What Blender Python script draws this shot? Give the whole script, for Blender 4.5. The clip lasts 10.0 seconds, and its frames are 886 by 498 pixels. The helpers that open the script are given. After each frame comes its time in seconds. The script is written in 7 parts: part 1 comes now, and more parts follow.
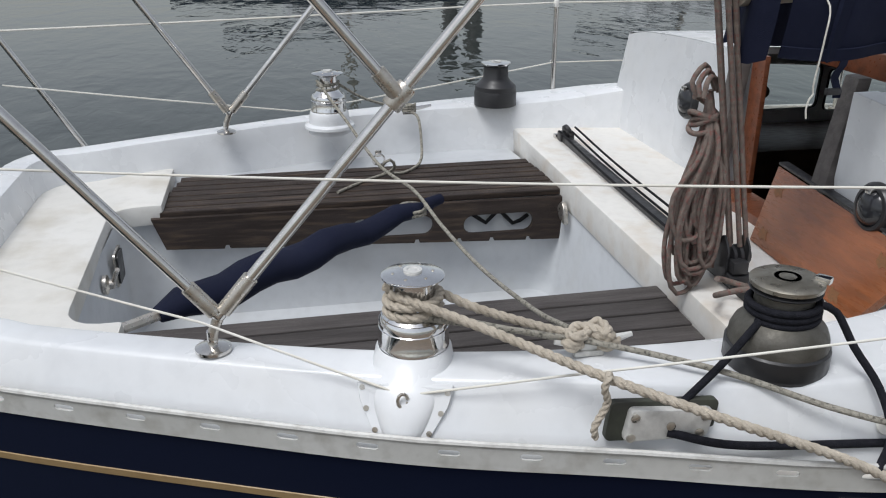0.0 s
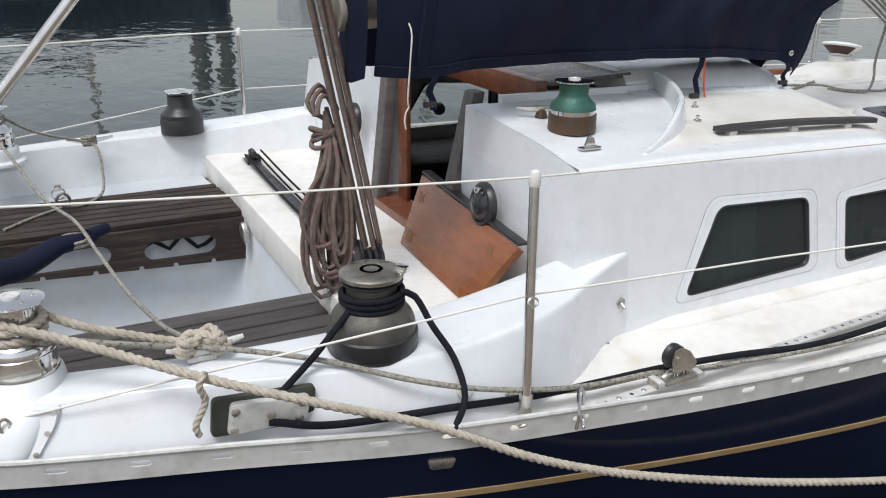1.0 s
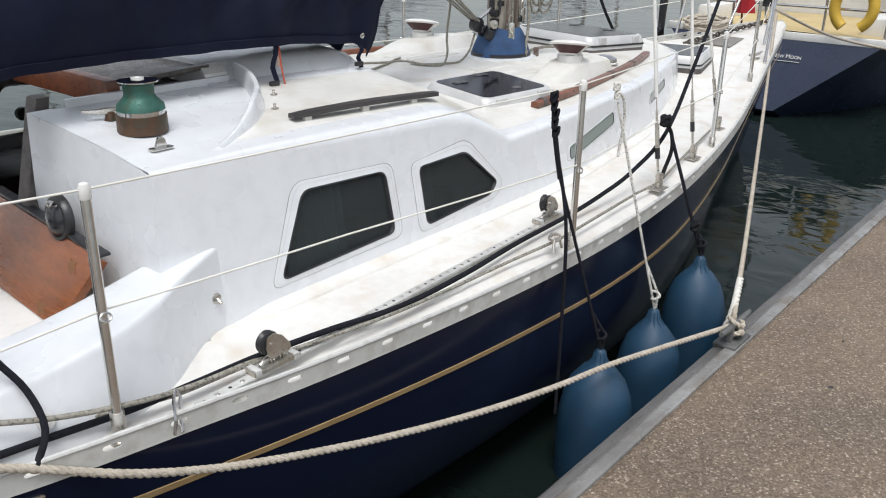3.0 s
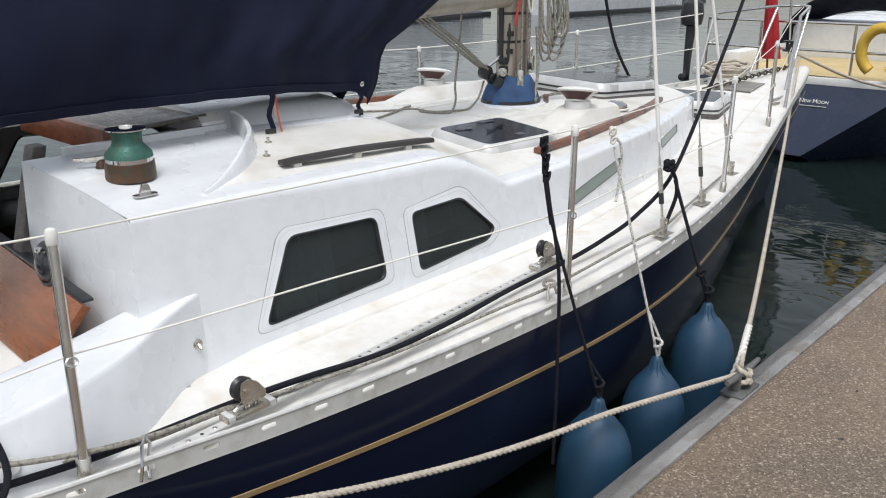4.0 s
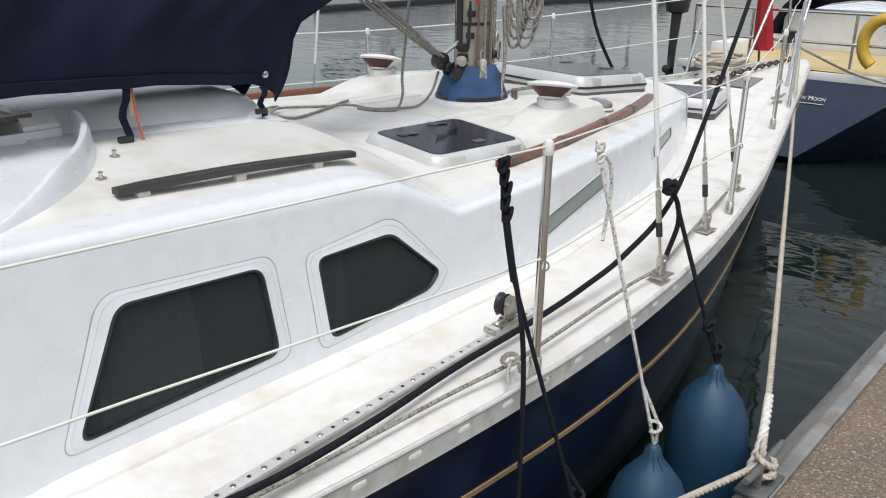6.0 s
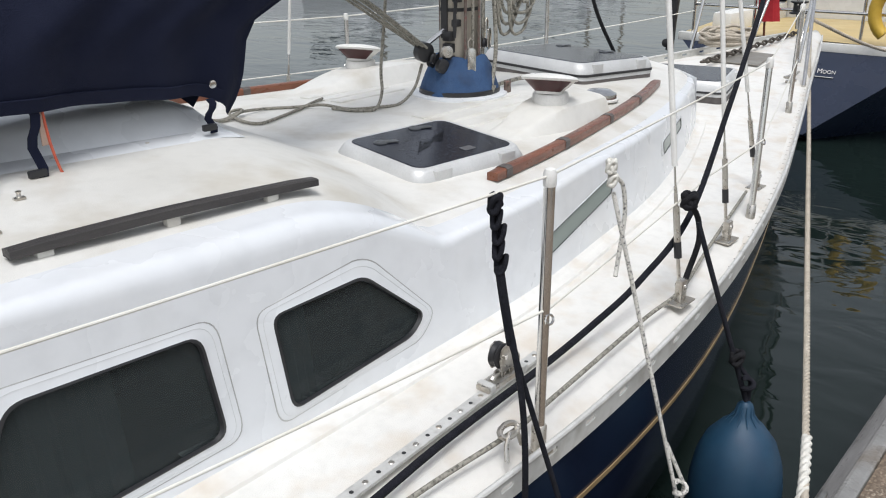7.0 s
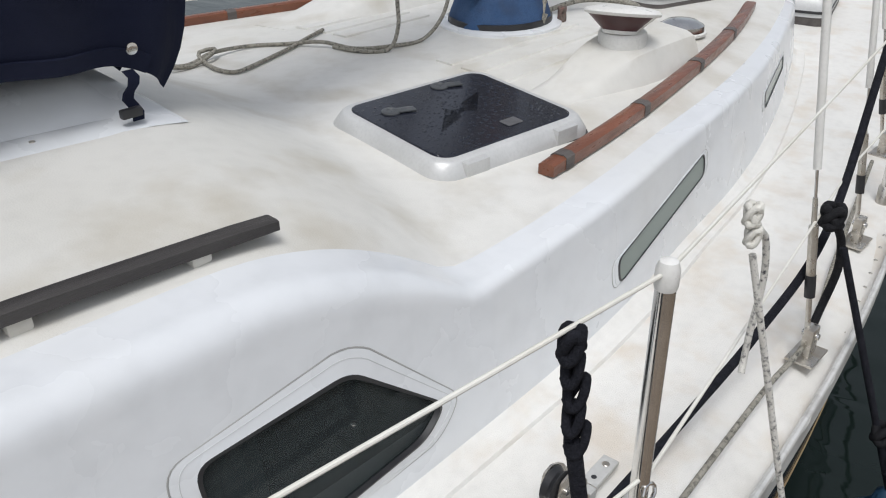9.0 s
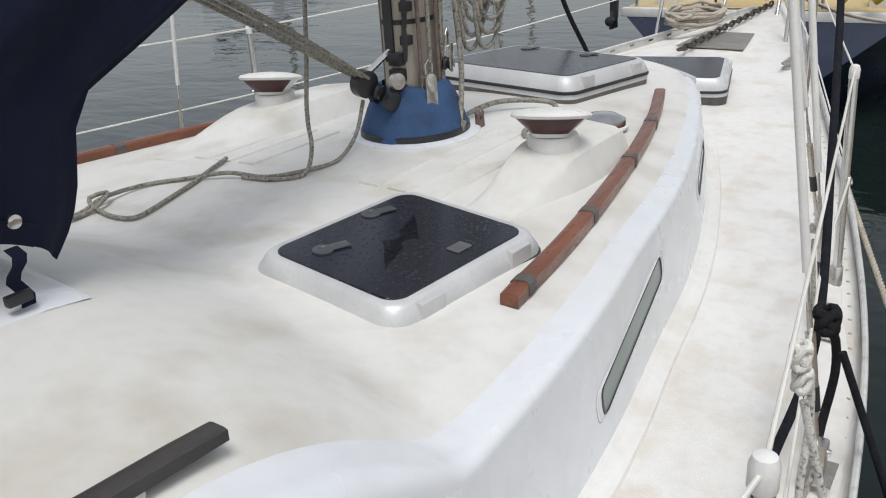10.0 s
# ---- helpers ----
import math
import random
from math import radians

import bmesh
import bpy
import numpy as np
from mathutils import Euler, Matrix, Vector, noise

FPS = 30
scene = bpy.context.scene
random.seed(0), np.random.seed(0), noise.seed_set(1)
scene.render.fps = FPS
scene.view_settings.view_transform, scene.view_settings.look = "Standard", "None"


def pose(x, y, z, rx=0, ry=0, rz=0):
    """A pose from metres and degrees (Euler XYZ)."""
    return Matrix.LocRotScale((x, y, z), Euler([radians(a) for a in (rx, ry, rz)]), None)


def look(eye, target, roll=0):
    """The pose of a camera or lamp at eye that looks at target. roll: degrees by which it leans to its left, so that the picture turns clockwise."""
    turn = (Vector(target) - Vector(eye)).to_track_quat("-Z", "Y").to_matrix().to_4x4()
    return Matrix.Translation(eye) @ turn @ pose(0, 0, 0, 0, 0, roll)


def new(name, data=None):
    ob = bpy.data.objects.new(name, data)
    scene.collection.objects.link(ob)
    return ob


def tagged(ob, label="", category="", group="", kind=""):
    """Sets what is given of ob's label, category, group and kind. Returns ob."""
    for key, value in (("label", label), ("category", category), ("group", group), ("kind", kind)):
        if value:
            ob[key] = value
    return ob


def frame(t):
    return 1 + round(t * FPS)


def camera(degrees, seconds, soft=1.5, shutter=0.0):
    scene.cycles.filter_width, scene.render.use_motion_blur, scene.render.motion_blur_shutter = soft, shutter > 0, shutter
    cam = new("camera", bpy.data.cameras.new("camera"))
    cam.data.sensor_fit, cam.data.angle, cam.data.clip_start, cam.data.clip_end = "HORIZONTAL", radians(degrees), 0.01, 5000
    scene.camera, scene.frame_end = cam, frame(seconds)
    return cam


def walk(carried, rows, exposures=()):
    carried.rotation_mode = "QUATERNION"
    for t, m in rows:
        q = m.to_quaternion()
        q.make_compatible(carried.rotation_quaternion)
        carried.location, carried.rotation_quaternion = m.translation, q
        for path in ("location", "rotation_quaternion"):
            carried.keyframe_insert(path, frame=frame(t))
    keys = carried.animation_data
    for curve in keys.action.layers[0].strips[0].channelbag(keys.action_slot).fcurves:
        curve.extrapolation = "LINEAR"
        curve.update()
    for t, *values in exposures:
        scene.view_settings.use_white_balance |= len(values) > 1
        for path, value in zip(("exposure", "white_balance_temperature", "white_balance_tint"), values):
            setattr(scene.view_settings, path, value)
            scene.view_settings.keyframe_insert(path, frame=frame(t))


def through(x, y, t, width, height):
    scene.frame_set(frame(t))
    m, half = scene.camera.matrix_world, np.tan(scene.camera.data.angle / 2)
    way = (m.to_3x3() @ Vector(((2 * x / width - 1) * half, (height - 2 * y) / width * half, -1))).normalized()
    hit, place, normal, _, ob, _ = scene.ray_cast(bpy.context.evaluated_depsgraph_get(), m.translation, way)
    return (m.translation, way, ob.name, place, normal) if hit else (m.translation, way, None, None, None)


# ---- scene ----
cam = camera(55.0, 10.0, 1.1)
PATH = [
    (0, (-0.091, -2.854, 2.073), (0.261, -1.039, 1.308), -0),
    (0.2, (-0.045, -2.888, 2.077), (0.369, -1.096, 1.29), -0.1),
    (0.5, (0.089, -2.971, 2.073), (0.63, -1.211, 1.294), -0.2),
    (0.7, (0.158, -3.054, 2.083), (0.82, -1.323, 1.33), 0.3),
    (1, (0.26, -3.139, 2.087), (1.097, -1.464, 1.384), 0.7),
    (1.2, (0.273, -3.174, 2.096), (1.248, -1.563, 1.424), 0.2),
    (1.4, (0.33, -3.222, 2.123), (1.404, -1.67, 1.461), -1.2),
    (1.5, (0.319, -3.185, 2.115), (1.478, -1.695, 1.455), -1.2),
    (1.6, (0.328, -3.187, 2.119), (1.547, -1.744, 1.462), -1.6),
    (1.7, (0.322, -3.204, 2.104), (1.597, -1.804, 1.46), -2.3),
    (2, (0.298, -3.172, 2.124), (1.705, -1.927, 1.439), -2.1),
    (2.5, (0.319, -3.164, 2.098), (1.765, -2.013, 1.334), -1.5),
    (3, (0.423, -3.298, 2.139), (1.853, -2.111, 1.401), 0.8),
    (3.2, (0.456, -3.351, 2.157), (1.881, -2.143, 1.441), 1.3),
    (4.3, (0.558, -3.416, 2.11), (1.952, -2.125, 1.487), -0.6),
    (4.5, (0.554, -3.383, 2.103), (1.941, -2.091, 1.463), -0.5),
    (4.8, (0.713, -3.31, 2.103), (2.057, -2.006, 1.403), -0.7),
    (5, (0.783, -3.166, 2.078), (2.16, -1.9, 1.369), -1.2),
    (5.5, (1.004, -3.041, 2.093), (2.435, -1.834, 1.388), 0),
    (5.7, (1.145, -2.993, 2.026), (2.581, -1.771, 1.36), 1.2),
    (6.8, (1.627, -2.666, 2.046), (3.043, -1.424, 1.374), 0),
    (7, (1.681, -2.641, 2.054), (3.101, -1.432, 1.333), -0.4),
    (7.2, (1.735, -2.613, 2.043), (3.131, -1.412, 1.261), -0.4),
    (7.5, (1.893, -2.547, 2.022), (3.19, -1.314, 1.127), -0.6),
    (8, (2.038, -2.401, 2.006), (3.281, -1.157, 1.055), -1.3),
    (8.3, (2.112, -2.321, 2.039), (3.446, -1.153, 1.115), -0.5),
    (8.5, (2.172, -2.263, 2.056), (3.535, -1.133, 1.126), 1.2),
    (9, (2.308, -2.106, 2.053), (3.597, -0.912, 1.098), -0.5),
    (9.3, (2.359, -2.005, 2.091), (3.719, -0.847, 1.192), -2.5),
    (9.5, (2.389, -1.958, 2.078), (3.802, -0.805, 1.257), -2.9),
    (10, (2.437, -1.855, 2.053), (3.947, -0.794, 1.281), -3.5),
]
walk(cam, [(t, look(eye, target, roll)) for t, eye, target, roll in PATH],
     [(0.0, 0.16, 6450, 10), (1.0, 0.42, 6450, 10), (2.0, 0.38, 6480, 10), (3.0, 0.48, 6480, 10), (5.5, 0.45, 6470, 10), (7.0, 0.41, 6470, 10), (7.5, 0.38, 6470, 10), (8.0, 0.15, 6470, 10), (9.0, 0.16, 6480, 10), (9.5, 0.12, 6500, 10), (10.0, 0.19, 6500, 10)])

# ---- light ----
SUN_ELEVATION, SUN_TURN = 67.0, 232.0
world = bpy.data.worlds.new("overcast_sky")
scene.world = world
world.use_nodes = True
wn, wl = world.node_tree.nodes, world.node_tree.links
sky = wn.new("ShaderNodeTexSky")
sky.sky_type, sky.sun_disc = "NISHITA", False
sky.sun_elevation, sky.sun_rotation = radians(SUN_ELEVATION), radians(SUN_TURN)
sky.air_density, sky.dust_density = 1.2, 2.5
grey = wn.new("ShaderNodeHueSaturation")
grey.inputs["Saturation"].default_value = 0.36
wl.new(sky.outputs["Color"], grey.inputs["Color"])
wl.new(grey.outputs["Color"], wn["Background"].inputs["Color"])
wn["Background"].inputs["Strength"].default_value = 0.122
sun = new("sun", bpy.data.lights.new("sun", "SUN"))
sun.data.energy, sun.data.angle, sun.data.color = 1.55, radians(25), (0.97, 0.985, 1.0)
az, el = radians(SUN_TURN), radians(SUN_ELEVATION)
sun.matrix_world = look((0, 0, 30), Vector((0, 0, 30)) - Vector((math.sin(az) * math.cos(el), math.cos(az) * math.cos(el), math.sin(el))))


# ---- materials ----
def surface(name, c1, c2=None, scale=6.0, rough=0.5, metal=0.0, bump=0.0, bump_scale=60.0, stain=None, stain_scale=3.0, stain_amount=0.3,
            stretch=(1, 1, 1), spread=0.0, coat=0.0, rough_vary=0.12):
    """A two-scale procedural surface: broad tone, fine grain, and stains of their own shape."""
    m = bpy.data.materials.new(name)
    m.use_nodes = True
    n, l = m.node_tree.nodes, m.node_tree.links
    b = n["Principled BSDF"]
    b.inputs["Metallic"].default_value = metal
    b.inputs["Coat Weight"].default_value = coat
    b.inputs["Coat Roughness"].default_value = 0.08
    co = n.new("ShaderNodeTexCoord")
    mp = n.new("ShaderNodeMapping")
    mp.inputs["Scale"].default_value = stretch
    l.new(co.outputs["Object"], mp.inputs["Vector"])

    def tex(s, detail=5.0):
        t = n.new("ShaderNodeTexNoise")
        t.inputs["Scale"].default_value, t.inputs["Detail"].default_value = s, detail
        l.new(mp.outputs["Vector"], t.inputs["Vector"])
        return t.outputs["Fac"]

    def mix(fac, a, c):
        x = n.new("ShaderNodeMix")
        x.data_type = "RGBA"
        if isinstance(fac, float):
            x.inputs[0].default_value = fac
        else:
            l.new(fac, x.inputs[0])
        for s, v in ((6, a), (7, c)):
            if isinstance(v, tuple):
                x.inputs[s].default_value = (*v, 1)
            else:
                l.new(v, x.inputs[s])
        return x.outputs[2]

    def span(v, lo, hi, to_lo=0.0, to_hi=1.0):
        r = n.new("ShaderNodeMapRange")
        for k, q in ((1, lo), (2, hi), (3, to_lo), (4, to_hi)):
            r.inputs[k].default_value = q
        l.new(v, r.inputs[0])
        return r.outputs[0]

    c2 = c2 or tuple(v * 0.85 for v in c1)
    colour = mix(span(tex(scale), 0.35, 0.65), c1, c2)
    fine = tex(scale * 14, 3.0)
    colour = mix(span(fine, 0.45, 0.8, 0.0, 0.35), colour, tuple(v * 0.8 for v in c2))
    if stain:
        colour = mix(span(tex(stain_scale, 8.0), 0.5, 0.72, 0.0, stain_amount), colour, stain)
    if spread:
        info = n.new("ShaderNodeObjectInfo")
        hs = n.new("ShaderNodeHueSaturation")
        l.new(span(info.outputs["Random"], 0, 1, 1 - spread, 1 + spread), hs.inputs["Value"])
        l.new(colour, hs.inputs["Color"])
        colour = hs.outputs["Color"]
    l.new(colour, b.inputs["Base Color"])
    l.new(span(tex(scale * 3), 0.3, 0.7, max(0.02, rough - rough_vary), min(1, rough + rough_vary)), b.inputs["Roughness"])
    if bump:
        bp = n.new("ShaderNodeBump")
        bp.inputs["Strength"].default_value, bp.inputs["Distance"].default_value = bump, 0.01
        l.new(tex(bump_scale, 4.0), bp.inputs["Height"])
        l.new(bp.outputs["Normal"], b.inputs["Normal"])
    return m


def glass(name, tint, rough=0.03, through=0.8):
    m = bpy.data.materials.new(name)
    m.use_nodes = True
    b = m.node_tree.nodes["Principled BSDF"]
    b.inputs["Base Color"].default_value = (*tint, 1)
    b.inputs["Roughness"].default_value = rough
    b.inputs["Transmission Weight"].default_value = through
    b.inputs["IOR"].default_value = 1.2
    return m


GELCOAT = surface("white_gelcoat", (0.735, 0.75, 0.765), (0.70, 0.715, 0.73), 1.2, 0.28, stain=(0.66, 0.63, 0.56), stain_scale=2.5, stain_amount=0.18, coat=0.2)
# White gelcoat greyed down: shade of the well and seats is in its colour.
SHADED_GELCOAT = surface("white_gelcoat_greyed_for_shade", (0.56, 0.58, 0.60), (0.51, 0.53, 0.55), 1.6, 0.45, stain=(0.40, 0.39, 0.36), stain_scale=3.5, stain_amount=0.3)
NONSKID = surface("cream_nonskid_deck", (0.765, 0.75, 0.71), (0.72, 0.70, 0.66), 2.0, 0.5, bump=0.25, bump_scale=420, stain=(0.55, 0.44, 0.31), stain_scale=8.0, stain_amount=0.42)
NAVY = surface("navy_hull_paint", (0.008, 0.011, 0.026), (0.010, 0.0135, 0.031), 1.0, 0.16, rough_vary=0.05)
GOLD = surface("gold_cove_stripe", (0.36, 0.25, 0.125), (0.30, 0.20, 0.095), 10, 0.4)
ALLOY = surface("weathered_aluminium", (0.66, 0.655, 0.63), (0.58, 0.575, 0.55), 8, 0.5, 0.25, 0.1, 90, stain=(0.30, 0.29, 0.27), stain_scale=24, stain_amount=0.5)
STEEL = surface("polished_stainless", (0.72, 0.71, 0.69), (0.62, 0.60, 0.57), 14, 0.17, 1.0, rough_vary=0.06)
STEEL_OLD = surface("stained_stainless", (0.60, 0.58, 0.54), (0.50, 0.46, 0.40), 20, 0.32, 0.9, stain=(0.34, 0.24, 0.15), stain_scale=30, stain_amount=0.4)
CHROME = surface("chromed_bronze", (0.80, 0.80, 0.80), (0.72, 0.72, 0.72), 20, 0.09, 1.0, bump=0.025, bump_scale=120, rough_vary=0.05)
BLACK = surface("black_plastic", (0.018, 0.018, 0.02), (0.028, 0.028, 0.03), 12, 0.4)
TEAK_DARK = surface("dark_weathered_teak", (0.030, 0.023, 0.020), (0.046, 0.036, 0.032), 3, 0.55, bump=0.35, bump_scale=50, stretch=(1, 9, 9), stain=(0.16, 0.11, 0.07), stain_scale=6, stain_amount=0.3, spread=0.15)
TEAK_GREY = surface("grey_weathered_teak", (0.135, 0.120, 0.112), (0.085, 0.075, 0.07), 3, 0.62, bump=0.4, bump_scale=55, stretch=(1, 10, 10), spread=0.18)
SLAT_GREY = surface("dark_grey_weathered_slats", (0.092, 0.083, 0.080), (0.058, 0.052, 0.050), 3, 0.62, bump=0.4, bump_scale=55, stretch=(1, 10, 10), spread=0.18)
TEAK_RED = surface("varnished_mahogany", (0.21, 0.068, 0.03), (0.13, 0.042, 0.02), 4, 0.36, bump=0.12, bump_scale=60, stretch=(1, 7, 7), stain=(0.10, 0.05, 0.03), stain_scale=7, stain_amount=0.5, coat=0.2)
CANVAS = surface("navy_canvas", (0.0085, 0.011, 0.026), (0.012, 0.015, 0.034), 2.5, 0.85, bump=0.35, bump_scale=500)
ROPE_NATURAL = surface("laid_natural_rope", (0.56, 0.50, 0.415), (0.44, 0.385, 0.31), 25, 0.9, bump=0.6, bump_scale=300)
ROPE_WHITE = surface("white_braided_cord", (0.74, 0.72, 0.66), (0.62, 0.60, 0.54), 40, 0.85, bump=0.4, bump_scale=400)
ROPE_FLECKED = surface("white_cord_black_flecks", (0.70, 0.68, 0.63), (0.60, 0.58, 0.53), 40, 0.85, bump=0.4, bump_scale=400, stain=(0.02, 0.02, 0.03), stain_scale=130, stain_amount=0.95)
TOE_ALLOY = surface("grey_anodised_toe_rail", (0.60, 0.60, 0.575), (0.52, 0.52, 0.49), 3, 0.45, 0.12, stain=(0.30, 0.28, 0.24), stain_scale=16, stain_amount=0.55)
TEAK_ORANGE = surface("orange_varnished_mahogany", (0.285, 0.098, 0.038), (0.20, 0.068, 0.027), 5, 0.30, bump=0.1, bump_scale=60, stretch=(7, 1, 7), stain=(0.14, 0.06, 0.03), stain_scale=9, stain_amount=0.5, coat=0.25)
ROPE_GREY = surface("grey_flecked_rope", (0.36, 0.34, 0.29), (0.25, 0.235, 0.195), 60, 0.9, bump=0.5, bump_scale=350, stain=(0.025, 0.025, 0.022), stain_scale=120, stain_amount=0.85)
ROPE_BROWN = surface("brown_flecked_rope", (0.135, 0.105, 0.088), (0.21, 0.17, 0.145), 45, 0.9, bump=0.6, bump_scale=300, stain=(0.24, 0.04, 0.035), stain_scale=85, stain_amount=0.55)
ROPE_NAVY = surface("navy_braided_rope", (0.0105, 0.0112, 0.0150), (0.018, 0.0185, 0.0245), 60, 0.85, bump=0.5, bump_scale=350)
ROPE_BLACK = surface("black_braided_rope", (0.012, 0.012, 0.014), (0.02, 0.02, 0.022), 60, 0.85, bump=0.5, bump_scale=350)
PVC_WHITE = surface("white_plastic", (0.76, 0.75, 0.72), (0.70, 0.69, 0.65), 10, 0.35)
FENDER_BLUE = surface("faded_blue_vinyl", (0.017, 0.060, 0.110), (0.012, 0.044, 0.084), 4, 0.5, stain=(0.02, 0.04, 0.08), stain_scale=9, stain_amount=0.4)
def aggregate(name):
    """Damp concrete with its pebbles laid bare, in mixed browns."""
    m = surface(name, (0.195, 0.138, 0.096), (0.128, 0.090, 0.062), 1.7, 0.65, stain=(0.07, 0.06, 0.05), stain_scale=1.6, stain_amount=0.85)
    n, l = m.node_tree.nodes, m.node_tree.links
    b = n["Principled BSDF"]
    base = b.inputs["Base Color"].links[0].from_socket
    co, v, ramp, mx, bp = n.new("ShaderNodeTexCoord"), n.new("ShaderNodeTexVoronoi"), n.new("ShaderNodeValToRGB"), n.new("ShaderNodeMix"), n.new("ShaderNodeBump")
    v.inputs["Scale"].default_value, v.inputs["Randomness"].default_value = 135, 1.0
    l.new(co.outputs["Object"], v.inputs["Vector"])
    sep = n.new("ShaderNodeSeparateColor")
    l.new(v.outputs["Color"], sep.inputs[0])
    l.new(sep.outputs[0], ramp.inputs[0])
    e = ramp.color_ramp.elements
    e[0].color, e[1].color = (0.06, 0.047, 0.035, 1), (0.66, 0.58, 0.46, 1)
    e.new(0.35).color, e.new(0.7).color, e.new(0.9).color = (0.15, 0.115, 0.08, 1), (0.23, 0.18, 0.13, 1), (0.33, 0.265, 0.19, 1)
    mx.data_type, mx.inputs[0].default_value = "RGBA", 0.45
    l.new(base, mx.inputs[6])
    l.new(ramp.outputs[0], mx.inputs[7])
    l.new(mx.outputs[2], b.inputs["Base Color"])
    bp.invert = True
    bp.inputs["Strength"].default_value, bp.inputs["Distance"].default_value = 0.6, 0.004
    l.new(v.outputs["Distance"], bp.inputs["Height"])
    l.new(bp.outputs["Normal"], b.inputs["Normal"])
    return m


CONCRETE = aggregate("exposed_aggregate_concrete")
TIMBER_WET = surface("wet_grey_timber", (0.10, 0.095, 0.09), (0.15, 0.145, 0.14), 4, 0.35, bump=0.3, bump_scale=50, stretch=(1, 8, 8))
DARK_GLASS = glass("dark_window_acrylic", (0.25, 0.29, 0.298), 0.0, 0.9)
SLIT_GLASS = glass("grey_window_acrylic", (0.27, 0.31, 0.285), 0.07, 0.1)
CLEAR_GLASS = glass("clear_window_acrylic", (0.85, 0.88, 0.86), 0.02, 1.0)
SEALANT = surface("aged_grey_sealant", (0.30, 0.30, 0.29), (0.46, 0.46, 0.44), 9, 0.7)
SEALANT_PALE = surface("pale_sealant", (0.52, 0.53, 0.53), (0.62, 0.63, 0.63), 9, 0.6)
CABIN_WOOD = surface("dark_cabin_joinery", (0.055, 0.028, 0.016), (0.035, 0.018, 0.01), 5, 0.5, stretch=(1, 6, 6))


NAVY.node_tree.nodes["Principled BSDF"].inputs["Specular IOR Level"].default_value = 0.16
for cloth in (CANVAS, ROPE_NAVY, ROPE_BLACK, TEAK_DARK, SLAT_GREY):
    cloth.node_tree.nodes["Principled BSDF"].inputs["Specular IOR Level"].default_value = 0.15


# ---- building tools ----
ORIGIN = {}


def thing(name, at, label, category, group="", kind=""):
    """An Empty at the base of a thing, which parents its parts."""
    ob = new(name)
    ob.location, ob.empty_display_size = at, 0.05
    ORIGIN[ob] = Vector(at)
    return tagged(ob, label, category, group, kind)


def part(name, bm, material, parent=None, label="", smooth=True, origin=(0, 0, 0)):
    """Links a bmesh, built in place, as one mesh object under its parent (or at top level)."""
    o = ORIGIN[parent] if parent else Vector(origin)
    if o.length:
        bmesh.ops.translate(bm, vec=-o, verts=bm.verts)
    me = bpy.data.meshes.new(name)
    bm.to_mesh(me)
    bm.free()
    for p in me.polygons:
        p.use_smooth = smooth
    if smooth:
        me.set_sharp_from_angle(angle=radians(38))
    me.materials.append(material)
    ob = new(name, me)
    ORIGIN[ob] = o
    if parent:
        ob.parent = parent
    else:
        ob.location = o
    if label:
        ob["label"] = label
    return ob


def curve_of(table):
    """A smooth function through (x, value) pairs."""
    xs, ys = np.array([p[0] for p in table], float), np.array([p[1] for p in table], float)
    sl = np.gradient(ys, xs)

    def f(x):
        i = int(np.clip(np.searchsorted(xs, x) - 1, 0, len(xs) - 2))
        h = xs[i + 1] - xs[i]
        u = min(1.0, max(0.0, (x - xs[i]) / h))
        return float((2 * u**3 - 3 * u**2 + 1) * ys[i] + (u**3 - 2 * u**2 + u) * h * sl[i] + (3 * u**2 - 2 * u**3) * ys[i + 1] + (u**3 - u**2) * h * sl[i + 1])
    return f


def grid(rows, closed=False, cap=False):
    """A mesh through rows of points, each row of equal length."""
    bm = bmesh.new()
    vs = [[bm.verts.new(p) for p in r] for r in rows]
    n = len(rows[0])
    for a, b in zip(vs, vs[1:]):
        for i in range(n if closed else n - 1):
            j = (i + 1) % n
            try:
                bm.faces.new((a[i], a[j], b[j], b[i]))
            except ValueError:
                pass
    if cap:
        bm.faces.new(vs[0][::-1])
        bm.faces.new(vs[-1])
    bmesh.ops.recalc_face_normals(bm, faces=bm.faces)
    return bm


def sweep(points, radius, sides=8, cap=True, strands=0, pitch=0.06, flat=1.0):
    """A round bar or rope along points; strands give the ridges of laid rope. radius may be a list."""
    pts = [Vector(p) for p in points]
    rad = radius if isinstance(radius, (list, tuple)) else [radius] * len(pts)
    rows, side, run = [], None, 0.0
    for i, p in enumerate(pts):
        d = (pts[min(i + 1, len(pts) - 1)] - pts[max(i - 1, 0)]).normalized()
        if side is None:
            side = d.cross(Vector((0, 0, 1)) if abs(d.z) < 0.9 else Vector((1, 0, 0))).normalized()
        side = (side - d * side.dot(d)).normalized()
        up = d.cross(side)
        if i:
            run += (p - pts[i - 1]).length
        row = []
        for k in range(sides):
            a = 2 * math.pi * k / sides
            r = rad[i] * (0.56 + 0.50 * abs(math.cos(strands / 2 * (a - 2 * math.pi * run / pitch / strands))) ** 0.65 if strands else 1.0)
            row.append(p + side * (r * math.cos(a)) + up * (r * math.sin(a) * flat))
        rows.append(row)
    return grid(rows, True, cap)


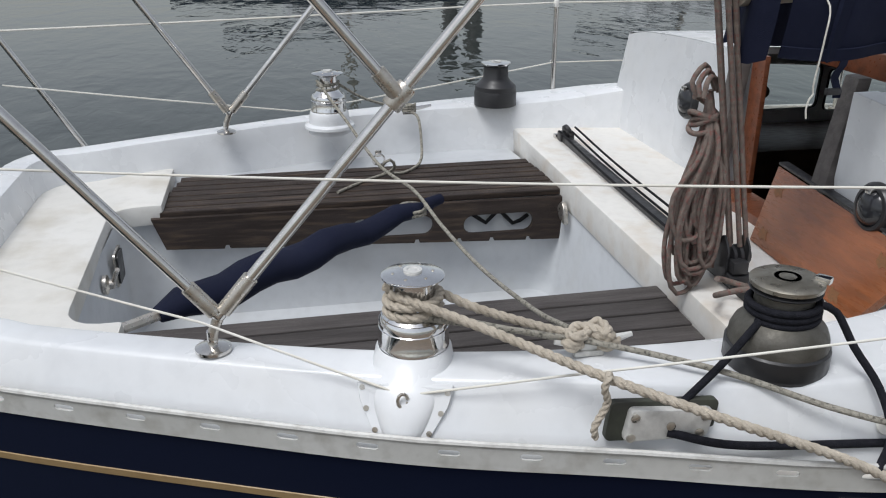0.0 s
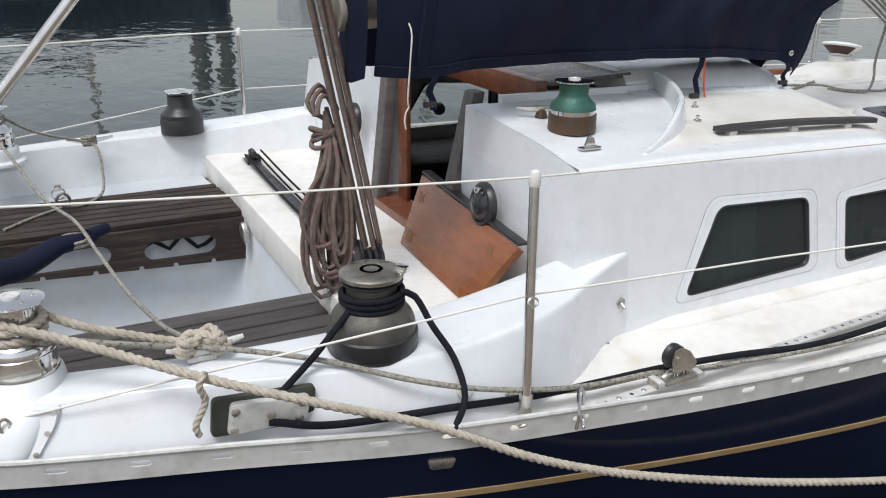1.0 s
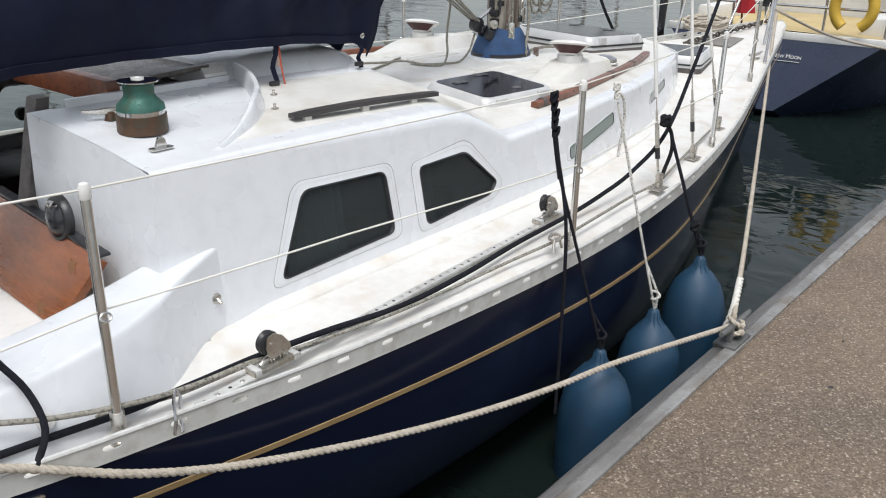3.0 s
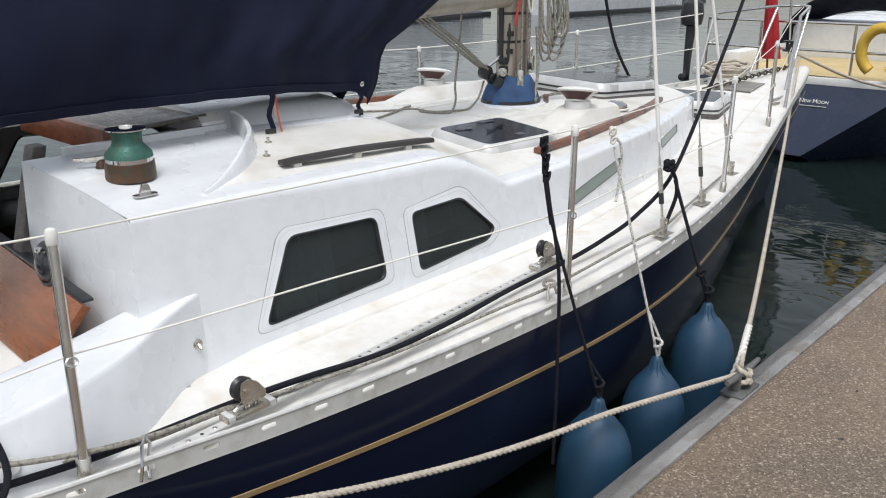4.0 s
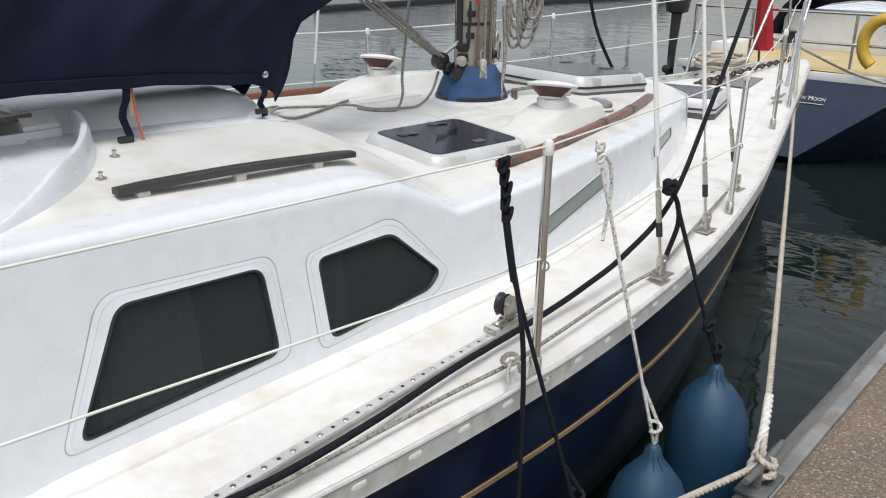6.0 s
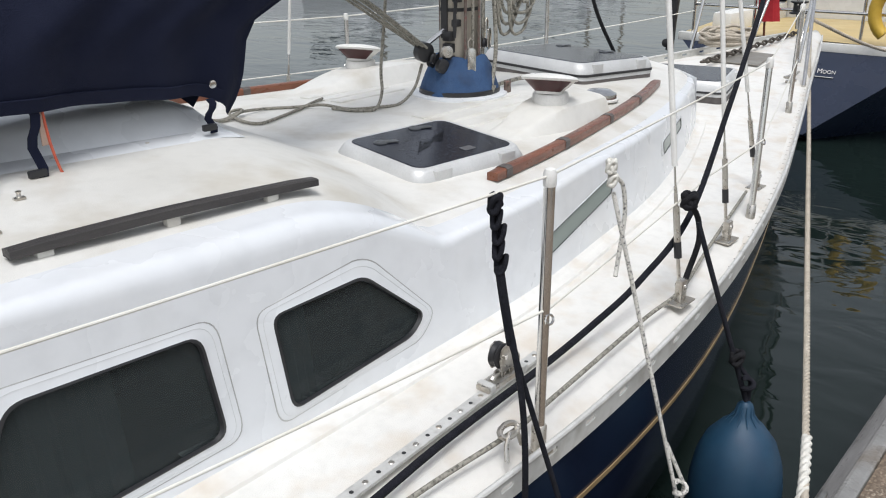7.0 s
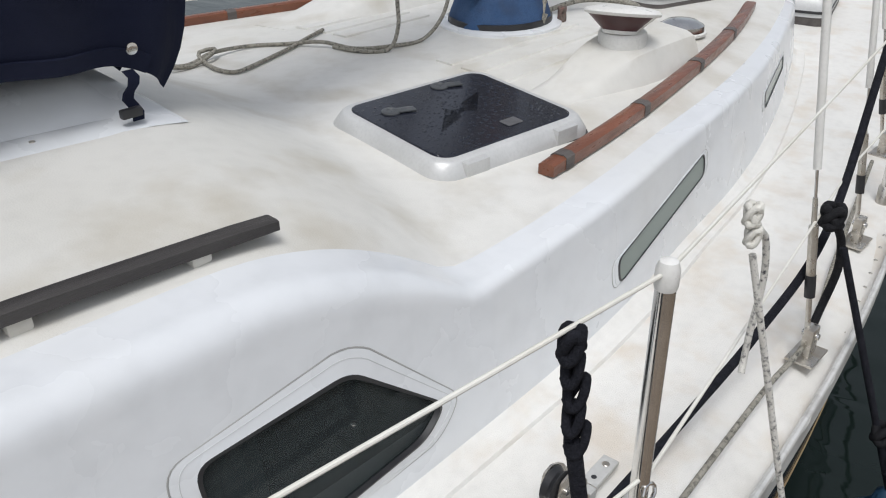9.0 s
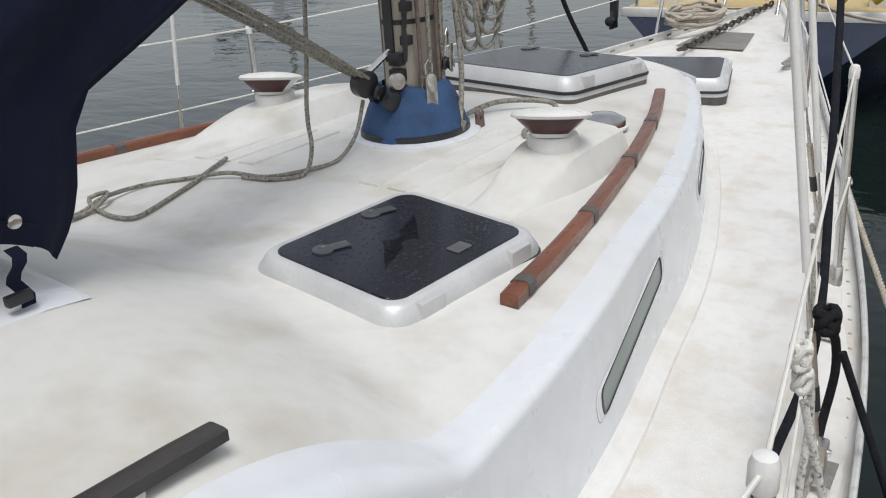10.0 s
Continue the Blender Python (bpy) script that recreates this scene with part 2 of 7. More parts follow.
def spline(points, step=0.03):
    """Evenly spaced points of a smooth curve through the given ones."""
    p = [Vector(q) for q in points]
    p = [p[0] * 2 - p[1]] + p + [p[-1] * 2 - p[-2]]
    out = []
    for i in range(1, len(p) - 2):
        n = max(2, int((p[i + 1] - p[i]).length / step))
        for k in range(n):
            u = k / n
            out.append(0.5 * (2 * p[i] + (p[i + 1] - p[i - 1]) * u + (2 * p[i - 1] - 5 * p[i] + 4 * p[i + 1] - p[i + 2]) * u * u
                              + (3 * p[i] - p[i - 1] - 3 * p[i + 1] + p[i + 2]) * u**3))
    return out + [p[-2]]


def sagging(a, b, sag, n=12):
    a, b = Vector(a), Vector(b)
    return [a.lerp(b, i / n) - Vector((0, 0, 4 * sag * (i / n) * (1 - i / n))) for i in range(n + 1)]


def lathe(profile, at, axis=(0, 0, 1), sides=28):
    """A turned body: (radius, height) pairs round an axis."""
    turn = Vector((0, 0, 1)).rotation_difference(Vector(axis)).to_matrix()
    at = Vector(at)
    rows = [[at + turn @ Vector((max(r, 0.0004) * math.cos(2 * math.pi * k / sides), max(r, 0.0004) * math.sin(2 * math.pi * k / sides), h)) for k in range(sides)]
            for r, h in profile]
    return grid(rows, True, True)


def slab(outline, normal, thick, at=(0, 0, 0), bevel=0.0):
    """A prism of the outline's points, pushed along normal, with bevelled edges."""
    bm = bmesh.new()
    at, nrm = Vector(at), Vector(normal).normalized() * thick
    lo = [bm.verts.new(at + Vector(p)) for p in outline]
    hi = [bm.verts.new(at + Vector(p) + nrm) for p in outline]
    n = len(lo)
    bm.faces.new(lo[::-1])
    bm.faces.new(hi)
    for i in range(n):
        bm.faces.new((lo[i], lo[(i + 1) % n], hi[(i + 1) % n], hi[i]))
    bmesh.ops.recalc_face_normals(bm, faces=bm.faces)
    if bevel:
        bmesh.ops.bevel(bm, geom=bm.edges[:], offset=bevel, segments=2, affect="EDGES", profile=0.6)
    return bm


def box(lo, hi, bevel=0.0):
    (x0, y0, z0), (x1, y1, z1) = lo, hi
    return slab([(x0, y0, z0), (x1, y0, z0), (x1, y1, z0), (x0, y1, z0)], (0, 0, 1), z1 - z0, bevel=bevel)


def turned(bm, m):
    bmesh.ops.transform(bm, matrix=m, verts=bm.verts)
    return bm


def joined(*bms):
    out = bmesh.new()
    for b in bms:
        me = bpy.data.meshes.new("join")
        b.to_mesh(me)
        b.free()
        out.from_mesh(me)
        bpy.data.meshes.remove(me)
    return out


def rounded(w, h, r, n=5):
    """A rounded rectangle's outline in two dimensions, centred."""
    pts = []
    for cx, cyy, a0 in ((w / 2 - r, h / 2 - r, 0), (-w / 2 + r, h / 2 - r, 90), (-w / 2 + r, -h / 2 + r, 180), (w / 2 - r, -h / 2 + r, 270)):
        for k in range(n + 1):
            a = radians(a0 + 90 * k / n)
            pts.append((cx + r * math.cos(a), cyy + r * math.sin(a)))
    return pts


def softened(poly, r, n=5):
    """A polygon's outline in two dimensions with rounded corners."""
    out, m = [], len(poly)
    for i in range(m):
        a, b, c = Vector(poly[i - 1]), Vector(poly[i]), Vector(poly[(i + 1) % m])
        p, q = b + (a - b).normalized() * r, b + (c - b).normalized() * r
        for k in range(n + 1):
            u = k / n
            out.append(tuple(p * (1 - u) ** 2 + b * 2 * u * (1 - u) + q * u * u))
    return out


# ---- the yacht's lines ----
# the yacht's middle line; she lies at two degrees to the quay
cy = curve_of([(-1.5, 0.10), (1.0, 0.0), (3.0, -0.105), (4.65, -0.185), (6.5, -0.25), (9.2, -0.35)])


half = curve_of([(-1.35, 0.78), (-0.79, 1.03), (-0.29, 1.225), (0.13, 1.375), (0.56, 1.48), (1.0, 1.59), (1.5, 1.635), (2.4, 1.665), (3.3, 1.64), (4.2, 1.525),
                 (5.26, 1.275), (6.2, 0.99), (7.5, 0.575), (8.5, 0.26), (9.2, 0.02)])
deck_line = curve_of([(-1.35, 0.95), (1.0, 0.94), (3.0, 0.945), (5.2, 0.958), (6.2, 0.99), (7.5, 1.05), (9.2, 1.15)])
sheer = curve_of([(-1.35, 0.95), (0.5, 0.942), (1.0, 0.938), (1.4, 0.925), (1.75, 0.912), (2.25, 0.902), (3.0, 0.897), (3.4, 0.900), (4.0, 0.915), (4.6, 0.937), (5.2, 0.957), (6.2, 0.99), (7.5, 1.05), (9.2, 1.15)])
STATIONS = [-1.35 + 0.15 * i for i in range(71)]


def edge(x, side=-1, inset=0.0, z=0.0):
    """The deck's edge at x; side -1 is the quay's side."""
    return Vector((x, cy(x) + side * (half(x) - inset), sheer(x) + z))


def smooth_step(a, b, x):
    u = min(1.0, max(0.0, (x - a) / (b - a)))
    return u * u * (3 - 2 * u)


yacht_hull = thing("yacht_hull", (4.0, cy(4.0), -0.45), "navy blue yacht hull with a gold stripe, moored at the quay", "yacht hull")


def hull_row(x):
    b, zs, row = half(x), sheer(x), []
    fine = smooth_step(3.5, 9.0, x)
    for u in (0.0, 0.12, 0.3, 0.5, 0.68, 0.82, 0.92, 1.0):
        z = zs - u * (zs + 0.4)
        w = b * (1 - (0.10 + 0.45 * fine) * u - (0.62 - 0.25 * fine) * max(0, (u - 0.45) / 0.55) ** 2.0)
        row.append((x - 0.9 * u * max(0, (x - 6.5) / 2.7), w, z))
    return [(px, cy(px) - w, z) for px, w, z in row] + [(px, cy(px) + w, z) for px, w, z in row[::-1]]


part("hull_shell", grid([hull_row(x) for x in STATIONS], False, True), NAVY, yacht_hull)


def hull_y(x, z):
    r = hull_row(x)[:8]
    return float(np.interp(-z, [-p[2] for p in r], [p[1] for p in r]))


stripe = curve_of([(-1.35, 0.80), (0.0, 0.80), (1.0, 0.788), (1.5, 0.755), (1.9, 0.728), (2.4, 0.70), (3.0, 0.68), (3.5, 0.662), (4.1, 0.655), (5.0, 0.69), (7.0, 0.82), (8.9, 0.98)])
part("cove_stripe", grid([[(x, hull_y(x, stripe(x) + d) - o, stripe(x) + d) for d, o in ((-0.0105, 0.001), (-0.009, 0.004), (0.009, 0.004), (0.0105, 0.001))] for x in STATIONS[:-2]]),
     GOLD, yacht_hull, "thin gold stripe")

# toe rails: slotted aluminium along both deck edges
SLOT, SLOT_LENGTH = 0.169, 0.046


def toe_rail(side):
    rail = thing("toe_rail", edge(3, side), "slotted aluminium toe rail along the deck edge, tarnished", "toe rail", "toe rails")
    bm = bmesh.new()
    levels = [(-0.035, 0.0065), (0.0, 0.006), (0.0225, 0.006), (0.0375, 0.006), (0.054, 0.006)]
    xs, x = [-1.288], -1.288
    while x < 8.8:
        xs += [x + (SLOT - SLOT_LENGTH) / 2, x + SLOT - SLOT_LENGTH, x + SLOT - SLOT_LENGTH + 0.006, x + SLOT - 0.006, x + SLOT]
        x += SLOT
    rows = []
    for k, px in enumerate(xs):
        e = edge(px, side)
        rows.append([])
        for q, (h, out) in enumerate(levels):
            if (k - 1) % 5 in (1, 4) and k and q in (2, 3):
                h = 0.030 + (-0.0032 if q == 2 else 0.0032)
            if q == 0:
                h = -0.008
            rows[-1].append(bm.verts.new((px, e.y + side * out, e.z + h)))
    for k in range(len(xs) - 1):
        for q in range(len(levels) - 1):
            if q == 2 and (k - 1) % 5 in (1, 2, 3) and k:
                continue
            bm.faces.new((rows[k][q], rows[k + 1][q], rows[k + 1][q + 1], rows[k][q + 1]))
    bmesh.ops.recalc_face_normals(bm, faces=bm.faces)
    bmesh.ops.solidify(bm, geom=bm.faces[:], thickness=0.005)
    part("perforated_web", bm, TOE_ALLOY, rail, smooth=False)
    part("deck_flange", grid([[edge(x, side, o, z) for o, z in ((0.0, -0.002), (0.0, 0.006), (0.045, 0.008), (0.047, -0.002))] for x in STATIONS[:-3]], True, True), NONSKID, rail, smooth=False)
    if side < 0:
        head = lathe([(0.0055, 0), (0.0045, 0.0012), (0, 0.0012)], (0, 0, 0), sides=8)
        first = part("screw", head, STEEL_OLD, rail)
        first.location = edge(2.2, side, 0.026, 0.0082) - ORIGIN[rail]
        first.data.transform(Matrix.Translation(ORIGIN[rail]))
        for k in range(1, 70):
            ob = new("screw", first.data)
            ob.parent, ob.location = rail, edge(2.2 + 0.075 * k, side, 0.026, 0.0082) - ORIGIN[rail]
    part("rolled_cap", sweep([edge(x, side, -0.003, 0.054) for x in STATIONS[:-2]], 0.0075, 8), ALLOY, rail)


toe_rail(-1)
toe_rail(1)

# ---- deck and coachroof ----
trunk_half = curve_of([(1.60, 1.253), (2.6, 1.195), (3.2, 1.16), (3.64, 1.12), (3.9, 1.08), (4.2, 1.02), (4.63, 0.94), (5.26, 0.765), (5.7, 0.61), (6.05, 0.47), (6.25, 0.36)])
TRUNK_AFT, TRUNK_FWD = 1.63, 6.2


def trunk_edge_z(x):
    high = 1.462 - 0.03 * max(0, x - 2.0)
    low = 1.262 - 0.02 * max(0, x - 4.6)
    return high + (low - high) * min(1.0, max(0.0, (x - 2.82) / 0.48)) ** 2.1


def roof_z(x, y):
    """The coachroof's height."""
    u = min(1.0, abs(y - cy(x)) / trunk_half(x))
    camber = 0.075 - 0.005 * smooth_step(3.1, 3.5, x)
    q = x - 0.25 * (1 - u * u)
    soft_step = 1.438 - 0.03 * (q - 2.8) - 0.159 * smooth_step(2.80, 3.36, q)
    k = 0.75 * (1 - u * u) * smooth_step(2.6, 2.8, q) * (1 - smooth_step(3.36, 3.6, q))
    return trunk_edge_z(q) * (1 - k) + soft_step * k + camber * (1 - u * u)


def deck_z(x, y):
    u = min(1.0, abs(y - cy(x)) / max(half(x), 0.05))
    return sheer(x) + 0.05 * (1 - u * u) + (deck_line(x) - sheer(x)) * (1 - u ** 24)


def in_trunk(x, y):
    return TRUNK_AFT + 0.05 < x < 6.1 and abs(y - cy(x)) < trunk_half(min(max(x, 1.6), 6.25)) - 0.06


deck = bmesh.new()
cols = 40
xs = [1.0 + 0.1 * i for i in range(82)]
across = [math.copysign(1 - (1 - abs(2 * j / cols - 1)) ** 1.35, j - cols / 2) for j in range(cols + 1)]
vs = [[deck.verts.new((x, cy(x) + half(x) * u, deck_z(x, cy(x) + half(x) * u))) for u in across] for x in xs]
for i in range(len(xs) - 1):
    for j in range(cols):
        c = (vs[i][j].co + vs[i + 1][j + 1].co) / 2
        if not in_trunk(c.x, c.y) and not (c.x < 1.66 and abs(c.y - cy(c.x)) < 1.29):
            deck.faces.new((vs[i][j], vs[i][j + 1], vs[i + 1][j + 1], vs[i + 1][j]))
bmesh.ops.delete(deck, geom=[v for v in deck.verts if not v.link_faces], context="VERTS")
tagged(part("deck", deck, NONSKID), "cream non-slip side decks and foredeck of the yacht", "deck", kind="structure")

# windows as outlines along the side: x, z
W1 = softened([(2.012, 1.033), (2.545, 1.050), (2.528, 1.277), (2.148, 1.294)], 0.035)
W2 = softened([(2.725, 1.030), (3.125, 1.056), (3.18, 1.097), (2.988, 1.256), (2.712, 1.254)], 0.03)
W3 = softened([(3.80, 1.056), (4.35, 1.122), (4.352, 1.182), (3.80, 1.116)], 0.024)
W4 = softened([(5.0, 1.11), (5.40, 1.14), (5.40, 1.185), (5.0, 1.165)], 0.02)
PANELS = [(1.63, 1.95, None), (1.95, 2.62, W1), (2.62, 3.30, W2), (3.30, 3.78, None), (3.78, 4.42, W3), (4.42, 4.94, None), (4.94, 5.46, W4), (5.46, 6.2, None)]


def side_y(x, z, side):
    """The coachroof's side, leaning inboard a little."""
    return cy(x) + side * (trunk_half(x) + 0.012 - 0.15 * (z - 1.15))


W1_PORT = [(x + 0.13, z) for x, z in W1]
PANELS_PORT = [(1.63, 2.08, None), (2.08, 2.695, W1_PORT), (2.695, 3.30, W2)] + PANELS[3:]


def trunk_side(side, material):
    bm = bmesh.new()
    for x0, x1, hole in PANELS if side < 0 else PANELS_PORT:
        n = 14
        top = [(x0 + (x1 - x0) * k / n, trunk_edge_z(x0 + (x1 - x0) * k / n) - 0.06) for k in range(n + 1)]
        xb = 1.575 if x0 == TRUNK_AFT else x0
        bottom = [(xb + (x1 - xb) * k / n, 0.93) for k in range(n + 1)]
        loops = [bottom + top[::-1]] + ([hole] if hole else [])
        edges = []
        for loop in loops:
            v = [bm.verts.new((x, side_y(x, z, side), z)) for x, z in loop]
            edges += [bm.edges.new((v[i - 1], v[i])) for i in range(len(v))]
        bmesh.ops.triangle_fill(bm, use_beauty=True, use_dissolve=False, edges=edges, normal=(0, -1, 0))
    bmesh.ops.remove_doubles(bm, verts=bm.verts, dist=0.0005)
    bmesh.ops.subdivide_edges(bm, edges=bm.edges[:], cuts=3, use_grid_fill=True)
    for v in bm.verts:
        v.co.y = side_y(v.co.x, v.co.z, side)
    bmesh.ops.recalc_face_normals(bm, faces=bm.faces)
    return bm


def window_of(side, hole, big):
    cx, cz = sum(p[0] for p in hole) / len(hole), sum(p[1] for p in hole) / len(hole)
    def ring(k, out):
        pts = []
        for x, z in hole:
            d = Vector((x - cx, z - cz))
            q = Vector((cx, cz)) + d + d.normalized() * k
            pts.append((q.x, side_y(q.x, q.y, side) + side * out, q.y))
        return pts
    w = 0.045 if big else 0.028
    win = part("cabin_window", grid([ring(w + 0.001, -0.002), ring(w + 0.0005, 0.0008), ring(w - 0.004, 0.0016), ring(0.012, 0.0016), ring(0.005, 0.0030)], True), GELCOAT, cabin_trunk,
               "dark tinted cabin window with rounded corners")
    part("groove", grid([ring(w + 0.0040, 0.0002), ring(w + 0.0034, 0.0009), ring(w + 0.0012, 0.0009), ring(w + 0.0008, 0.0002)], True), SEALANT, win, "thin grey line of sealant")
    part("inner_line", grid([ring(w * 0.72, 0.0014), ring(w * 0.72 - 0.0005, 0.0022), ring(w * 0.72 - 0.0013, 0.0022), ring(w * 0.72 - 0.0018, 0.0014)], True), SEALANT_PALE, win)
    lift = 0.0 if big else 0.009
    part("pane", grid([ring(0.004, -0.012 + lift), ring(0.004, -0.007 + lift)], True, True), (DARK_GLASS if big else SLIT_GLASS) if side < 0 else CLEAR_GLASS, win, "dark glossy acrylic pane", smooth=False)
    part("rubber_seal", grid([ring(0.005, -0.014), ring(0.005, 0.004), ring(-0.002, 0.005), ring(-0.005, -0.004)], True), BLACK, win, "black rubber seal")


cabin_trunk = thing("deckhouse", (3.8, cy(3.8), 0.94), "white fibreglass deckhouse with raised aft part and cambered roof", "deckhouse")
for s in (-1, 1):
    part("cabin_side", trunk_side(s, GELCOAT), GELCOAT, cabin_trunk)
    for w, big in ((W1 if s < 0 else W1_PORT, True), (W2, True), (W3, False), (W4, False)):
        window_of(s, w, big)
# the roof, in one sheet with rounded shoulders, open over the companionway
WAY_HALF, WAY_MID, WAY_FWD = 0.39, -0.17, 2.35
roof = bmesh.new()
rx = [TRUNK_AFT + (TRUNK_FWD - TRUNK_AFT) * i / 110 for i in range(111)]
ru = [-1 + 0.05 * k for k in range(41)]
rv = []
for x in rx:
    ze = trunk_edge_z(x)
    SHOULDER = 0.018 + 0.037 * smooth_step(1.7, 2.7, x) - 0.030 * smooth_step(3.05, 3.45, x)
    wing = []
    for sd in (-1, 1):
        ys = side_y(x, ze - SHOULDER, sd)
        pts = [(x, side_y(x, ze - 0.064, sd) + sd * 0.0002, ze - 0.064)]
        pts += [(x, ys + sd * (0.0002 - SHOULDER + SHOULDER * math.cos(radians(f))), ze - SHOULDER + SHOULDER * math.sin(radians(f))) for f in (0, 18, 36, 54, 72, 90)]
        wing.append(pts)
    y0, y1 = wing[0][-1][1], wing[1][-1][1]
    inner = []
    for u in ru[1:-1]:
        y = (y0 + y1) / 2 + u * (y1 - y0) / 2
        inner.append((x, y, ze + (roof_z(x, y) - ze) * min(1.0, (1 - abs(u)) / 0.12)))
    rv.append([roof.verts.new(p) for p in wing[0] + inner + wing[1][::-1]])
white = []
for i in range(110):
    for j in range(len(rv[0]) - 1):
        c = (rv[i][j].co + rv[i + 1][j + 1].co) / 2
        if not (c.x < WAY_FWD and abs(c.y - WAY_MID) < WAY_HALF):
            roof.faces.new((rv[i][j], rv[i][j + 1], rv[i + 1][j + 1], rv[i + 1][j]))
            white.append(j < 7 or j >= len(rv[0]) - 8)
bmesh.ops.delete(roof, geom=[v for v in roof.verts if not v.link_faces], context="VERTS")
bmesh.ops.recalc_face_normals(roof, faces=roof.faces)
ROOF_CREAM = surface("cream_roof_gelcoat", (0.725, 0.713, 0.678), (0.67, 0.655, 0.61), 1.5, 0.45, bump=0.12, bump_scale=300, stain=(0.42, 0.37, 0.28), stain_scale=5, stain_amount=0.5)
# the breakwater's line over the roof: x by y
bow_line = curve_of([(-1.25, 1.76), (-1.16, 1.95), (-1.08, 2.09), (-0.97, 2.22), (-0.77, 2.37), (-0.62, 2.44), (-0.5, 2.47)])
top = part("roof", roof, ROOF_CREAM, cabin_trunk, "cream coachroof, white at its shoulders and aft end, moss-stained")
top.data.materials.append(GELCOAT)
for p, shoulder in zip(top.data.polygons, white):
    c = p.center + ORIGIN[top]
    if shoulder or c.x < bow_line(c.y):
        p.material_index = 1
for s in (-1, 1):
    line = [1.80 + 0.03 * k for k in range(7)] + [2.01 + 0.05 * k for k in range(82)]
    ramp = lambda x: smooth_step(1.78, 1.99, x)
    part("base_moulding", grid([[(x, side_y(x, deck_z(x, side_y(x, 1.0, s)) + z, s) + s * o * ramp(x), deck_z(x, side_y(x, 1.0, s)) + z * ramp(x)) for o, z in ((-0.01, 0.020), (0.004, 0.017), (0.010, 0.011), (0.018, 0.007), (0.050, 0.005), (0.056, -0.01))] for x in line]), NONSKID, cabin_trunk, "cream moulded step")
# front face
front = [[(TRUNK_FWD + 0.05 * (1 - (k / 8)), cy(TRUNK_FWD) + (2 * j / 16 - 1) * (trunk_half(TRUNK_FWD) + 0.02), 0.95 + (roof_z(TRUNK_FWD, cy(TRUNK_FWD) + (2 * j / 16 - 1) * trunk_half(TRUNK_FWD)) - 0.95) * k / 8) for j in range(17)] for k in range(9)]
part("front_face", grid(front), GELCOAT, cabin_trunk)
# aft bulkhead either side of the companionway
for sd, y_in in ((-1, WAY_MID - WAY_HALF), (1, 0.10)):
    rows = []
    for k in range(13):
        u = k / 12
        yo = y_in + (side_y(TRUNK_AFT, 1.4, sd) - y_in) * u
        near = max(0.0, 1 - abs(yo - cy(TRUNK_AFT)) / (trunk_half(TRUNK_AFT) - 0.05))
        ze = trunk_edge_z(TRUNK_AFT)
        zt = ze + (roof_z(TRUNK_AFT, yo) - ze) * min(1.0, near / 0.12) - 0.001 - 0.016 * smooth_step(0.97, 1.0, u)
        col = []
        for q in range(9):
            z = 0.5 + (zt - 0.5) * q / 8
            y = y_in + (side_y(TRUNK_AFT, z, sd) - y_in) * u
            col.append((TRUNK_AFT + (0.05 * (1 - u) - 0.10) * (1 - q / 8), y, z))
        rows.append(col + [(TRUNK_AFT + 0.085, col[-1][1] - sd * 0.004, zt), (TRUNK_AFT + 0.085, col[0][1] - sd * 0.004, 0.5)])
    part("aft_bulkhead", grid(rows, True, True), GELCOAT, cabin_trunk)

# ---- water, quay ----
def water_material():
    m = bpy.data.materials.new("harbour_water")
    m.use_nodes = True
    n, l = m.node_tree.nodes, m.node_tree.links
    b = n["Principled BSDF"]
    b.inputs["Base Color"].default_value = (0.009, 0.0155, 0.0135, 1)
    b.inputs["Roughness"].default_value, b.inputs["IOR"].default_value = 0.04, 1.33
    co, mp = n.new("ShaderNodeTexCoord"), n.new("ShaderNodeMapping")
    mp.inputs["Scale"].default_value, mp.inputs["Rotation"].default_value = (1.0, 0.55, 1), (0, 0, 0.5)
    l.new(co.outputs["Object"], mp.inputs["Vector"])
    last = None
    for s, d, h in ((1.1, 2.0, 0.026), (4.2, 2.5, 0.0085)):
        t, bp = n.new("ShaderNodeTexNoise"), n.new("ShaderNodeBump")
        t.inputs["Scale"].default_value, t.inputs["Detail"].default_value, t.inputs["Distortion"].default_value = s, d, 0.6
        bp.inputs["Distance"].default_value, bp.inputs["Strength"].default_value = h, 0.8
        l.new(mp.outputs["Vector"], t.inputs["Vector"])
        l.new(t.outputs["Fac"], bp.inputs["Height"])
        if last:
            l.new(last, bp.inputs["Normal"])
        last = bp.outputs["Normal"]
    l.new(last, b.inputs["Normal"])
    return m


wbm = bmesh.new()
bmesh.ops.create_grid(wbm, x_segments=8, y_segments=8, size=900)
tagged(part("water", wbm, water_material(), smooth=False), "calm grey-green harbour water with small ripples", "water", kind="structure")

QUAY_Z = 0.40
quay = bmesh.new()
quay = joined(quay, box((-14, -7.0, -0.6), (16, -2.205, QUAY_Z), 0.02))
tagged(part("quay", quay, CONCRETE, smooth=False), "brown exposed-aggregate concrete pontoon deck, damp", "quay", kind="structure")


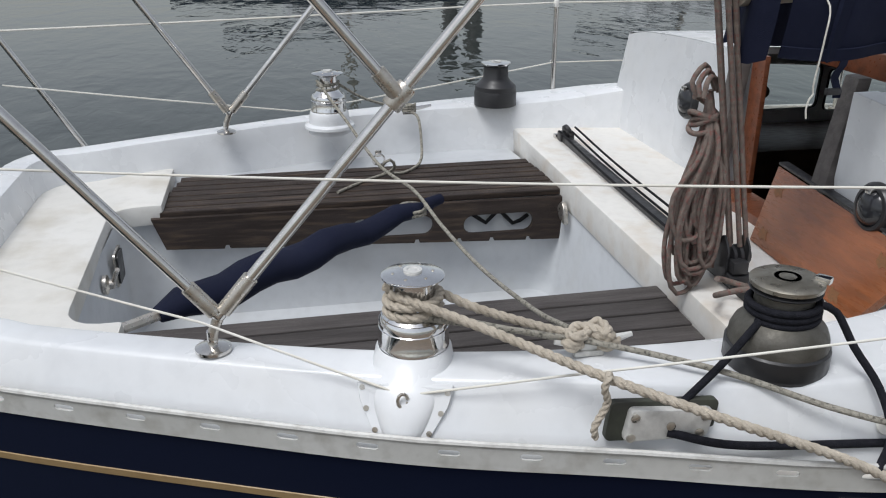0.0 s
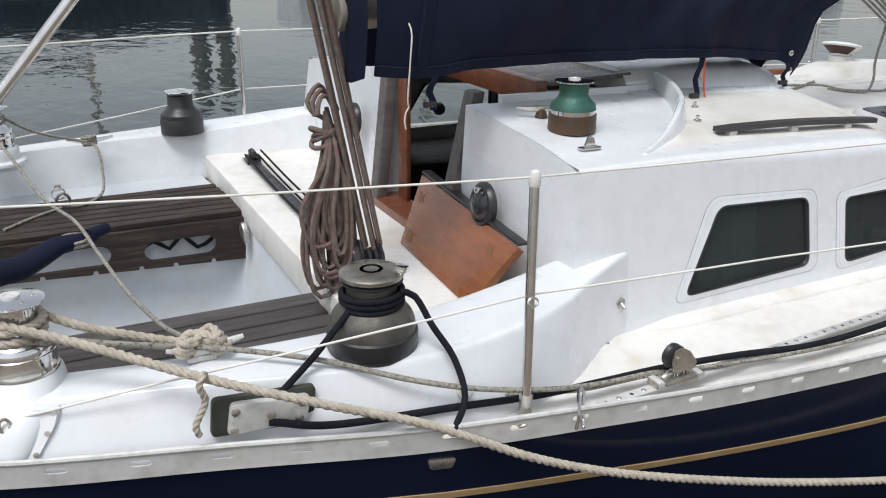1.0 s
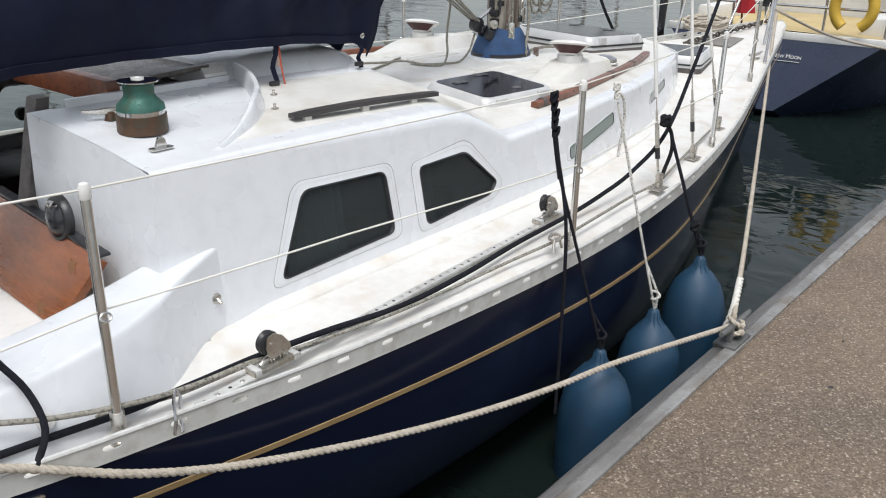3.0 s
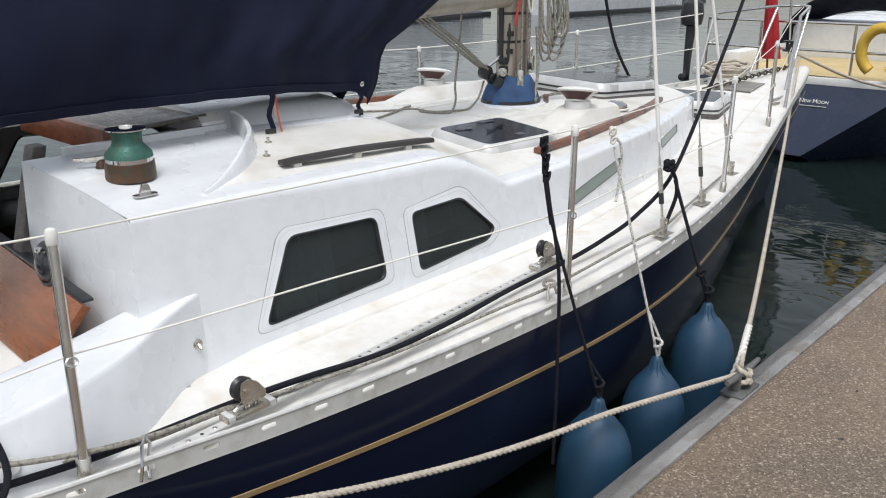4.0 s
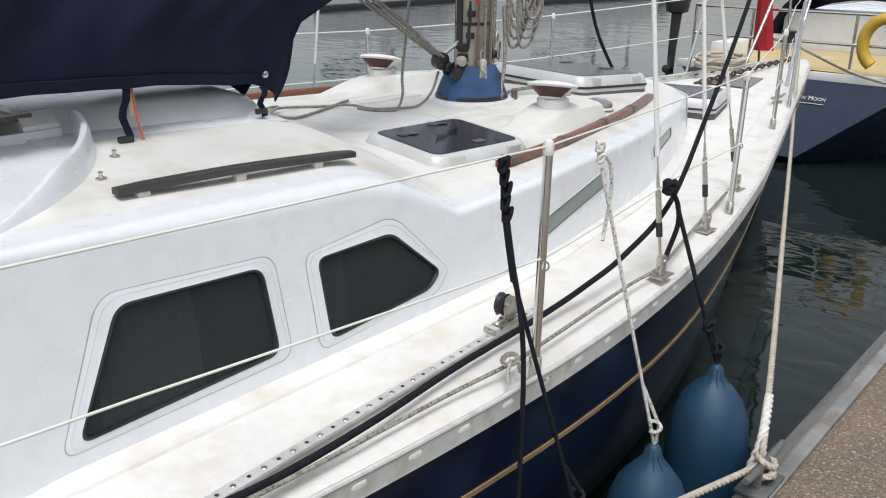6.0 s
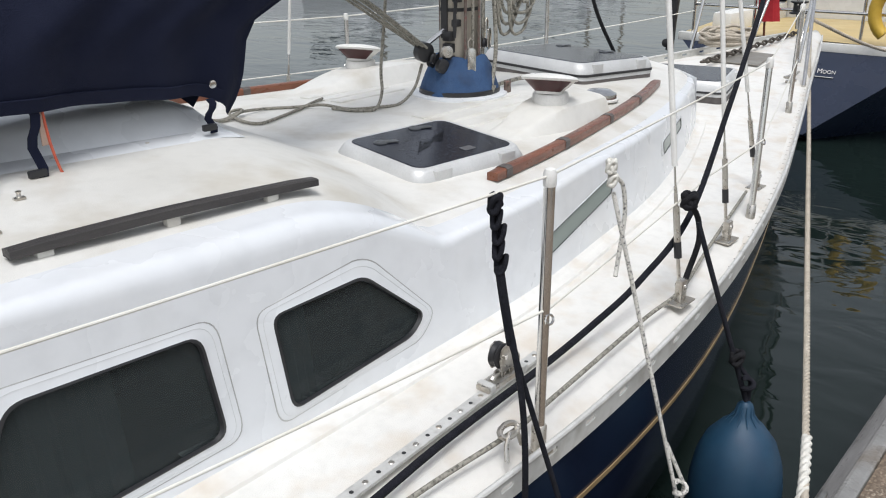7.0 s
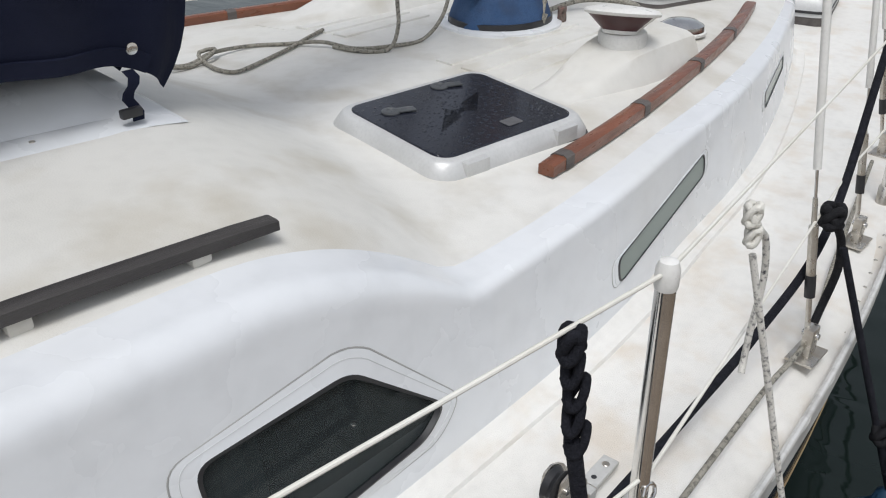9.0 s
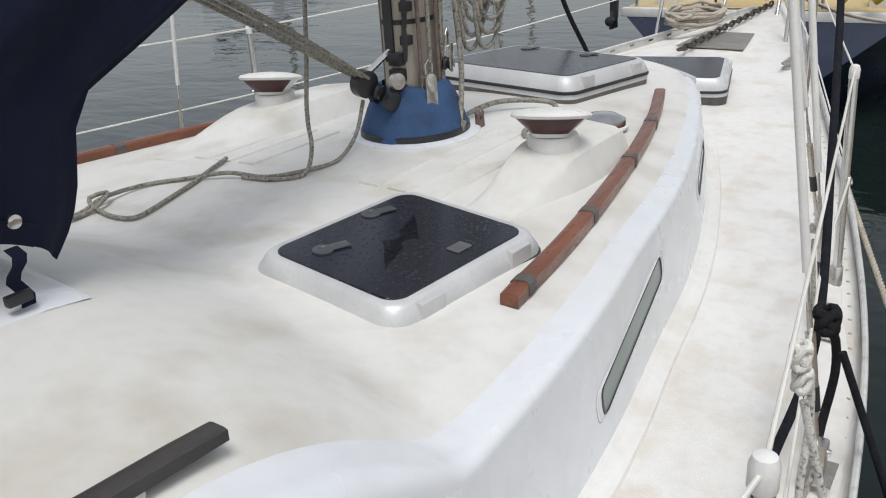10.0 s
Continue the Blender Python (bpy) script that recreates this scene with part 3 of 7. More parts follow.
# ---- cockpit ----
cockpit = thing("cockpit_moulding", (0.2, 0.0, 0.42), "white fibreglass cockpit with coamings, seats and a deep well", "cockpit")
coaming_top = curve_of([(-1.4, 1.075), (-0.8, 1.08), (0.0, 1.092), (0.6, 1.103), (1.0, 1.113), (1.3, 1.136), (1.5, 1.166), (1.65, 1.190), (1.78, 1.208), (1.9, 1.226)])
coaming_base = curve_of([(-1.4, 0.03), (0.9, 0.035), (1.15, 0.055), (1.3, 0.09), (1.4, 0.116), (1.5, 0.168), (1.58, 0.232), (1.65, 0.292), (1.70, 0.328), (1.75, 0.352), (1.85, 0.38), (1.95, 0.41), (2.05, 0.44)])
coaming_outer = curve_of([(-1.4, 0.10), (0.3, 0.10), (0.9, 0.115), (1.2, 0.15), (1.5, 0.24), (1.65, 0.33), (1.75, 0.385), (1.83, 0.424), (1.9, 0.46), (2.0, 0.50)])
coaming_inner = curve_of([(-1.4, 0.20), (0.0, 0.225), (0.6, 0.275), (1.0, 0.37), (1.5, 0.46), (1.95, 0.56)])


def coaming_row(p, n, x):
    zd, zt = sheer(x), coaming_top(x)
    b, k, i = coaming_base(x), coaming_outer(x), coaming_inner(x)
    if x > 1.3:
        k, i = max(k, b + 0.02), max(i, b + 0.11)
    prof = [(b, zd - 0.03), (b + 0.004, zd + 0.01), (b + (k - b) * 0.93, zt - 0.018), (k - 0.001, zt - 0.008), (k + 0.005, zt - 0.002), (k + 0.016, zt), (i - 0.025, zt), (i - 0.006, zt - 0.005),
            (i, zt - 0.02), (i + 0.04, 0.88)]
    return [(p[0] + n[0] * o, p[1] + n[1] * o, z) for o, z in prof]


rows = []
for k in range(38):
    x = 1.96 - k * (1.96 + 0.75) / 37
    rows.append(coaming_row((x, cy(x) - half(x)), (0, 1), x))
h = half(-0.75)
for s, turn_range in ((-1, range(1, 9)),):
    for k in turn_range:
        a = radians(90 * k / 9)
        x = -0.75 - 0.55 * math.sin(a)
        p = (x, cy(x) - min(half(x), h - 0.5 + 0.5 * math.cos(a)))
        rows.append(coaming_row(p, (math.sin(a), math.cos(a)), -0.75))
for k in range(9):
    y = cy(-0.75) - h + 0.5 + (2 * h - 1.0) * k / 8
    rows.append(coaming_row((-1.30, y), (1, 0), -0.75))
for k in range(8, 0, -1):
    a = radians(90 * k / 9)
    x = -0.75 - 0.55 * math.sin(a)
    p = (x, cy(x) + min(half(x), h - 0.5 + 0.5 * math.cos(a)))
    rows.append(coaming_row(p, (math.sin(a), -math.cos(a)), -0.75))
for k in range(37, -1, -1):
    x = 1.96 - k * (1.96 + 0.75) / 37
    rows.append(coaming_row((x, cy(x) + half(x)), (0, -1), x))
part("coaming", grid(rows), GELCOAT, cockpit, "glossy white coaming with rounded top")

SEAT_Z, BRIDGE_Z = 0.895, 0.995
WELL_X0, WELL_X1, WELL_Y0, WELL_Y1 = -0.745, 1.065, -0.55, 0.49
AFT_X = -0.575


def aft_outline():
    """The aft deck, from the coaming's foot to the rounded end of the well."""
    out = []
    for sd in (-1, 1):
        run = [(x, cy(x) + sd * (half(x) - 0.16)) for x in (AFT_X, -0.66, -0.75)]
        for k in range(1, 7):
            a = radians(90 * k / 6)
            run.append((-0.75 - 0.40 * math.sin(a), cy(-0.75) + sd * (h - 0.5 + 0.34 * math.cos(a))))
        out += run if sd < 0 else run[::-1]
    notch = [(AFT_X, 0.455)]
    notch += [(-0.66 - 0.10 * math.sin(radians(f)), 0.35 + 0.10 * math.cos(radians(f))) for f in (0, 22, 45, 67, 90)]
    notch += [(-0.64 - 0.10 * math.cos(radians(f)), -0.45 - 0.10 * math.sin(radians(f))) for f in (0, 22, 45, 67, 90)]
    return out + notch + [(AFT_X, -0.55)]


part("aft_deck", slab([(x, y, 0.87) for x, y in aft_outline()], (0, 0, 1), 0.085, bevel=0.014), ROOF_CREAM, cockpit, "cream aft deck with rounded edges")
for s in (-1, 1):
    inner = WELL_Y0 if s < 0 else WELL_Y1
    rim = [(x, cy(x) + s * (half(x) - coaming_inner(x) + 0.05), 0.80) for x in [WELL_X0 + 0.05 + 0.2146 * k for k in range(9)]]
    part("seat_base", slab([(WELL_X0 + 0.05, inner, 0.80)] + rim + [(WELL_X1 + 0.02, inner, 0.80)], (0, 0, 1), SEAT_Z - 0.80), SHADED_GELCOAT, cockpit, smooth=False)
mid_x, mid_y = (WELL_X0 + WELL_X1) / 2, (WELL_Y0 + WELL_Y1) / 2
ring = rounded(WELL_X1 - WELL_X0, WELL_Y1 - WELL_Y0, 0.10, 6)
part("well", grid([[(mid_x + x * f, mid_y + y * f, z) for x, y in ring] for f, z in ((1.01, 0.9), (1.0, 0.885), (0.97, 0.50), (0.94, 0.455), (0.88, 0.44), (0.01, 0.44))], True), SHADED_GELCOAT, cockpit)
part("bridge_deck", slab([(WELL_X1 - 0.01, -1.25, 0.86), (1.66, -1.30, 0.86), (1.66, 1.26, 0.86), (WELL_X1 - 0.01, 1.27, 0.86)], (0, 0, 1), BRIDGE_Z - 0.86, bevel=0.018), NONSKID, cockpit, "cream bridge deck, chipped at its aft edge")
# fittings on the well's aft wall and forward wall
recess = thing("engine_gauge", (WELL_X0 + 0.03, 0.20, 0.755), "small black engine panel set in the white cockpit wall", "gauge")
part("plate", slab([(WELL_X0 + 0.025, y, z) for y, z in [(0.20 + a, 0.815 + b) for a, b in rounded(0.10, 0.11, 0.012, 3)]], (1, 0, 0), 0.012), BLACK, recess)
part("bezel", slab([(WELL_X0 + 0.022, y, z) for y, z in [(0.20 + a, 0.815 + b) for a, b in rounded(0.12, 0.13, 0.015, 3)]], (1, 0, 0), 0.008), STEEL_OLD, recess)
lever = thing("engine_lever", (WELL_X0 + 0.02, 0.0, 0.79), "small stainless control lever on the white cockpit wall", "lever")
part("boss", lathe([(0.035, 0), (0.035, 0.012), (0.018, 0.02), (0.016, 0.035)], (WELL_X0 + 0.01, 0.0, 0.83), (1, 0, 0), 16), STEEL_OLD, lever)
part("handle", sweep([(WELL_X0 + 0.04, 0.0, 0.83), (WELL_X0 + 0.06, -0.02, 0.88), (WELL_X0 + 0.07, -0.04, 0.90)], 0.008), STEEL_OLD, lever)
hook = thing("tackle_hook", (WELL_X1 - 0.02, 0.32, 0.83), "grey moulded hook on the white bridge deck face", "hook")
part("plate", slab([(WELL_X1 - 0.022, 0.32 + a, 0.865 + b) for a, b in softened([(-0.05, -0.045), (0.02, -0.035), (0.05, 0.0), (0.035, 0.02), (0.0, 0.045), (-0.03, 0.02)], 0.012, 3)], (-1, 0, 0), 0.02, bevel=0.004), STEEL_OLD, hook)

ring_ = thing("mooring_ring", (0.35, 1.02, 0.89), "stainless ring eye on the white cockpit coaming", "ring")
part("ring", sweep([(0.35 + 0.028 * math.cos(a), 1.02 - 0.004 * math.sin(a), 0.922 + 0.028 * math.sin(a)) for a in [2 * math.pi * q / 18 for q in range(19)]], 0.005), STEEL, ring_)
part("eye_plate", box((0.335, 1.025, 0.935), (0.365, 1.04, 0.965), 0.004), STEEL_OLD, ring_)
sc = thing("scupper", (1.035, hull_y(1.035, 0.89), 0.87), "grey weathered scupper plate below the toe rail", "scupper")
part("plate", slab([(x, hull_y(x, z) + 0.004, z) for x, z in softened([(1.0, 0.905), (1.07, 0.902), (1.062, 0.872), (1.008, 0.874)], 0.008, 3)], (0, -1, 0), 0.010, bevel=0.002), STEEL_OLD, sc)

# seat slats
bench = thing("slatted_bench", (0.2, -0.75, SEAT_Z), "grey weathered teak slats laid on the cockpit seat", "bench", "slatted seats")
for k in range(5):
    y0 = WELL_Y0 - 0.015 - 0.092 * k
    ob = part("slat", slab([(-0.60 + 0.015 * k, y0, SEAT_Z), (1.055 - 0.004 * k, y0 + 0.015, SEAT_Z), (1.055 - 0.004 * k, y0 - 0.068, SEAT_Z), (-0.60 + 0.015 * k, y0 - 0.083, SEAT_Z)], (0, 0, 1), 0.026, bevel=0.005), SLAT_GREY, bench, smooth=False)
bench2 = thing("slatted_bench", (0.2, 0.7, SEAT_Z), "dark teak slatted seat with cut-out fascia board", "bench", "slatted seats")
for k in range(7):
    y0 = 0.455 + 0.066 * k
    part("slat", slab([(-0.615 + 0.012 * k, y0, SEAT_Z + 0.002), (1.075 - 0.006 * k, y0 - 0.02 * (1 - k / 6), SEAT_Z + 0.002), (1.075 - 0.006 * k, y0 + 0.058 - 0.02 * (1 - k / 6), SEAT_Z + 0.002), (-0.615 + 0.012 * k, y0 + 0.058, SEAT_Z + 0.002)], (0, 0, 1), 0.026, bevel=0.005), TEAK_DARK, bench2, smooth=False)


def plate_with_holes(outer, holes, place, thick):
    """A flat board with openings cut through; place maps (u, v, depth) to space."""
    bm = bmesh.new()
    edges = []
    for loop in [outer] + holes:
        v = [bm.verts.new((a, b, 0)) for a, b in loop]
        edges += [bm.edges.new((v[i - 1], v[i])) for i in range(len(v))]
    bmesh.ops.triangle_fill(bm, use_beauty=True, use_dissolve=False, edges=edges)
    r = bmesh.ops.extrude_face_region(bm, geom=bm.faces[:])
    for v in r["geom"]:
        if isinstance(v, bmesh.types.BMVert):
            v.co.z = thick
    for v in bm.verts:
        v.co = place(*v.co)
    bmesh.ops.recalc_face_normals(bm, faces=bm.faces)
    return bm


def oval(cx, cz, w, hh):
    return [(cx + a, cz + b) for a, b in rounded(w, hh, hh * 0.49, 6)]


bottom = [(-0.575, 0.775)]
for k, x in enumerate((-0.35, -0.05, 0.22, 0.42, 0.60, 0.74, 0.90)):
    zb = 0.772 - 0.062 * (x + 0.575) / 1.64
    bottom += [(x, zb), (x + 0.005, zb + 0.015), (x + 0.018, zb + 0.015), (x + 0.023, zb)]
bottom += [(1.062, 0.71), (1.075, 0.90), (-0.62, 0.905)]
part("fascia", plate_with_holes(bottom, [oval(0.78, 0.80, 0.30, 0.085), oval(0.33, 0.81, 0.34, 0.085)], lambda u, v, d: (u, 0.447 - 0.025 * smooth_step(-0.6, 1.07, u) - d, v), 0.022), TEAK_DARK, bench2, "dark fascia board with two oval cut-outs", smooth=False)
stowed = part("stowed_line", sweep(spline([(0.60, 0.47, 0.775), (0.68, 0.48, 0.82), (0.74, 0.47, 0.78), (0.80, 0.48, 0.83), (0.86, 0.47, 0.77), (0.93, 0.48, 0.80)]), 0.009), ROPE_BLACK, origin=(0.76, 0.47, 0.775))
tagged(stowed, "black rope stowed behind the teak seat fascia", "rope")

# tiller in its canvas cover, lashed amidships
tiller = thing("tiller", (-0.50, -0.48, 0.93), "tiller in a damp navy canvas cover, lashed with grey line", "tiller")
tp = [Vector((-0.49, -0.485, 0.93)).lerp(Vector((0.43, 0.10, 1.015)), k / 14) for k in range(15)]
part("cover", sweep([p + Vector((0, 0, 0.012 * math.sin(k * 1.7))) for k, p in enumerate(tp)], [0.030, 0.057, 0.066, 0.069, 0.070, 0.069, 0.067, 0.064, 0.061, 0.057, 0.052, 0.047, 0.042, 0.036, 0.022], 14, flat=0.8), CANVAS, tiller, "navy canvas sleeve")
part("stock", sweep([(-0.62, -0.57, 0.925), (-0.47, -0.475, 0.932)], 0.017), STEEL_OLD, tiller)
part("grip", sweep([(0.41, 0.09, 1.015), (0.48, 0.135, 1.02)], [0.024, 0.02], 12), CANVAS, tiller)


# ---- winches ----
def winch(at, r, h, label, kind):
    """Base, drum, chrome band, top and crank socket; r is the base's radius, h the height."""
    w = thing("winch", at, label, "winch", "winches")
    if kind == "primary":
        part("base", lathe([(r * 0.98, 0), (r, h * 0.03), (r * 1.02, h * 0.05), (r * 1.02, h * 0.25), (r * 0.98, h * 0.27), (0.0, h * 0.27)], at), BLACK, w, "black rubber-coated base ring")
        part("drum", lathe([(r * 0.97, h * 0.27), (r * 0.95, h * 0.38), (r * 0.88, h * 0.47), (r * 0.76, h * 0.54), (r * 0.64, h * 0.60), (r * 0.57, h * 0.67), (r * 0.56, h * 0.84), (0.0, h * 0.84)], at), DRUM, w, "worn grey-bronze drum")
        part("self_tailer_jaw", lathe([(r * 0.5, h * 0.84), (r * 0.66, h * 0.85), (r * 0.70, h * 0.87), (r * 0.58, h * 0.90), (0.0, h * 0.90)], at), BLACK, w)
        part("top_cap", lathe([(r * 0.58, h * 0.90), (r * 0.70, h * 0.915), (r * 0.71, h * 0.96), (r * 0.64, h * 0.985), (r * 0.40, h * 0.99), (r * 0.30, h), (0.0, h)], at), PALE_BRONZE, w, "worn bronze top cap")
        part("feeder_arm", turned(box((-0.012, -0.020, 0), (0.012, 0.014, 0.016), 0.005), Matrix.Translation(Vector(at) + Vector((r * 0.60, -r * 0.22, h * 0.955))) @ pose(0, 0, 0, 0, 0, 35)), STEEL, w)
    elif kind == "plain":
        part("base", lathe([(r, 0), (r, h * 0.30), (r * 0.97, h * 0.34), (0, h * 0.34)], at), BLACK, w)
        part("drum", lathe([(r * 0.96, h * 0.34), (r * 0.95, h * 0.44), (r * 0.72, h * 0.55), (r * 0.60, h * 0.62), (r * 0.57, h * 0.88), (0, h * 0.88)], at), BLACK, w, "dull black drum")
        part("top_cap", lathe([(r * 0.5, h * 0.88), (r * 0.60, h * 0.90), (r * 0.70, h * 0.95), (r * 0.69, h * 0.97), (r * 0.3, h * 0.985), (0, h * 0.985)], at), CHROME, w, "dull chrome top plate")
    elif kind == "green":
        part("base", lathe([(r, 0), (r * 1.02, h * 0.05), (r, h * 0.34), (0, h * 0.34)], at), BRONZE, w, "brown oxidised bronze base")
        part("band", lathe([(r * 0.95, h * 0.34), (r * 0.95, h * 0.42), (0, h * 0.42)], at), CHROME, w)
        part("drum", lathe([(r * 0.97, h * 0.42), (r * 0.93, h * 0.52), (r * 0.68, h * 0.63), (r * 0.60, h * 0.70), (r * 0.62, h * 0.9), (0, h * 0.9)], at), VERDIGRIS, w, "green patinated bronze drum")
        part("top_cap", lathe([(r * 0.6, h * 0.9), (r * 0.82, h * 0.93), (r * 0.82, h * 0.955), (r * 0.4, h * 0.975), (0, h * 0.975)], at), CHROME, w, "pitted chrome top plate")
    else:
        part("skirt", lathe([(r, 0), (r, h * 0.05), (r * 0.985, h * 0.06), (r * 0.985, h * 0.27), (r * 0.96, h * 0.28), (r * 0.965, h * 0.36), (r * 0.90, h * 0.40), (0, h * 0.40)], at, sides=40), CHROME, w, "bright chrome skirt")
        part("drum", lathe([(r * 0.86, h * 0.40), (r * 0.72, h * 0.46), (r * 0.62, h * 0.52), (r * 0.57, h * 0.6), (r * 0.57, h * 0.86), (0, h * 0.86)], at), CHROME, w)
        part("top_cap", lathe([(r * 0.57, h * 0.86), (r * 0.80, h * 0.895), (r * 0.87, h * 0.915), (r * 0.87, h * 0.93), (r * 0.80, h * 0.945), (r * 0.3, h * 0.975), (0, h * 0.975)], at, sides=40), CHROME, w, "pitted chrome top plate")
        for q in range(6):
            part("rivet", lathe([(0.004, 0), (0.003, 0.002), (0, 0.002)], (at[0] + r * 0.55 * math.cos(q * 1.047), at[1] + r * 0.55 * math.sin(q * 1.047), at[2] + h * 0.957), sides=8), STEEL_OLD, w)
    part("crank_socket", lathe([(r * 0.26, h * 0.97), (r * 0.26, h * 1.0), (r * 0.17, h * 1.0), (r * 0.15, h * 0.985), (0, h * 0.985)], at, sides=16), ALLOY, w)
    return w


DRUM = surface("worn_bronze_grey", (0.145, 0.138, 0.122), (0.10, 0.094, 0.08), 16, 0.5, 0.6, 0.1, 120, stain=(0.07, 0.065, 0.055), stain_scale=22, stain_amount=0.6)
PALE_BRONZE = surface("pale_worn_bronze", (0.36, 0.34, 0.29), (0.27, 0.25, 0.21), 18, 0.34, 0.8, 0.08, 120, stain=(0.16, 0.14, 0.11), stain_scale=22, stain_amount=0.6)
BRONZE = surface("oxidised_bronze", (0.13, 0.075, 0.045), (0.08, 0.055, 0.04), 20, 0.5, 0.6, 0.2, 100, stain=(0.08, 0.12, 0.09), stain_scale=20, stain_amount=0.5)
VERDIGRIS = surface("green_patina", (0.05, 0.16, 0.125), (0.035, 0.11, 0.085), 22, 0.55, 0.35, 0.2, 120, stain=(0.10, 0.09, 0.05), stain_scale=26, stain_amount=0.6)
PRIMARY, SECOND = (0.960, -1.350, 1.104), (0.172, -1.145, 1.125)
winch(PRIMARY, 0.112, 0.212, "large worn bronze self-tailing winch wrapped with navy rope", "primary")
winch((0.97, 1.245, 1.112), 0.105, 0.215, "dull black winch with chrome top on the coaming", "plain")
winch(SECOND, 0.082, 0.185, "small bright chrome winch with natural rope round its drum", "chrome")
winch((0.13, 1.04, 1.165), 0.082, 0.185, "small bright chrome winch on a white pedestal", "chrome")
GREEN = (1.805, -0.945, 1.497)
winch(GREEN, 0.075, 0.165, "green patinated bronze winch on the cabin top", "green")


def winch_pod(at, side, top):
    """The white pedestal whose front runs down the coaming's face into a shield-shaped flange."""
    pod = thing("winch_pod", (at[0], at[1], top - 0.16), "white fibreglass winch pedestal with screw-holed flange", "winch pedestal", "winch pedestals")
    part("pedestal", lathe([(0.098, -0.10), (0.092, -0.03), (0.088, -0.006), (0.083, 0.0), (0, 0.0)], (at[0], at[1], top)), GELCOAT, pod)
    if side > 0:
        part("flange", lathe([(0.115, 0.0), (0.113, 0.012), (0.095, 0.02), (0.086, 0.04)], (at[0], at[1], top - 0.075), sides=32), GELCOAT, pod)
        return
    out, along = Vector((-0.32, -0.947, 0)), Vector((0.947, -0.32, 0))
    place = lambda u, o, v: Vector((at[0], at[1], top + v)) + along * u + out * o
    face = lambda v: 0.105 + 0.066 * max(0.0, (-v - 0.045) / 0.125)
    front = curve_of([(-0.172, 0.190), (-0.15, 0.190), (-0.115, 0.181), (-0.085, 0.166), (-0.055, 0.140), (-0.03, 0.114), (-0.01, 0.092), (0.0, 0.084)])
    wide = curve_of([(-0.172, 0.028), (-0.15, 0.044), (-0.115, 0.063), (-0.085, 0.076), (-0.055, 0.087), (-0.03, 0.091), (-0.01, 0.088), (0.0, 0.083)])
    rows = []
    for k in range(16):
        v = -0.172 + 0.172 * k / 15
        back = max(0.0, min(face(v) - 0.02, front(v) - 0.02)) if v < -0.04 else 0.0
        rows.append([place(wide(v) * math.cos(math.pi * q / 16), back + (front(v) - back) * math.sin(math.pi * q / 16) ** 0.72, v) for q in range(17)])
    part("apron", grid(rows), GELCOAT, pod, "tapering white apron")
    shield = softened([(-0.108, -0.040), (-0.100, -0.075), (-0.046, -0.168), (-0.030, -0.176), (0.030, -0.176), (0.046, -0.168), (0.100, -0.075), (0.108, -0.040)], 0.008, 3)
    part("flange", grid([[place(u * f, face(-0.10 + (v + 0.10) * f) + o, -0.10 + (v + 0.10) * f) for u, v in shield] for f, o in ((1.0, -0.015), (1.0, 0.013), (0.975, 0.017), (0.5, 0.017), (0.02, 0.017))], True), GELCOAT, pod, "shield-shaped white flange")
    for u, v in ((-0.095, -0.050), (-0.083, -0.090), (-0.060, -0.130), (0.095, -0.050), (0.083, -0.090), (0.060, -0.130)):
        part("screw", lathe([(0.0065, 0), (0.0065, 0.002), (0, 0.002)], place(u, face(v) + 0.017, v), out + Vector((0, 0, 0.4)), 10), STEEL_OLD, pod)
    c = place(0.0, front(-0.06), -0.06)
    part("lacing_eye", sweep([c + along * (0.010 * math.cos(a)) + out * (0.012 * abs(math.sin(a / 2))) + Vector((0, 0, 0.017 * math.sin(a))) for a in [k * 0.6 for k in range(11)]], 0.004), STEEL_OLD, pod)


winch_pod(SECOND, -1, 1.125)
winch_pod((0.13, 1.04), 1, 1.165)


# ---- frame of the folded cockpit cover ----
def cover_frame(side, y, foot_x, zf):
    fr = thing("folding_bimini", (foot_x, y, zf), "polished stainless tube frame standing on the coaming, bows bare", "bimini", "cover frames")
    part("foot", lathe([(0.042, 0), (0.042, 0.008), (0.030, 0.013), (0.012, 0.016), (0.012, 0.05), (0, 0.05)], (foot_x, y, zf)), STEEL, fr)
    hub = Vector((foot_x + 0.02, y, zf + 0.085))
    part("hinge", sweep([(foot_x, y, zf + 0.03), (foot_x + 0.005, y, zf + 0.05), hub], 0.013, 10), STEEL_OLD, fr)
    tubes = [(hub, Vector((foot_x + (-0.70 if side < 0 else -0.78), y, zf + (1.02 if side < 0 else 1.28)))), (hub, Vector((foot_x + 0.96, y, zf + 1.17)))]
    if side < 0:
        tubes.append((Vector((foot_x + 0.45, y - 0.01, zf + 0.58)), Vector((foot_x - 0.10, y - 0.01, zf + 1.25))))
    for a, b in tubes:
        part("tube", sweep([a.lerp(b, k / 6) for k in range(7)], 0.0135, 14), STEEL, fr)
        part("sleeve", sweep([a.lerp(b, 0.012), a.lerp(b, 0.085)], 0.0185, 14), STEEL_OLD, fr)
    if side < 0:
        part("clamp", lathe([(0.022, -0.03), (0.024, -0.025), (0.024, 0.025), (0.022, 0.03)], (foot_x + 0.45, y, zf + 0.58), (0.96 - 0.02, 0, 1.085), 14), STEEL_OLD, fr)


cover_frame(-1, -1.03, -0.285, 1.092)
cover_frame(1, 1.00, -0.335, 1.092)


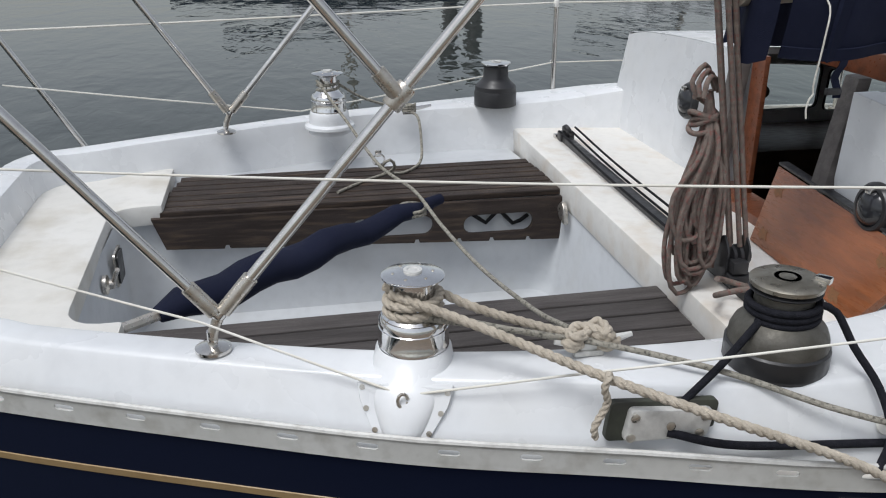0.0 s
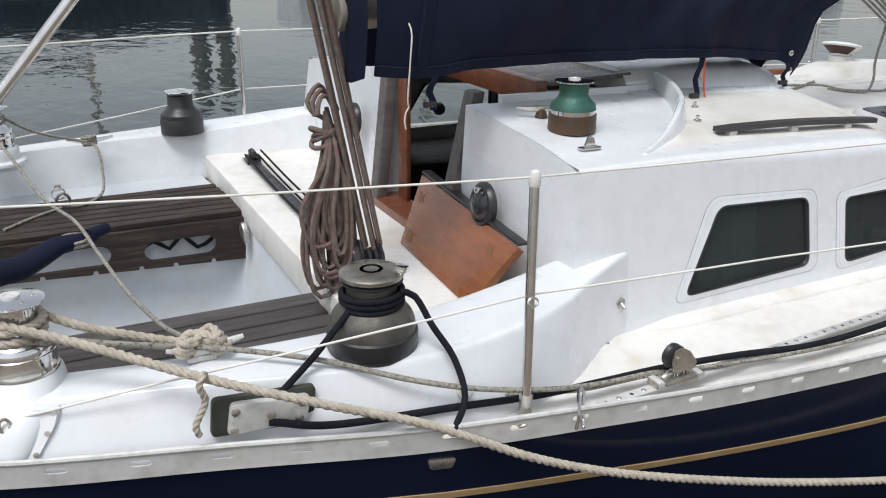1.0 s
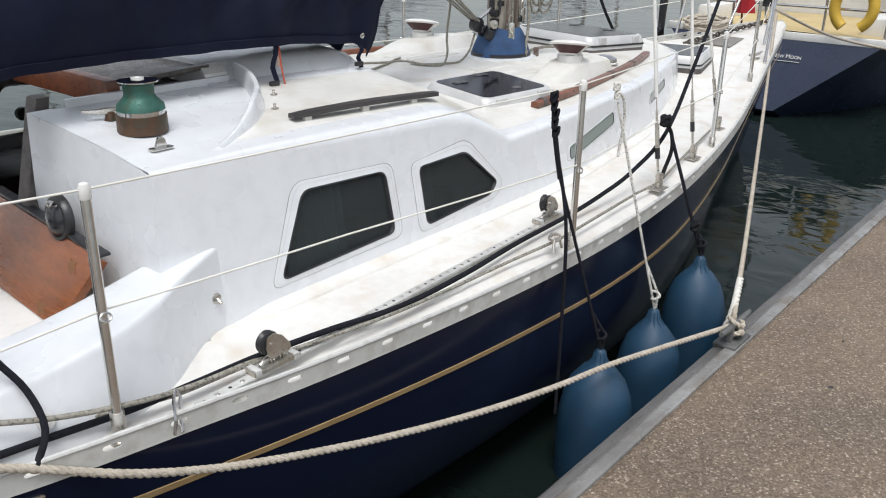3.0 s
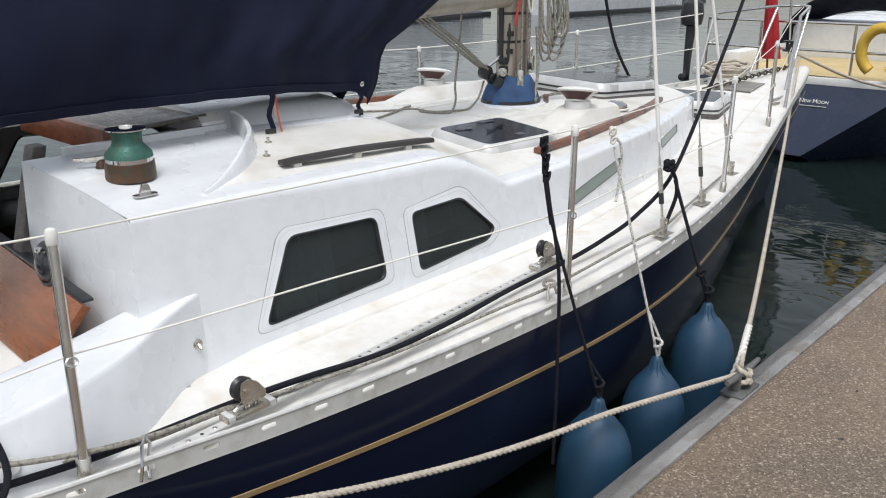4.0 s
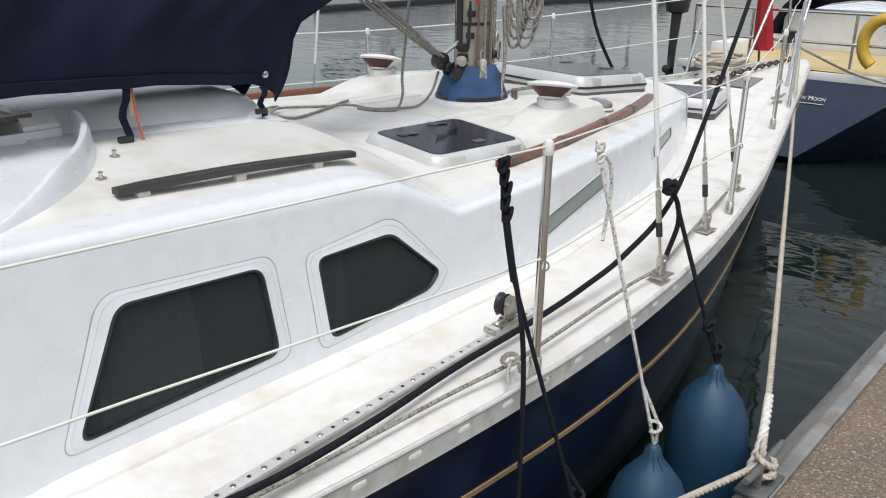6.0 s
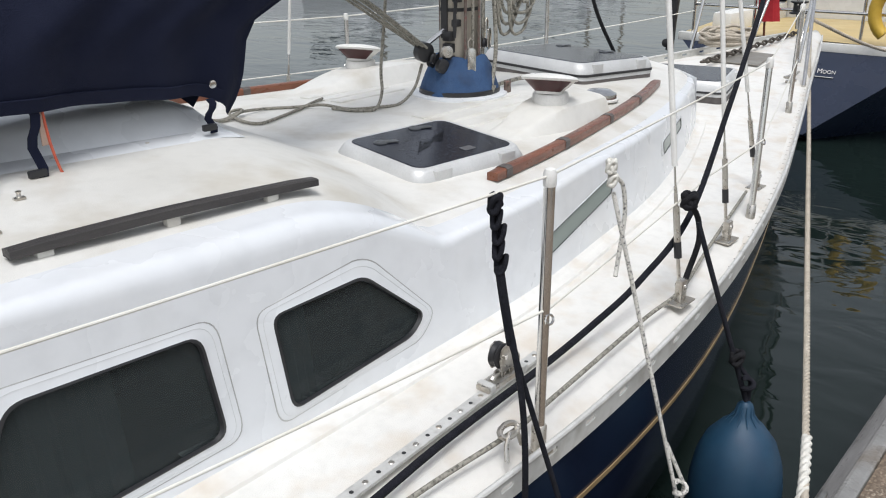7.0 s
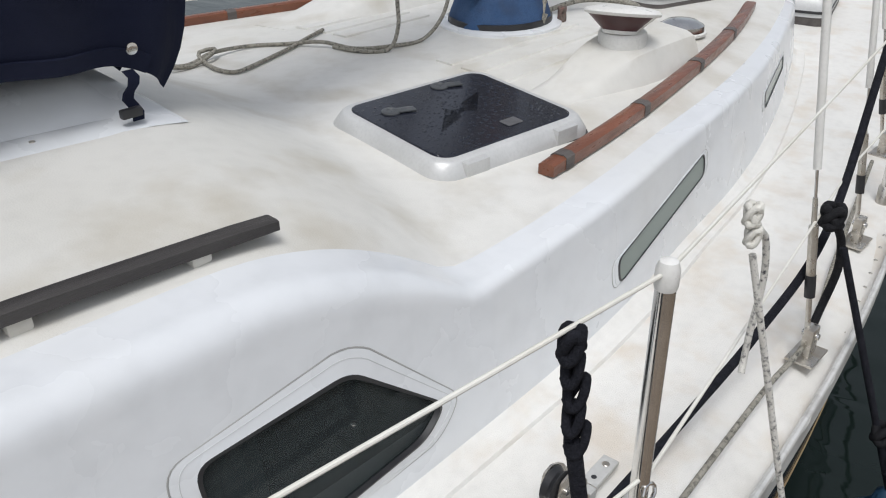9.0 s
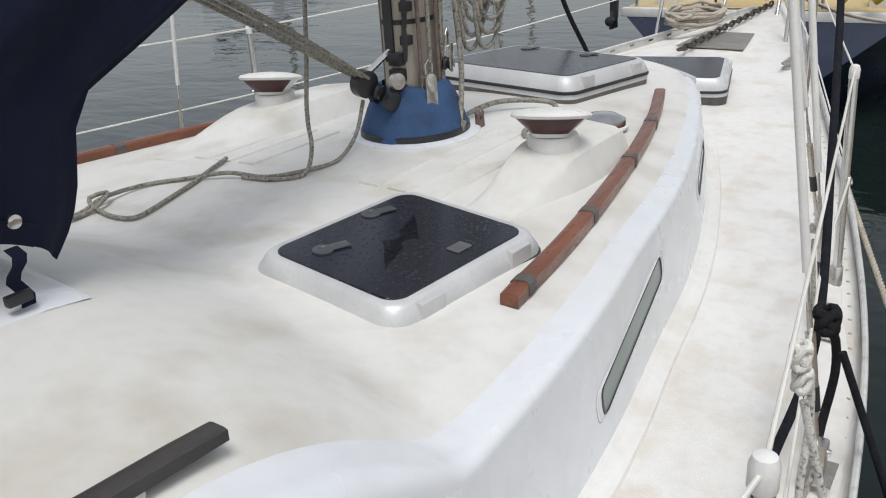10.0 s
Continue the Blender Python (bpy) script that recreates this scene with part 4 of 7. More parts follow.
# ---- ropes ----
def rope(label, points, r, material, strands=0, step=0.02, name="rope", straight=False, category="rope", sides=10):
    pts = [Vector(p) for p in points] if straight else spline(points, 0.0024 if strands else step)
    return tagged(part(name, sweep(pts, r, sides if not strands else 18, True, strands, r * 2.05), material, origin=pts[0]), label, category)


def wraps(c, r, z0, z1, turns, start=0.0, n=22):
    return [(c[0] + r * math.cos(start + 2 * math.pi * k / n), c[1] + r * math.sin(start + 2 * math.pi * k / n), z0 + (z1 - z0) * k / (turns * n)) for k in range(int(turns * n) + 1)]


MOOR = 0.0108
# the stern line: from the horn cleat round the small winch, back along the coaming and ashore
rope("natural laid rope wound on the chrome winch", wraps(SECOND, 0.050 + MOOR * 0.9, 1.205, 1.262, 2.3, 1.2), MOOR, ROPE_NATURAL, 3, 0.012)
rope("natural laid mooring rope from the winch to the quay cleat",
     [(SECOND[0] - 0.055, SECOND[1] - 0.02, 1.262), (SECOND[0] + 0.0, SECOND[1] - 0.066, 1.255), (0.30, -1.26, 1.212), (0.534, -1.43, 1.156), (0.757, -1.545, 1.098), (1.0, -1.60, 1.008), (1.23, -1.66, 0.895),
      (1.42, -1.69, 0.816), (1.6, -1.72, 0.760), (1.8, -1.757, 0.710), (2.0, -1.793, 0.666), (2.25, -1.84, 0.622), (2.5, -1.888, 0.590), (2.75, -1.937, 0.570), (3.0, -1.986, 0.56), (3.3, -2.045, 0.53), (3.6, -2.104, 0.497), (3.79, -2.14, 0.475)], MOOR, ROPE_NATURAL, 3, 0.014)
rope("natural laid rope between winch and horn cleat", [(SECOND[0] + 0.062, SECOND[1] + 0.02, 1.24), (0.32, -1.16, 1.205), (0.46, -1.20, 1.165), (0.55, -1.225, 1.145)], MOOR, ROPE_NATURAL, 3, 0.014)
rope("grey flecked line doubled back to the winch", [(SECOND[0] + 0.03, SECOND[1] - 0.055, 1.225), (0.36, -1.21, 1.178), (0.60, -1.265, 1.138), (0.80, -1.40, 1.128), (1.0, -1.52, 1.085), (1.2, -1.565, 1.035), (1.45, -1.585, 0.995), (1.74, -1.59, 0.985)], 0.007, ROPE_GREY)
rope("grey flecked line beside the mooring rope", [(SECOND[0] - 0.045, SECOND[1] - 0.04, 1.222), (SECOND[0] + 0.02, SECOND[1] - 0.06, 1.215), (0.36, -1.195, 1.17), (0.54, -1.24, 1.14)], 0.0075, ROPE_GREY)
rope("grey flecked line wound on the chrome winch", wraps(SECOND, 0.057, 1.196, 1.222, 2.0, 0.5), 0.0075, ROPE_GREY)
horn = thing("horn_cleat", (0.56, -1.235, 1.104), "alloy horn cleat buried under a knot of natural rope", "cleat")
part("base", box((0.525, -1.25, 1.104), (0.595, -1.22, 1.118), 0.004), ALLOY, horn)
part("stem", box((0.54, -1.246, 1.118), (0.58, -1.224, 1.132), 0.004), ALLOY, horn)
part("horn", sweep([(0.48, -1.235, 1.142), (0.52, -1.235, 1.136), (0.56, -1.235, 1.134), (0.62, -1.235, 1.137), (0.665, -1.235, 1.146)], [0.006, 0.011, 0.013, 0.011, 0.006]), ALLOY, horn)
rnd = random.Random(12)
knot = [(0.56 + (0.064 - 0.0008 * a) * math.sin(0.83 * a) + 0.006 * rnd.random(), -1.235 + 0.022 * math.sin(1.66 * a + 0.4) + 0.006 * rnd.random(), 1.128 + 0.0011 * a + 0.010 * math.sin(1.25 * a)) for a in [0.5 * k for k in range(70)]]
rope("natural rope made fast in a bulky knot on the cleat", knot, MOOR, ROPE_NATURAL, 3, 0.012)
rope("frayed rope end whipped round the mooring rope", [(0.535, -1.418, 1.158), (0.525, -1.45, 1.175), (0.515, -1.455, 1.15), (0.525, -1.45, 1.11), (0.50, -1.455, 1.06), (0.505, -1.452, 1.03)], 0.008, ROPE_NATURAL, 3, 0.012)
# navy sheet on the big winch
rope("navy braided rope wound on the large winch", wraps(PRIMARY, 0.066 + 0.008, PRIMARY[2] + 0.122, PRIMARY[2] + 0.164, 2.8, 3.4), 0.0085, ROPE_NAVY)
rope("navy braided sheet looping from the winch down to the deck", [(PRIMARY[0] + 0.05, PRIMARY[1] - 0.055, PRIMARY[2] + 0.165), (PRIMARY[0] + 0.09, PRIMARY[1] - 0.06, PRIMARY[2] + 0.145), (1.078, -1.45, 1.182), (1.108, -1.51, 1.115), (1.108, -1.57, 1.04), (1.06, -1.61, 0.985)], 0.0085, ROPE_NAVY)
rope("navy braided sheet from the winch to the turning block", [(PRIMARY[0] - 0.07, PRIMARY[1] - 0.03, PRIMARY[2] + 0.125), (0.79, -1.415, 1.15), (0.685, -1.447, 1.08)], 0.0085, ROPE_NAVY)
rope("navy braided jib sheet running forward along the side deck",
     [(0.66, -1.462, 1.03), (0.80, -1.51, 1.012), (1.10, -1.54, 0.998), (1.324, -1.559, 0.985), (1.505, -1.569, 0.985), (1.672, -1.583, 0.99), (1.80, -1.600, 0.992), (1.944, -1.617, 0.99), (2.21, -1.651, 0.982), (2.541, -1.640, 0.981), (2.89, -1.608, 0.984), (3.28, -1.592, 0.99), (3.55, -1.59, 1.015), (3.80, -1.595, 1.065),
      (4.09, -1.60, 1.19), (4.5, -1.52, 1.44), (5.0, -1.41, 1.767), (5.6, -1.26, 2.15)], 0.0095, ROPE_NAVY)

block = thing("foot_block", (0.65, -1.42, 1.0), "weathered alloy turning block bolted through a dark wooden pad", "pulley block")
place = lambda u, v, d: (0.655 + u * 0.995 + v * 0.10, -1.425 - 0.10 * u - d + 0.0, 1.048 + v - 0.02 * u)
part("pad", slab([place(a, b, 0) for a, b in rounded(0.235, 0.095, 0.012, 3)], (0, -1, 0), 0.018, bevel=0.003), surface("algae_dark_wood", (0.05, 0.055, 0.04), (0.035, 0.035, 0.03), 12, 0.7), block, "dark algae-stained wooden pad")
part("cheek", slab([place(a + 0.005, b * 1.0, 0.018) for a, b in softened([(-0.09, -0.038), (0.09, -0.03), (0.095, 0.035), (-0.085, 0.04)], 0.012, 3)], (0, -1, 0), 0.022, bevel=0.006), ALLOY, block, "weathered alloy cheek plate")
for u, v in ((-0.072, -0.026), (-0.07, 0.022), (0.08, 0.022), (0.075, -0.018), (0.01, 0.0)):
    part("bolt", lathe([(0.010, 0), (0.010, 0.003), (0.005, 0.005), (0, 0.005)], place(u, v, 0.040), (0, -1, 0), 12), STEEL_OLD, block)

# lines of the cockpit's far side
PORT_WINCH = (0.13, 1.04, 1.165)
rope("thin grey line from the far winch to the near cleat", [(PORT_WINCH[0] - 0.05, PORT_WINCH[1] - 0.03, 1.31), (0.18, 0.75, 1.19), (0.28, 0.40, 1.085), (0.37, 0.09, 1.075), (0.42, -0.2, 1.04), (0.46, -0.6, 1.055), (0.50, -1.0, 1.11), (0.53, -1.19, 1.15)], 0.0065, ROPE_GREY)
rope("grey line wound on the far chrome winch", wraps(PORT_WINCH, 0.048, 1.25, 1.30, 2.2), 0.0065, ROPE_GREY)
rope("grey lashing round the tiller cover", wraps((0.36, 0.058), 0.046, 0.99, 1.025, 2.5), 0.0065, ROPE_GREY)
rope("grey line from the far cleat hanging over the seat", [(0.52, 1.16, 1.115), (0.545, 1.05, 1.11), (0.55, 0.99, 1.02), (0.53, 0.90, 0.94), (0.44, 0.78, 0.93), (0.36, 0.74, 0.945), (0.33, 0.70, 0.99), (0.36, 0.68, 1.02), (0.385, 0.71, 0.98), (0.35, 0.76, 0.935), (0.24, 0.68, 0.93), (0.12, 0.55, 0.93)], 0.0065, ROPE_GREY)
rope("grey line from the far winch to the far cleat", [(PORT_WINCH[0] + 0.05, 1.06, 1.28), (0.30, 1.10, 1.20), (0.50, 1.16, 1.125)], 0.0065, ROPE_GREY)
pc = thing("horn_cleat", (0.52, 1.17, 1.1), "steel horn cleat with grey line made fast", "cleat")
part("base", box((0.49, 1.155, 1.1), (0.55, 1.185, 1.115), 0.004), STEEL, pc)
part("horn", sweep([(0.42, 1.17, 1.138), (0.48, 1.17, 1.126), (0.56, 1.17, 1.126), (0.63, 1.17, 1.138)], [0.006, 0.011, 0.011, 0.006]), STEEL, pc)
rope("grey line in turns on the far cleat", wraps((0.52, 1.165), 0.03, 1.112, 1.15, 3, 0.0, 12), 0.0065, ROPE_GREY)

# ---- mainsheet, traveller and the coil ----
trav = thing("mainsheet_traveller", (1.21, 0.0, BRIDGE_Z), "black mainsheet traveller across the cream bridge deck", "traveller")
part("track", slab([(1.175, -0.98, BRIDGE_Z), (1.215, -0.98, BRIDGE_Z), (1.255, 0.92, BRIDGE_Z), (1.215, 0.92, BRIDGE_Z)], (0, 0, 1), 0.028, bevel=0.004), BLACK, trav)
part("end_stop", box((1.205, 0.90, BRIDGE_Z), (1.275, 0.955, BRIDGE_Z + 0.045), 0.008), BLACK, trav)
part("sheave", lathe([(0.024, -0.012), (0.03, -0.008), (0.03, 0.008), (0.024, 0.012)], (1.235, 0.90, BRIDGE_Z + 0.055), (1, 0.2, 0.4), 18), BLACK, trav)
part("end_plate", box((1.20, 0.965, BRIDGE_Z), (1.29, 1.0, BRIDGE_Z + 0.02), 0.004), STEEL, trav)
part("car", box((1.16, -0.80, BRIDGE_Z + 0.02), (1.235, -0.64, BRIDGE_Z + 0.055), 0.008), BLACK, trav)
for o, z in ((-0.028, 0.035), (0.035, 0.03), (0.05, 0.05)):
    rope("thin black traveller control line", [(1.225 + o, 0.90, BRIDGE_Z + z + 0.02), (1.215 + o, 0.3, BRIDGE_Z + z), (1.20 + o, -0.64, BRIDGE_Z + z)], 0.005, ROPE_BLACK)
MS = Vector((1.205, -0.74, 1.075))
lower = thing("mainsheet_block", (1.19, -0.74, BRIDGE_Z + 0.055), "black mainsheet block shackled to the traveller car", "pulley block", "mainsheet blocks")
for o in (-0.022, 0.0, 0.022):
    part("sheave", lathe([(0.026, -0.006), (0.032, -0.005), (0.032, 0.005), (0.026, 0.006)], MS + Vector((o, 0, 0.02)), (1, 0.1, 0), 16), BLACK, lower)
part("cheek", slab([(1.155, -0.74 + a, 1.095 + b) for a, b in softened([(-0.03, -0.055), (0.03, -0.055), (0.036, 0.03), (0.0, 0.07), (-0.036, 0.03)], 0.015, 3)], (1, 0, 0), 0.006), BLACK, lower)
part("cheek", slab([(1.222, -0.74 + a, 1.095 + b) for a, b in softened([(-0.03, -0.055), (0.03, -0.055), (0.036, 0.03), (0.0, 0.07), (-0.036, 0.03)], 0.015, 3)], (1, 0, 0), 0.006), BLACK, lower)
part("cam_cleat", box((1.165, -0.80, 1.055), (1.215, -0.76, 1.095), 0.008), BLACK, lower)
TOP = Vector((0.965, -0.77, 2.30))
for o, w in (((-0.028, 0.0), (-0.026, 0)), ((-0.014, 0.018), (-0.016, 0.012)), ((0.0, -0.01), (0.0, -0.01)), ((0.012, 0.014), (0.010, 0.012)), ((0.024, -0.004), (0.022, 0.0)), ((0.034, 0.016), (0.036, 0.014))):
    a, b = MS + Vector((*o, 0.05)), TOP + Vector((*w, 0))
    rope("brown flecked mainsheet fall", [a.lerp(b, k / 8) for k in range(9)], 0.0075, ROPE_BROWN, name="mainsheet_fall")
# coil hung on the falls
random.seed(4)
CC = Vector((1.065, -0.70, 1.55))
coil = thing("mainsheet_coil", (CC.x, CC.y, CC.z - 0.55), "brown flecked mainsheet tail coiled and hung on its falls", "rope coil")
for k in range(22):
    w, drop, out = 0.022 + 0.009 * (k % 5), random.uniform(0.33, 0.54), random.uniform(-0.05, 0.04)
    x0, y0 = CC.x + out * 0.9, CC.y - 0.03 + random.uniform(-0.04, 0.04)
    part("loop", sweep(spline([(CC.x + 0.012, CC.y, CC.z + 0.02), (CC.x + 0.02 - w * 0.3 + out * 0.4, y0, CC.z - 0.12), (x0 - w, y0 - 0.01, CC.z - drop * 0.7), (x0 - w * 0.7, y0 - 0.01, CC.z - drop), (x0 + w * 0.2, y0 - 0.012, CC.z - drop - 0.02),
         (x0 + w, y0, CC.z - drop * 0.92), (x0 + w * 0.9, y0, CC.z - drop * 0.5), (CC.x + 0.03, CC.y + 0.01, CC.z - 0.05), (CC.x + 0.015, CC.y, CC.z + 0.03)], 0.02), 0.0072, 10), ROPE_BROWN, coil)
part("binding", sweep(spline([(CC.x + 0.006 + (0.036 + 0.006 * math.sin(0.37 * a)) * math.cos(a), CC.y + 0.040 * math.sin(a), CC.z - 0.095 + 0.0050 * a / 1.6 + 0.016 * math.sin(a + 0.21 * a) + 0.018 * math.sin(0.23 * a)) for a in [0.45 * k for k in range(62)]], 0.02), 0.0078, 10), ROPE_BROWN, coil)
for q in (0, 0.02, -0.022):
    part("head", sweep(spline([(CC.x - 0.03, CC.y - 0.03 + q, CC.z + 0.02), (CC.x - 0.034 - q * 0.5, CC.y - 0.02 + q, CC.z + 0.055), (CC.x + 0.0, CC.y + q, CC.z + 0.085 + q * 0.6), (CC.x + 0.036, CC.y + 0.02 + q, CC.z + 0.05), (CC.x + 0.05, CC.y + 0.02 + q, CC.z + 0.02)], 0.02), 0.0075, 10), ROPE_BROWN, coil)
for dx, dl in ((0.06, 0.42), (0.05, 0.50)):
    part("tail", sweep(spline([(CC.x + dx, CC.y, CC.z - 0.05), (CC.x + dx * 1.3, CC.y - 0.02, CC.z - 0.25), (CC.x + dx * 1.5, CC.y - 0.02, CC.z - dl)], 0.02), 0.0072, 10), ROPE_BROWN, coil)
rope("brown flecked loops lying at the traveller", [(1.10, -0.86, 1.03), (1.05, -0.92, 1.06), (1.08, -0.98, 1.10), (1.16, -0.94, 1.08), (1.17, -0.86, 1.05), (1.12, -0.83, 1.06), (1.07, -0.88, 1.09)], 0.0085, ROPE_BROWN, name="rope_loop")


# ---- stanchions and lifelines ----
def stanchion(x, y, z0, top, side, foot=None, label="stainless stanchion with a white plastic cap on the deck edge"):
    fx, fy = foot or (x, y)
    st = thing("stanchion", (fx, fy, z0), label, "stanchion", "stanchions")
    part("base", joined(box((fx - 0.03, fy - 0.022, z0 - 0.01), (fx + 0.03, fy + 0.022, z0 + 0.008), 0.003), lathe([(0.018, 0.006), (0.0175, 0.075), (0.0135, 0.080)], (fx, fy, z0), (x - fx, y - fy, top - z0), sides=16)), STEEL_OLD, st, "stained deck socket")
    part("tube", sweep([(fx, fy, z0 + 0.03), ((x + fx) / 2, (y + fy) / 2, (z0 + top) / 2), (x, y, top - 0.018)], 0.0125, 16), STEEL, st)
    part("cap", lathe([(0.0135, -0.022), (0.0145, -0.018), (0.0145, 0.004), (0.011, 0.014), (0.004, 0.017), (0, 0.017)], (x, y, top), sides=16), PVC_WHITE, st, "white plastic cap")
    part("eye", sweep([((x + fx) / 2 + 0.014 * math.cos(a), (y + fy) / 2 + side * 0.014 + 0.004 * math.sin(a), (z0 + top) / 2 + 0.012 + 0.010 * math.sin(a)) for a in [k * 0.7 for k in range(10)]], 0.003), STEEL, st)
    return st


ST = [(1.30, -1.53, 0.935, 1.553), (3.095, -1.725, 0.918, 1.567), (4.97, -1.475, 0.93, 1.545), (6.62, -1.03, 1.0, 1.60)]
FEET = [(1.27, -1.588), (3.065, -1.742), (4.87, -1.512), None]
for s, foot in zip(ST, FEET):
    stanchion(*s, -1, foot)
PST = [(1.335, 1.45, 0.945, 1.575), (3.05, 1.47, 0.95, 1.57), (5.15, 1.03, 0.955, 1.545), (6.6, 0.62, 1.0, 1.60)]
for s in PST:
    stanchion(*s, 1)
def lifeline(label, points, r):
    """A plastic-covered wire, one span from support to support."""
    line = thing("lifeline", points[0], label, "lifeline", "lifelines")
    for a, b in zip(points, points[1:]):
        part("wire_span", sweep(sagging(a, b, 0.002 * (Vector(b) - Vector(a)).length, 6), r, 8), LIFE_WHITE, line)


LIFE_WHITE = surface("yellowed_white_wire_sleeve", (0.76, 0.745, 0.69), (0.68, 0.655, 0.58), 3, 0.5)
lifeline("thin white upper lifeline along the quay side", [(-1.25, -0.76, 1.52), (-0.69, -0.95, 1.532), (0.18, -1.20, 1.53), (0.986, -1.45, 1.548)] + [(x, y, t) for x, y, _, t in ST] + [(7.9, -0.62, 1.68), (8.9, -0.34, 1.74)], 0.0029)
LOW = [(-1.25, -0.74, 1.33), (-0.75, -0.90, 1.279), (-0.3, -1.08, 1.19), (SECOND[0] - 0.041, SECOND[1] - 0.126, 1.066), (0.45, -1.36, 1.13), (0.9, -1.47, 1.205), (1.30, -1.543, 1.262), (2.0, -1.63, 1.274), (3.095, -1.738, 1.274), (4.3, -1.56, 1.262), (4.92, -1.505, 1.258), (6.62, -1.04, 1.31), (8.3, -0.5, 1.42)]
lifeline("thin white lower lifeline laced past the winch pedestal", LOW, 0.0030)
lifeline("thin white upper lifeline along the water side", [(-1.2, 0.9, 1.577), (0.92, 1.38, 1.575)] + [(x, y, t) for x, y, _, t in PST] + [(8.0, 0.22, 1.70)], 0.0042)
lifeline("thin white lower lifeline along the water side", [(-1.2, 0.9, 1.36), (0.0, 1.13, 1.145), (1.335, 1.46, 1.27), (3.05, 1.48, 1.265), (5.15, 1.04, 1.255), (6.6, 0.63, 1.31), (8.0, 0.22, 1.40)], 0.0036)
pushpit = thing("pushpit", (-1.1, 0.5, 0.96), "stainless pushpit rail at the stern", "pushpit")
for a, b in (((-0.93, 0.97, 1.06), (-1.34, 0.95, 1.80)), ((-1.22, 0.55, 1.07), (-1.30, 0.60, 1.64)), ((-1.0, -0.72, 1.07), (-1.25, -0.75, 1.56)), ((-1.34, 0.95, 1.80), (-1.30, -0.60, 1.64)), ((-1.26, -0.74, 1.56), (-1.30, -0.60, 1.64))):
    part("tube", sweep([a, b], 0.0125, 12), STEEL, pushpit)

# ---- side deck gear ----
def genoa_track():
    t = thing("genoa_track", (2.3, -1.56, 0.96), "alloy jib sheet track with countersunk screws on the side deck", "sheet track")
    a, b = Vector((1.455, -1.643, 0.962)), Vector((3.375, -1.530, 0.972))
    d = (b - a).normalized()
    s = Vector((-d.y, d.x, 0)) * 0.016
    bm = slab([a - s, b - s, b + s, a + s], (0, 0, 1), 0.009, bevel=0.002)
    part("rail", bm, ALLOY, t, smooth=False)
    n = 46
    for k in range(n):
        p = a.lerp(b, (k + 0.5) / n) + Vector((0, 0, 0.0092))
        if k % 2:
            part("screw", lathe([(0.0075, 0), (0.006, 0.0012), (0, 0.0012)], p, sides=10), STEEL_OLD, t)
        else:
            part("hole", lathe([(0.0052, 0), (0.0052, 0.0006), (0, 0.0006)], p, sides=10), BLACK, t)


genoa_track()


def sheet_car(p, lean):
    p = Vector(p)
    c = thing("sheet_car", p, "stained steel jib sheet block on a sliding track car", "sheet car", "sheet cars")
    slide = part("slide", box(p + Vector((-0.082, -0.021, 0)), p + Vector((0.082, 0.021, 0.016)), 0.005), STEEL_OLD, c)
    for u in (-0.066, 0.066):
        part("end_stop", box(p + Vector((u - 0.010, -0.023, -0.002)), p + Vector((u + 0.010, 0.023, 0.019)), 0.003), ALLOY, slide)
    part("hinge", sweep([p + Vector((-0.045, 0, 0.016)), p + Vector((-0.03, 0, 0.026)), p + Vector((0.03, 0, 0.026)), p + Vector((0.045, 0, 0.016))], 0.007), STEEL_OLD, c)
    for u in (-0.02, 0.012):
        part("spring", sweep([p + Vector((u + 0.0022 * k, 0.011 * math.cos(1.3 * k), 0.026 + 0.011 * math.sin(1.3 * k))) for k in range(9)], 0.0022, 6), STEEL_OLD, c)
    for o in (-0.019, 0.015):
        pts = [(p.x + u + lean * v, p.y + o, p.z + 0.036 + v) for u, v in softened([(-0.026, 0.0), (0.046, 0.0), (0.050, 0.020), (0.026, 0.056), (0.0, 0.070), (-0.022, 0.064), (-0.032, 0.034)], 0.006, 3)]
        part("cheek", slab(pts, (0, 1, 0), 0.004), STEEL_OLD, c, "tan-stained metal cheek plate", smooth=False)
    hub = (p.x - 0.016, p.y, p.z + 0.076)
    part("sheave", lathe([(0.012, -0.012), (0.030, -0.012), (0.033, -0.010), (0.026, 0.0), (0.033, 0.010), (0.030, 0.012), (0.012, 0.012)], hub, (0, 1, 0), 24), BLACK, c)
    part("pin", lathe([(0, -0.023), (0.006, -0.023), (0.006, 0.021), (0, 0.021)], hub, (0, 1, 0), 10), STEEL, c)


sheet_car((1.712, -1.628, 0.971), -0.1)
sheet_car((3.20, -1.540, 0.980), -0.1)
rope("grey flecked line along the toe rail", [(0.78, -1.40, 1.05), (1.10, -1.49, 1.0), (1.34, -1.545, 0.982), (1.456, -1.574, 0.978), (1.67, -1.596, 0.983), (1.95, -1.646, 0.984), (2.2, -1.663, 0.975), (2.505, -1.665, 0.968), (2.793, -1.672, 0.968), (3.03, -1.696, 0.978), (3.218, -1.684, 0.978), (3.727, -1.653, 0.985), (3.986, -1.642, 0.985), (4.4, -1.55, 0.985), (5.1, -1.40, 0.985)], 0.006, ROPE_GREY)
sn = thing("snap_shackle", (1.375, -1.672, 0.94), "stainless snap shackle clipped to the toe rail", "shackle")
part("body", sweep([(1.365, -1.672, 0.94), (1.372, -1.672, 0.975), (1.40, -1.625, 1.0), (1.425, -1.595, 1.008), (1.432, -1.605, 0.99), (1.405, -1.64, 0.97), (1.385, -1.675, 0.94)], 0.0045), STEEL, sn)
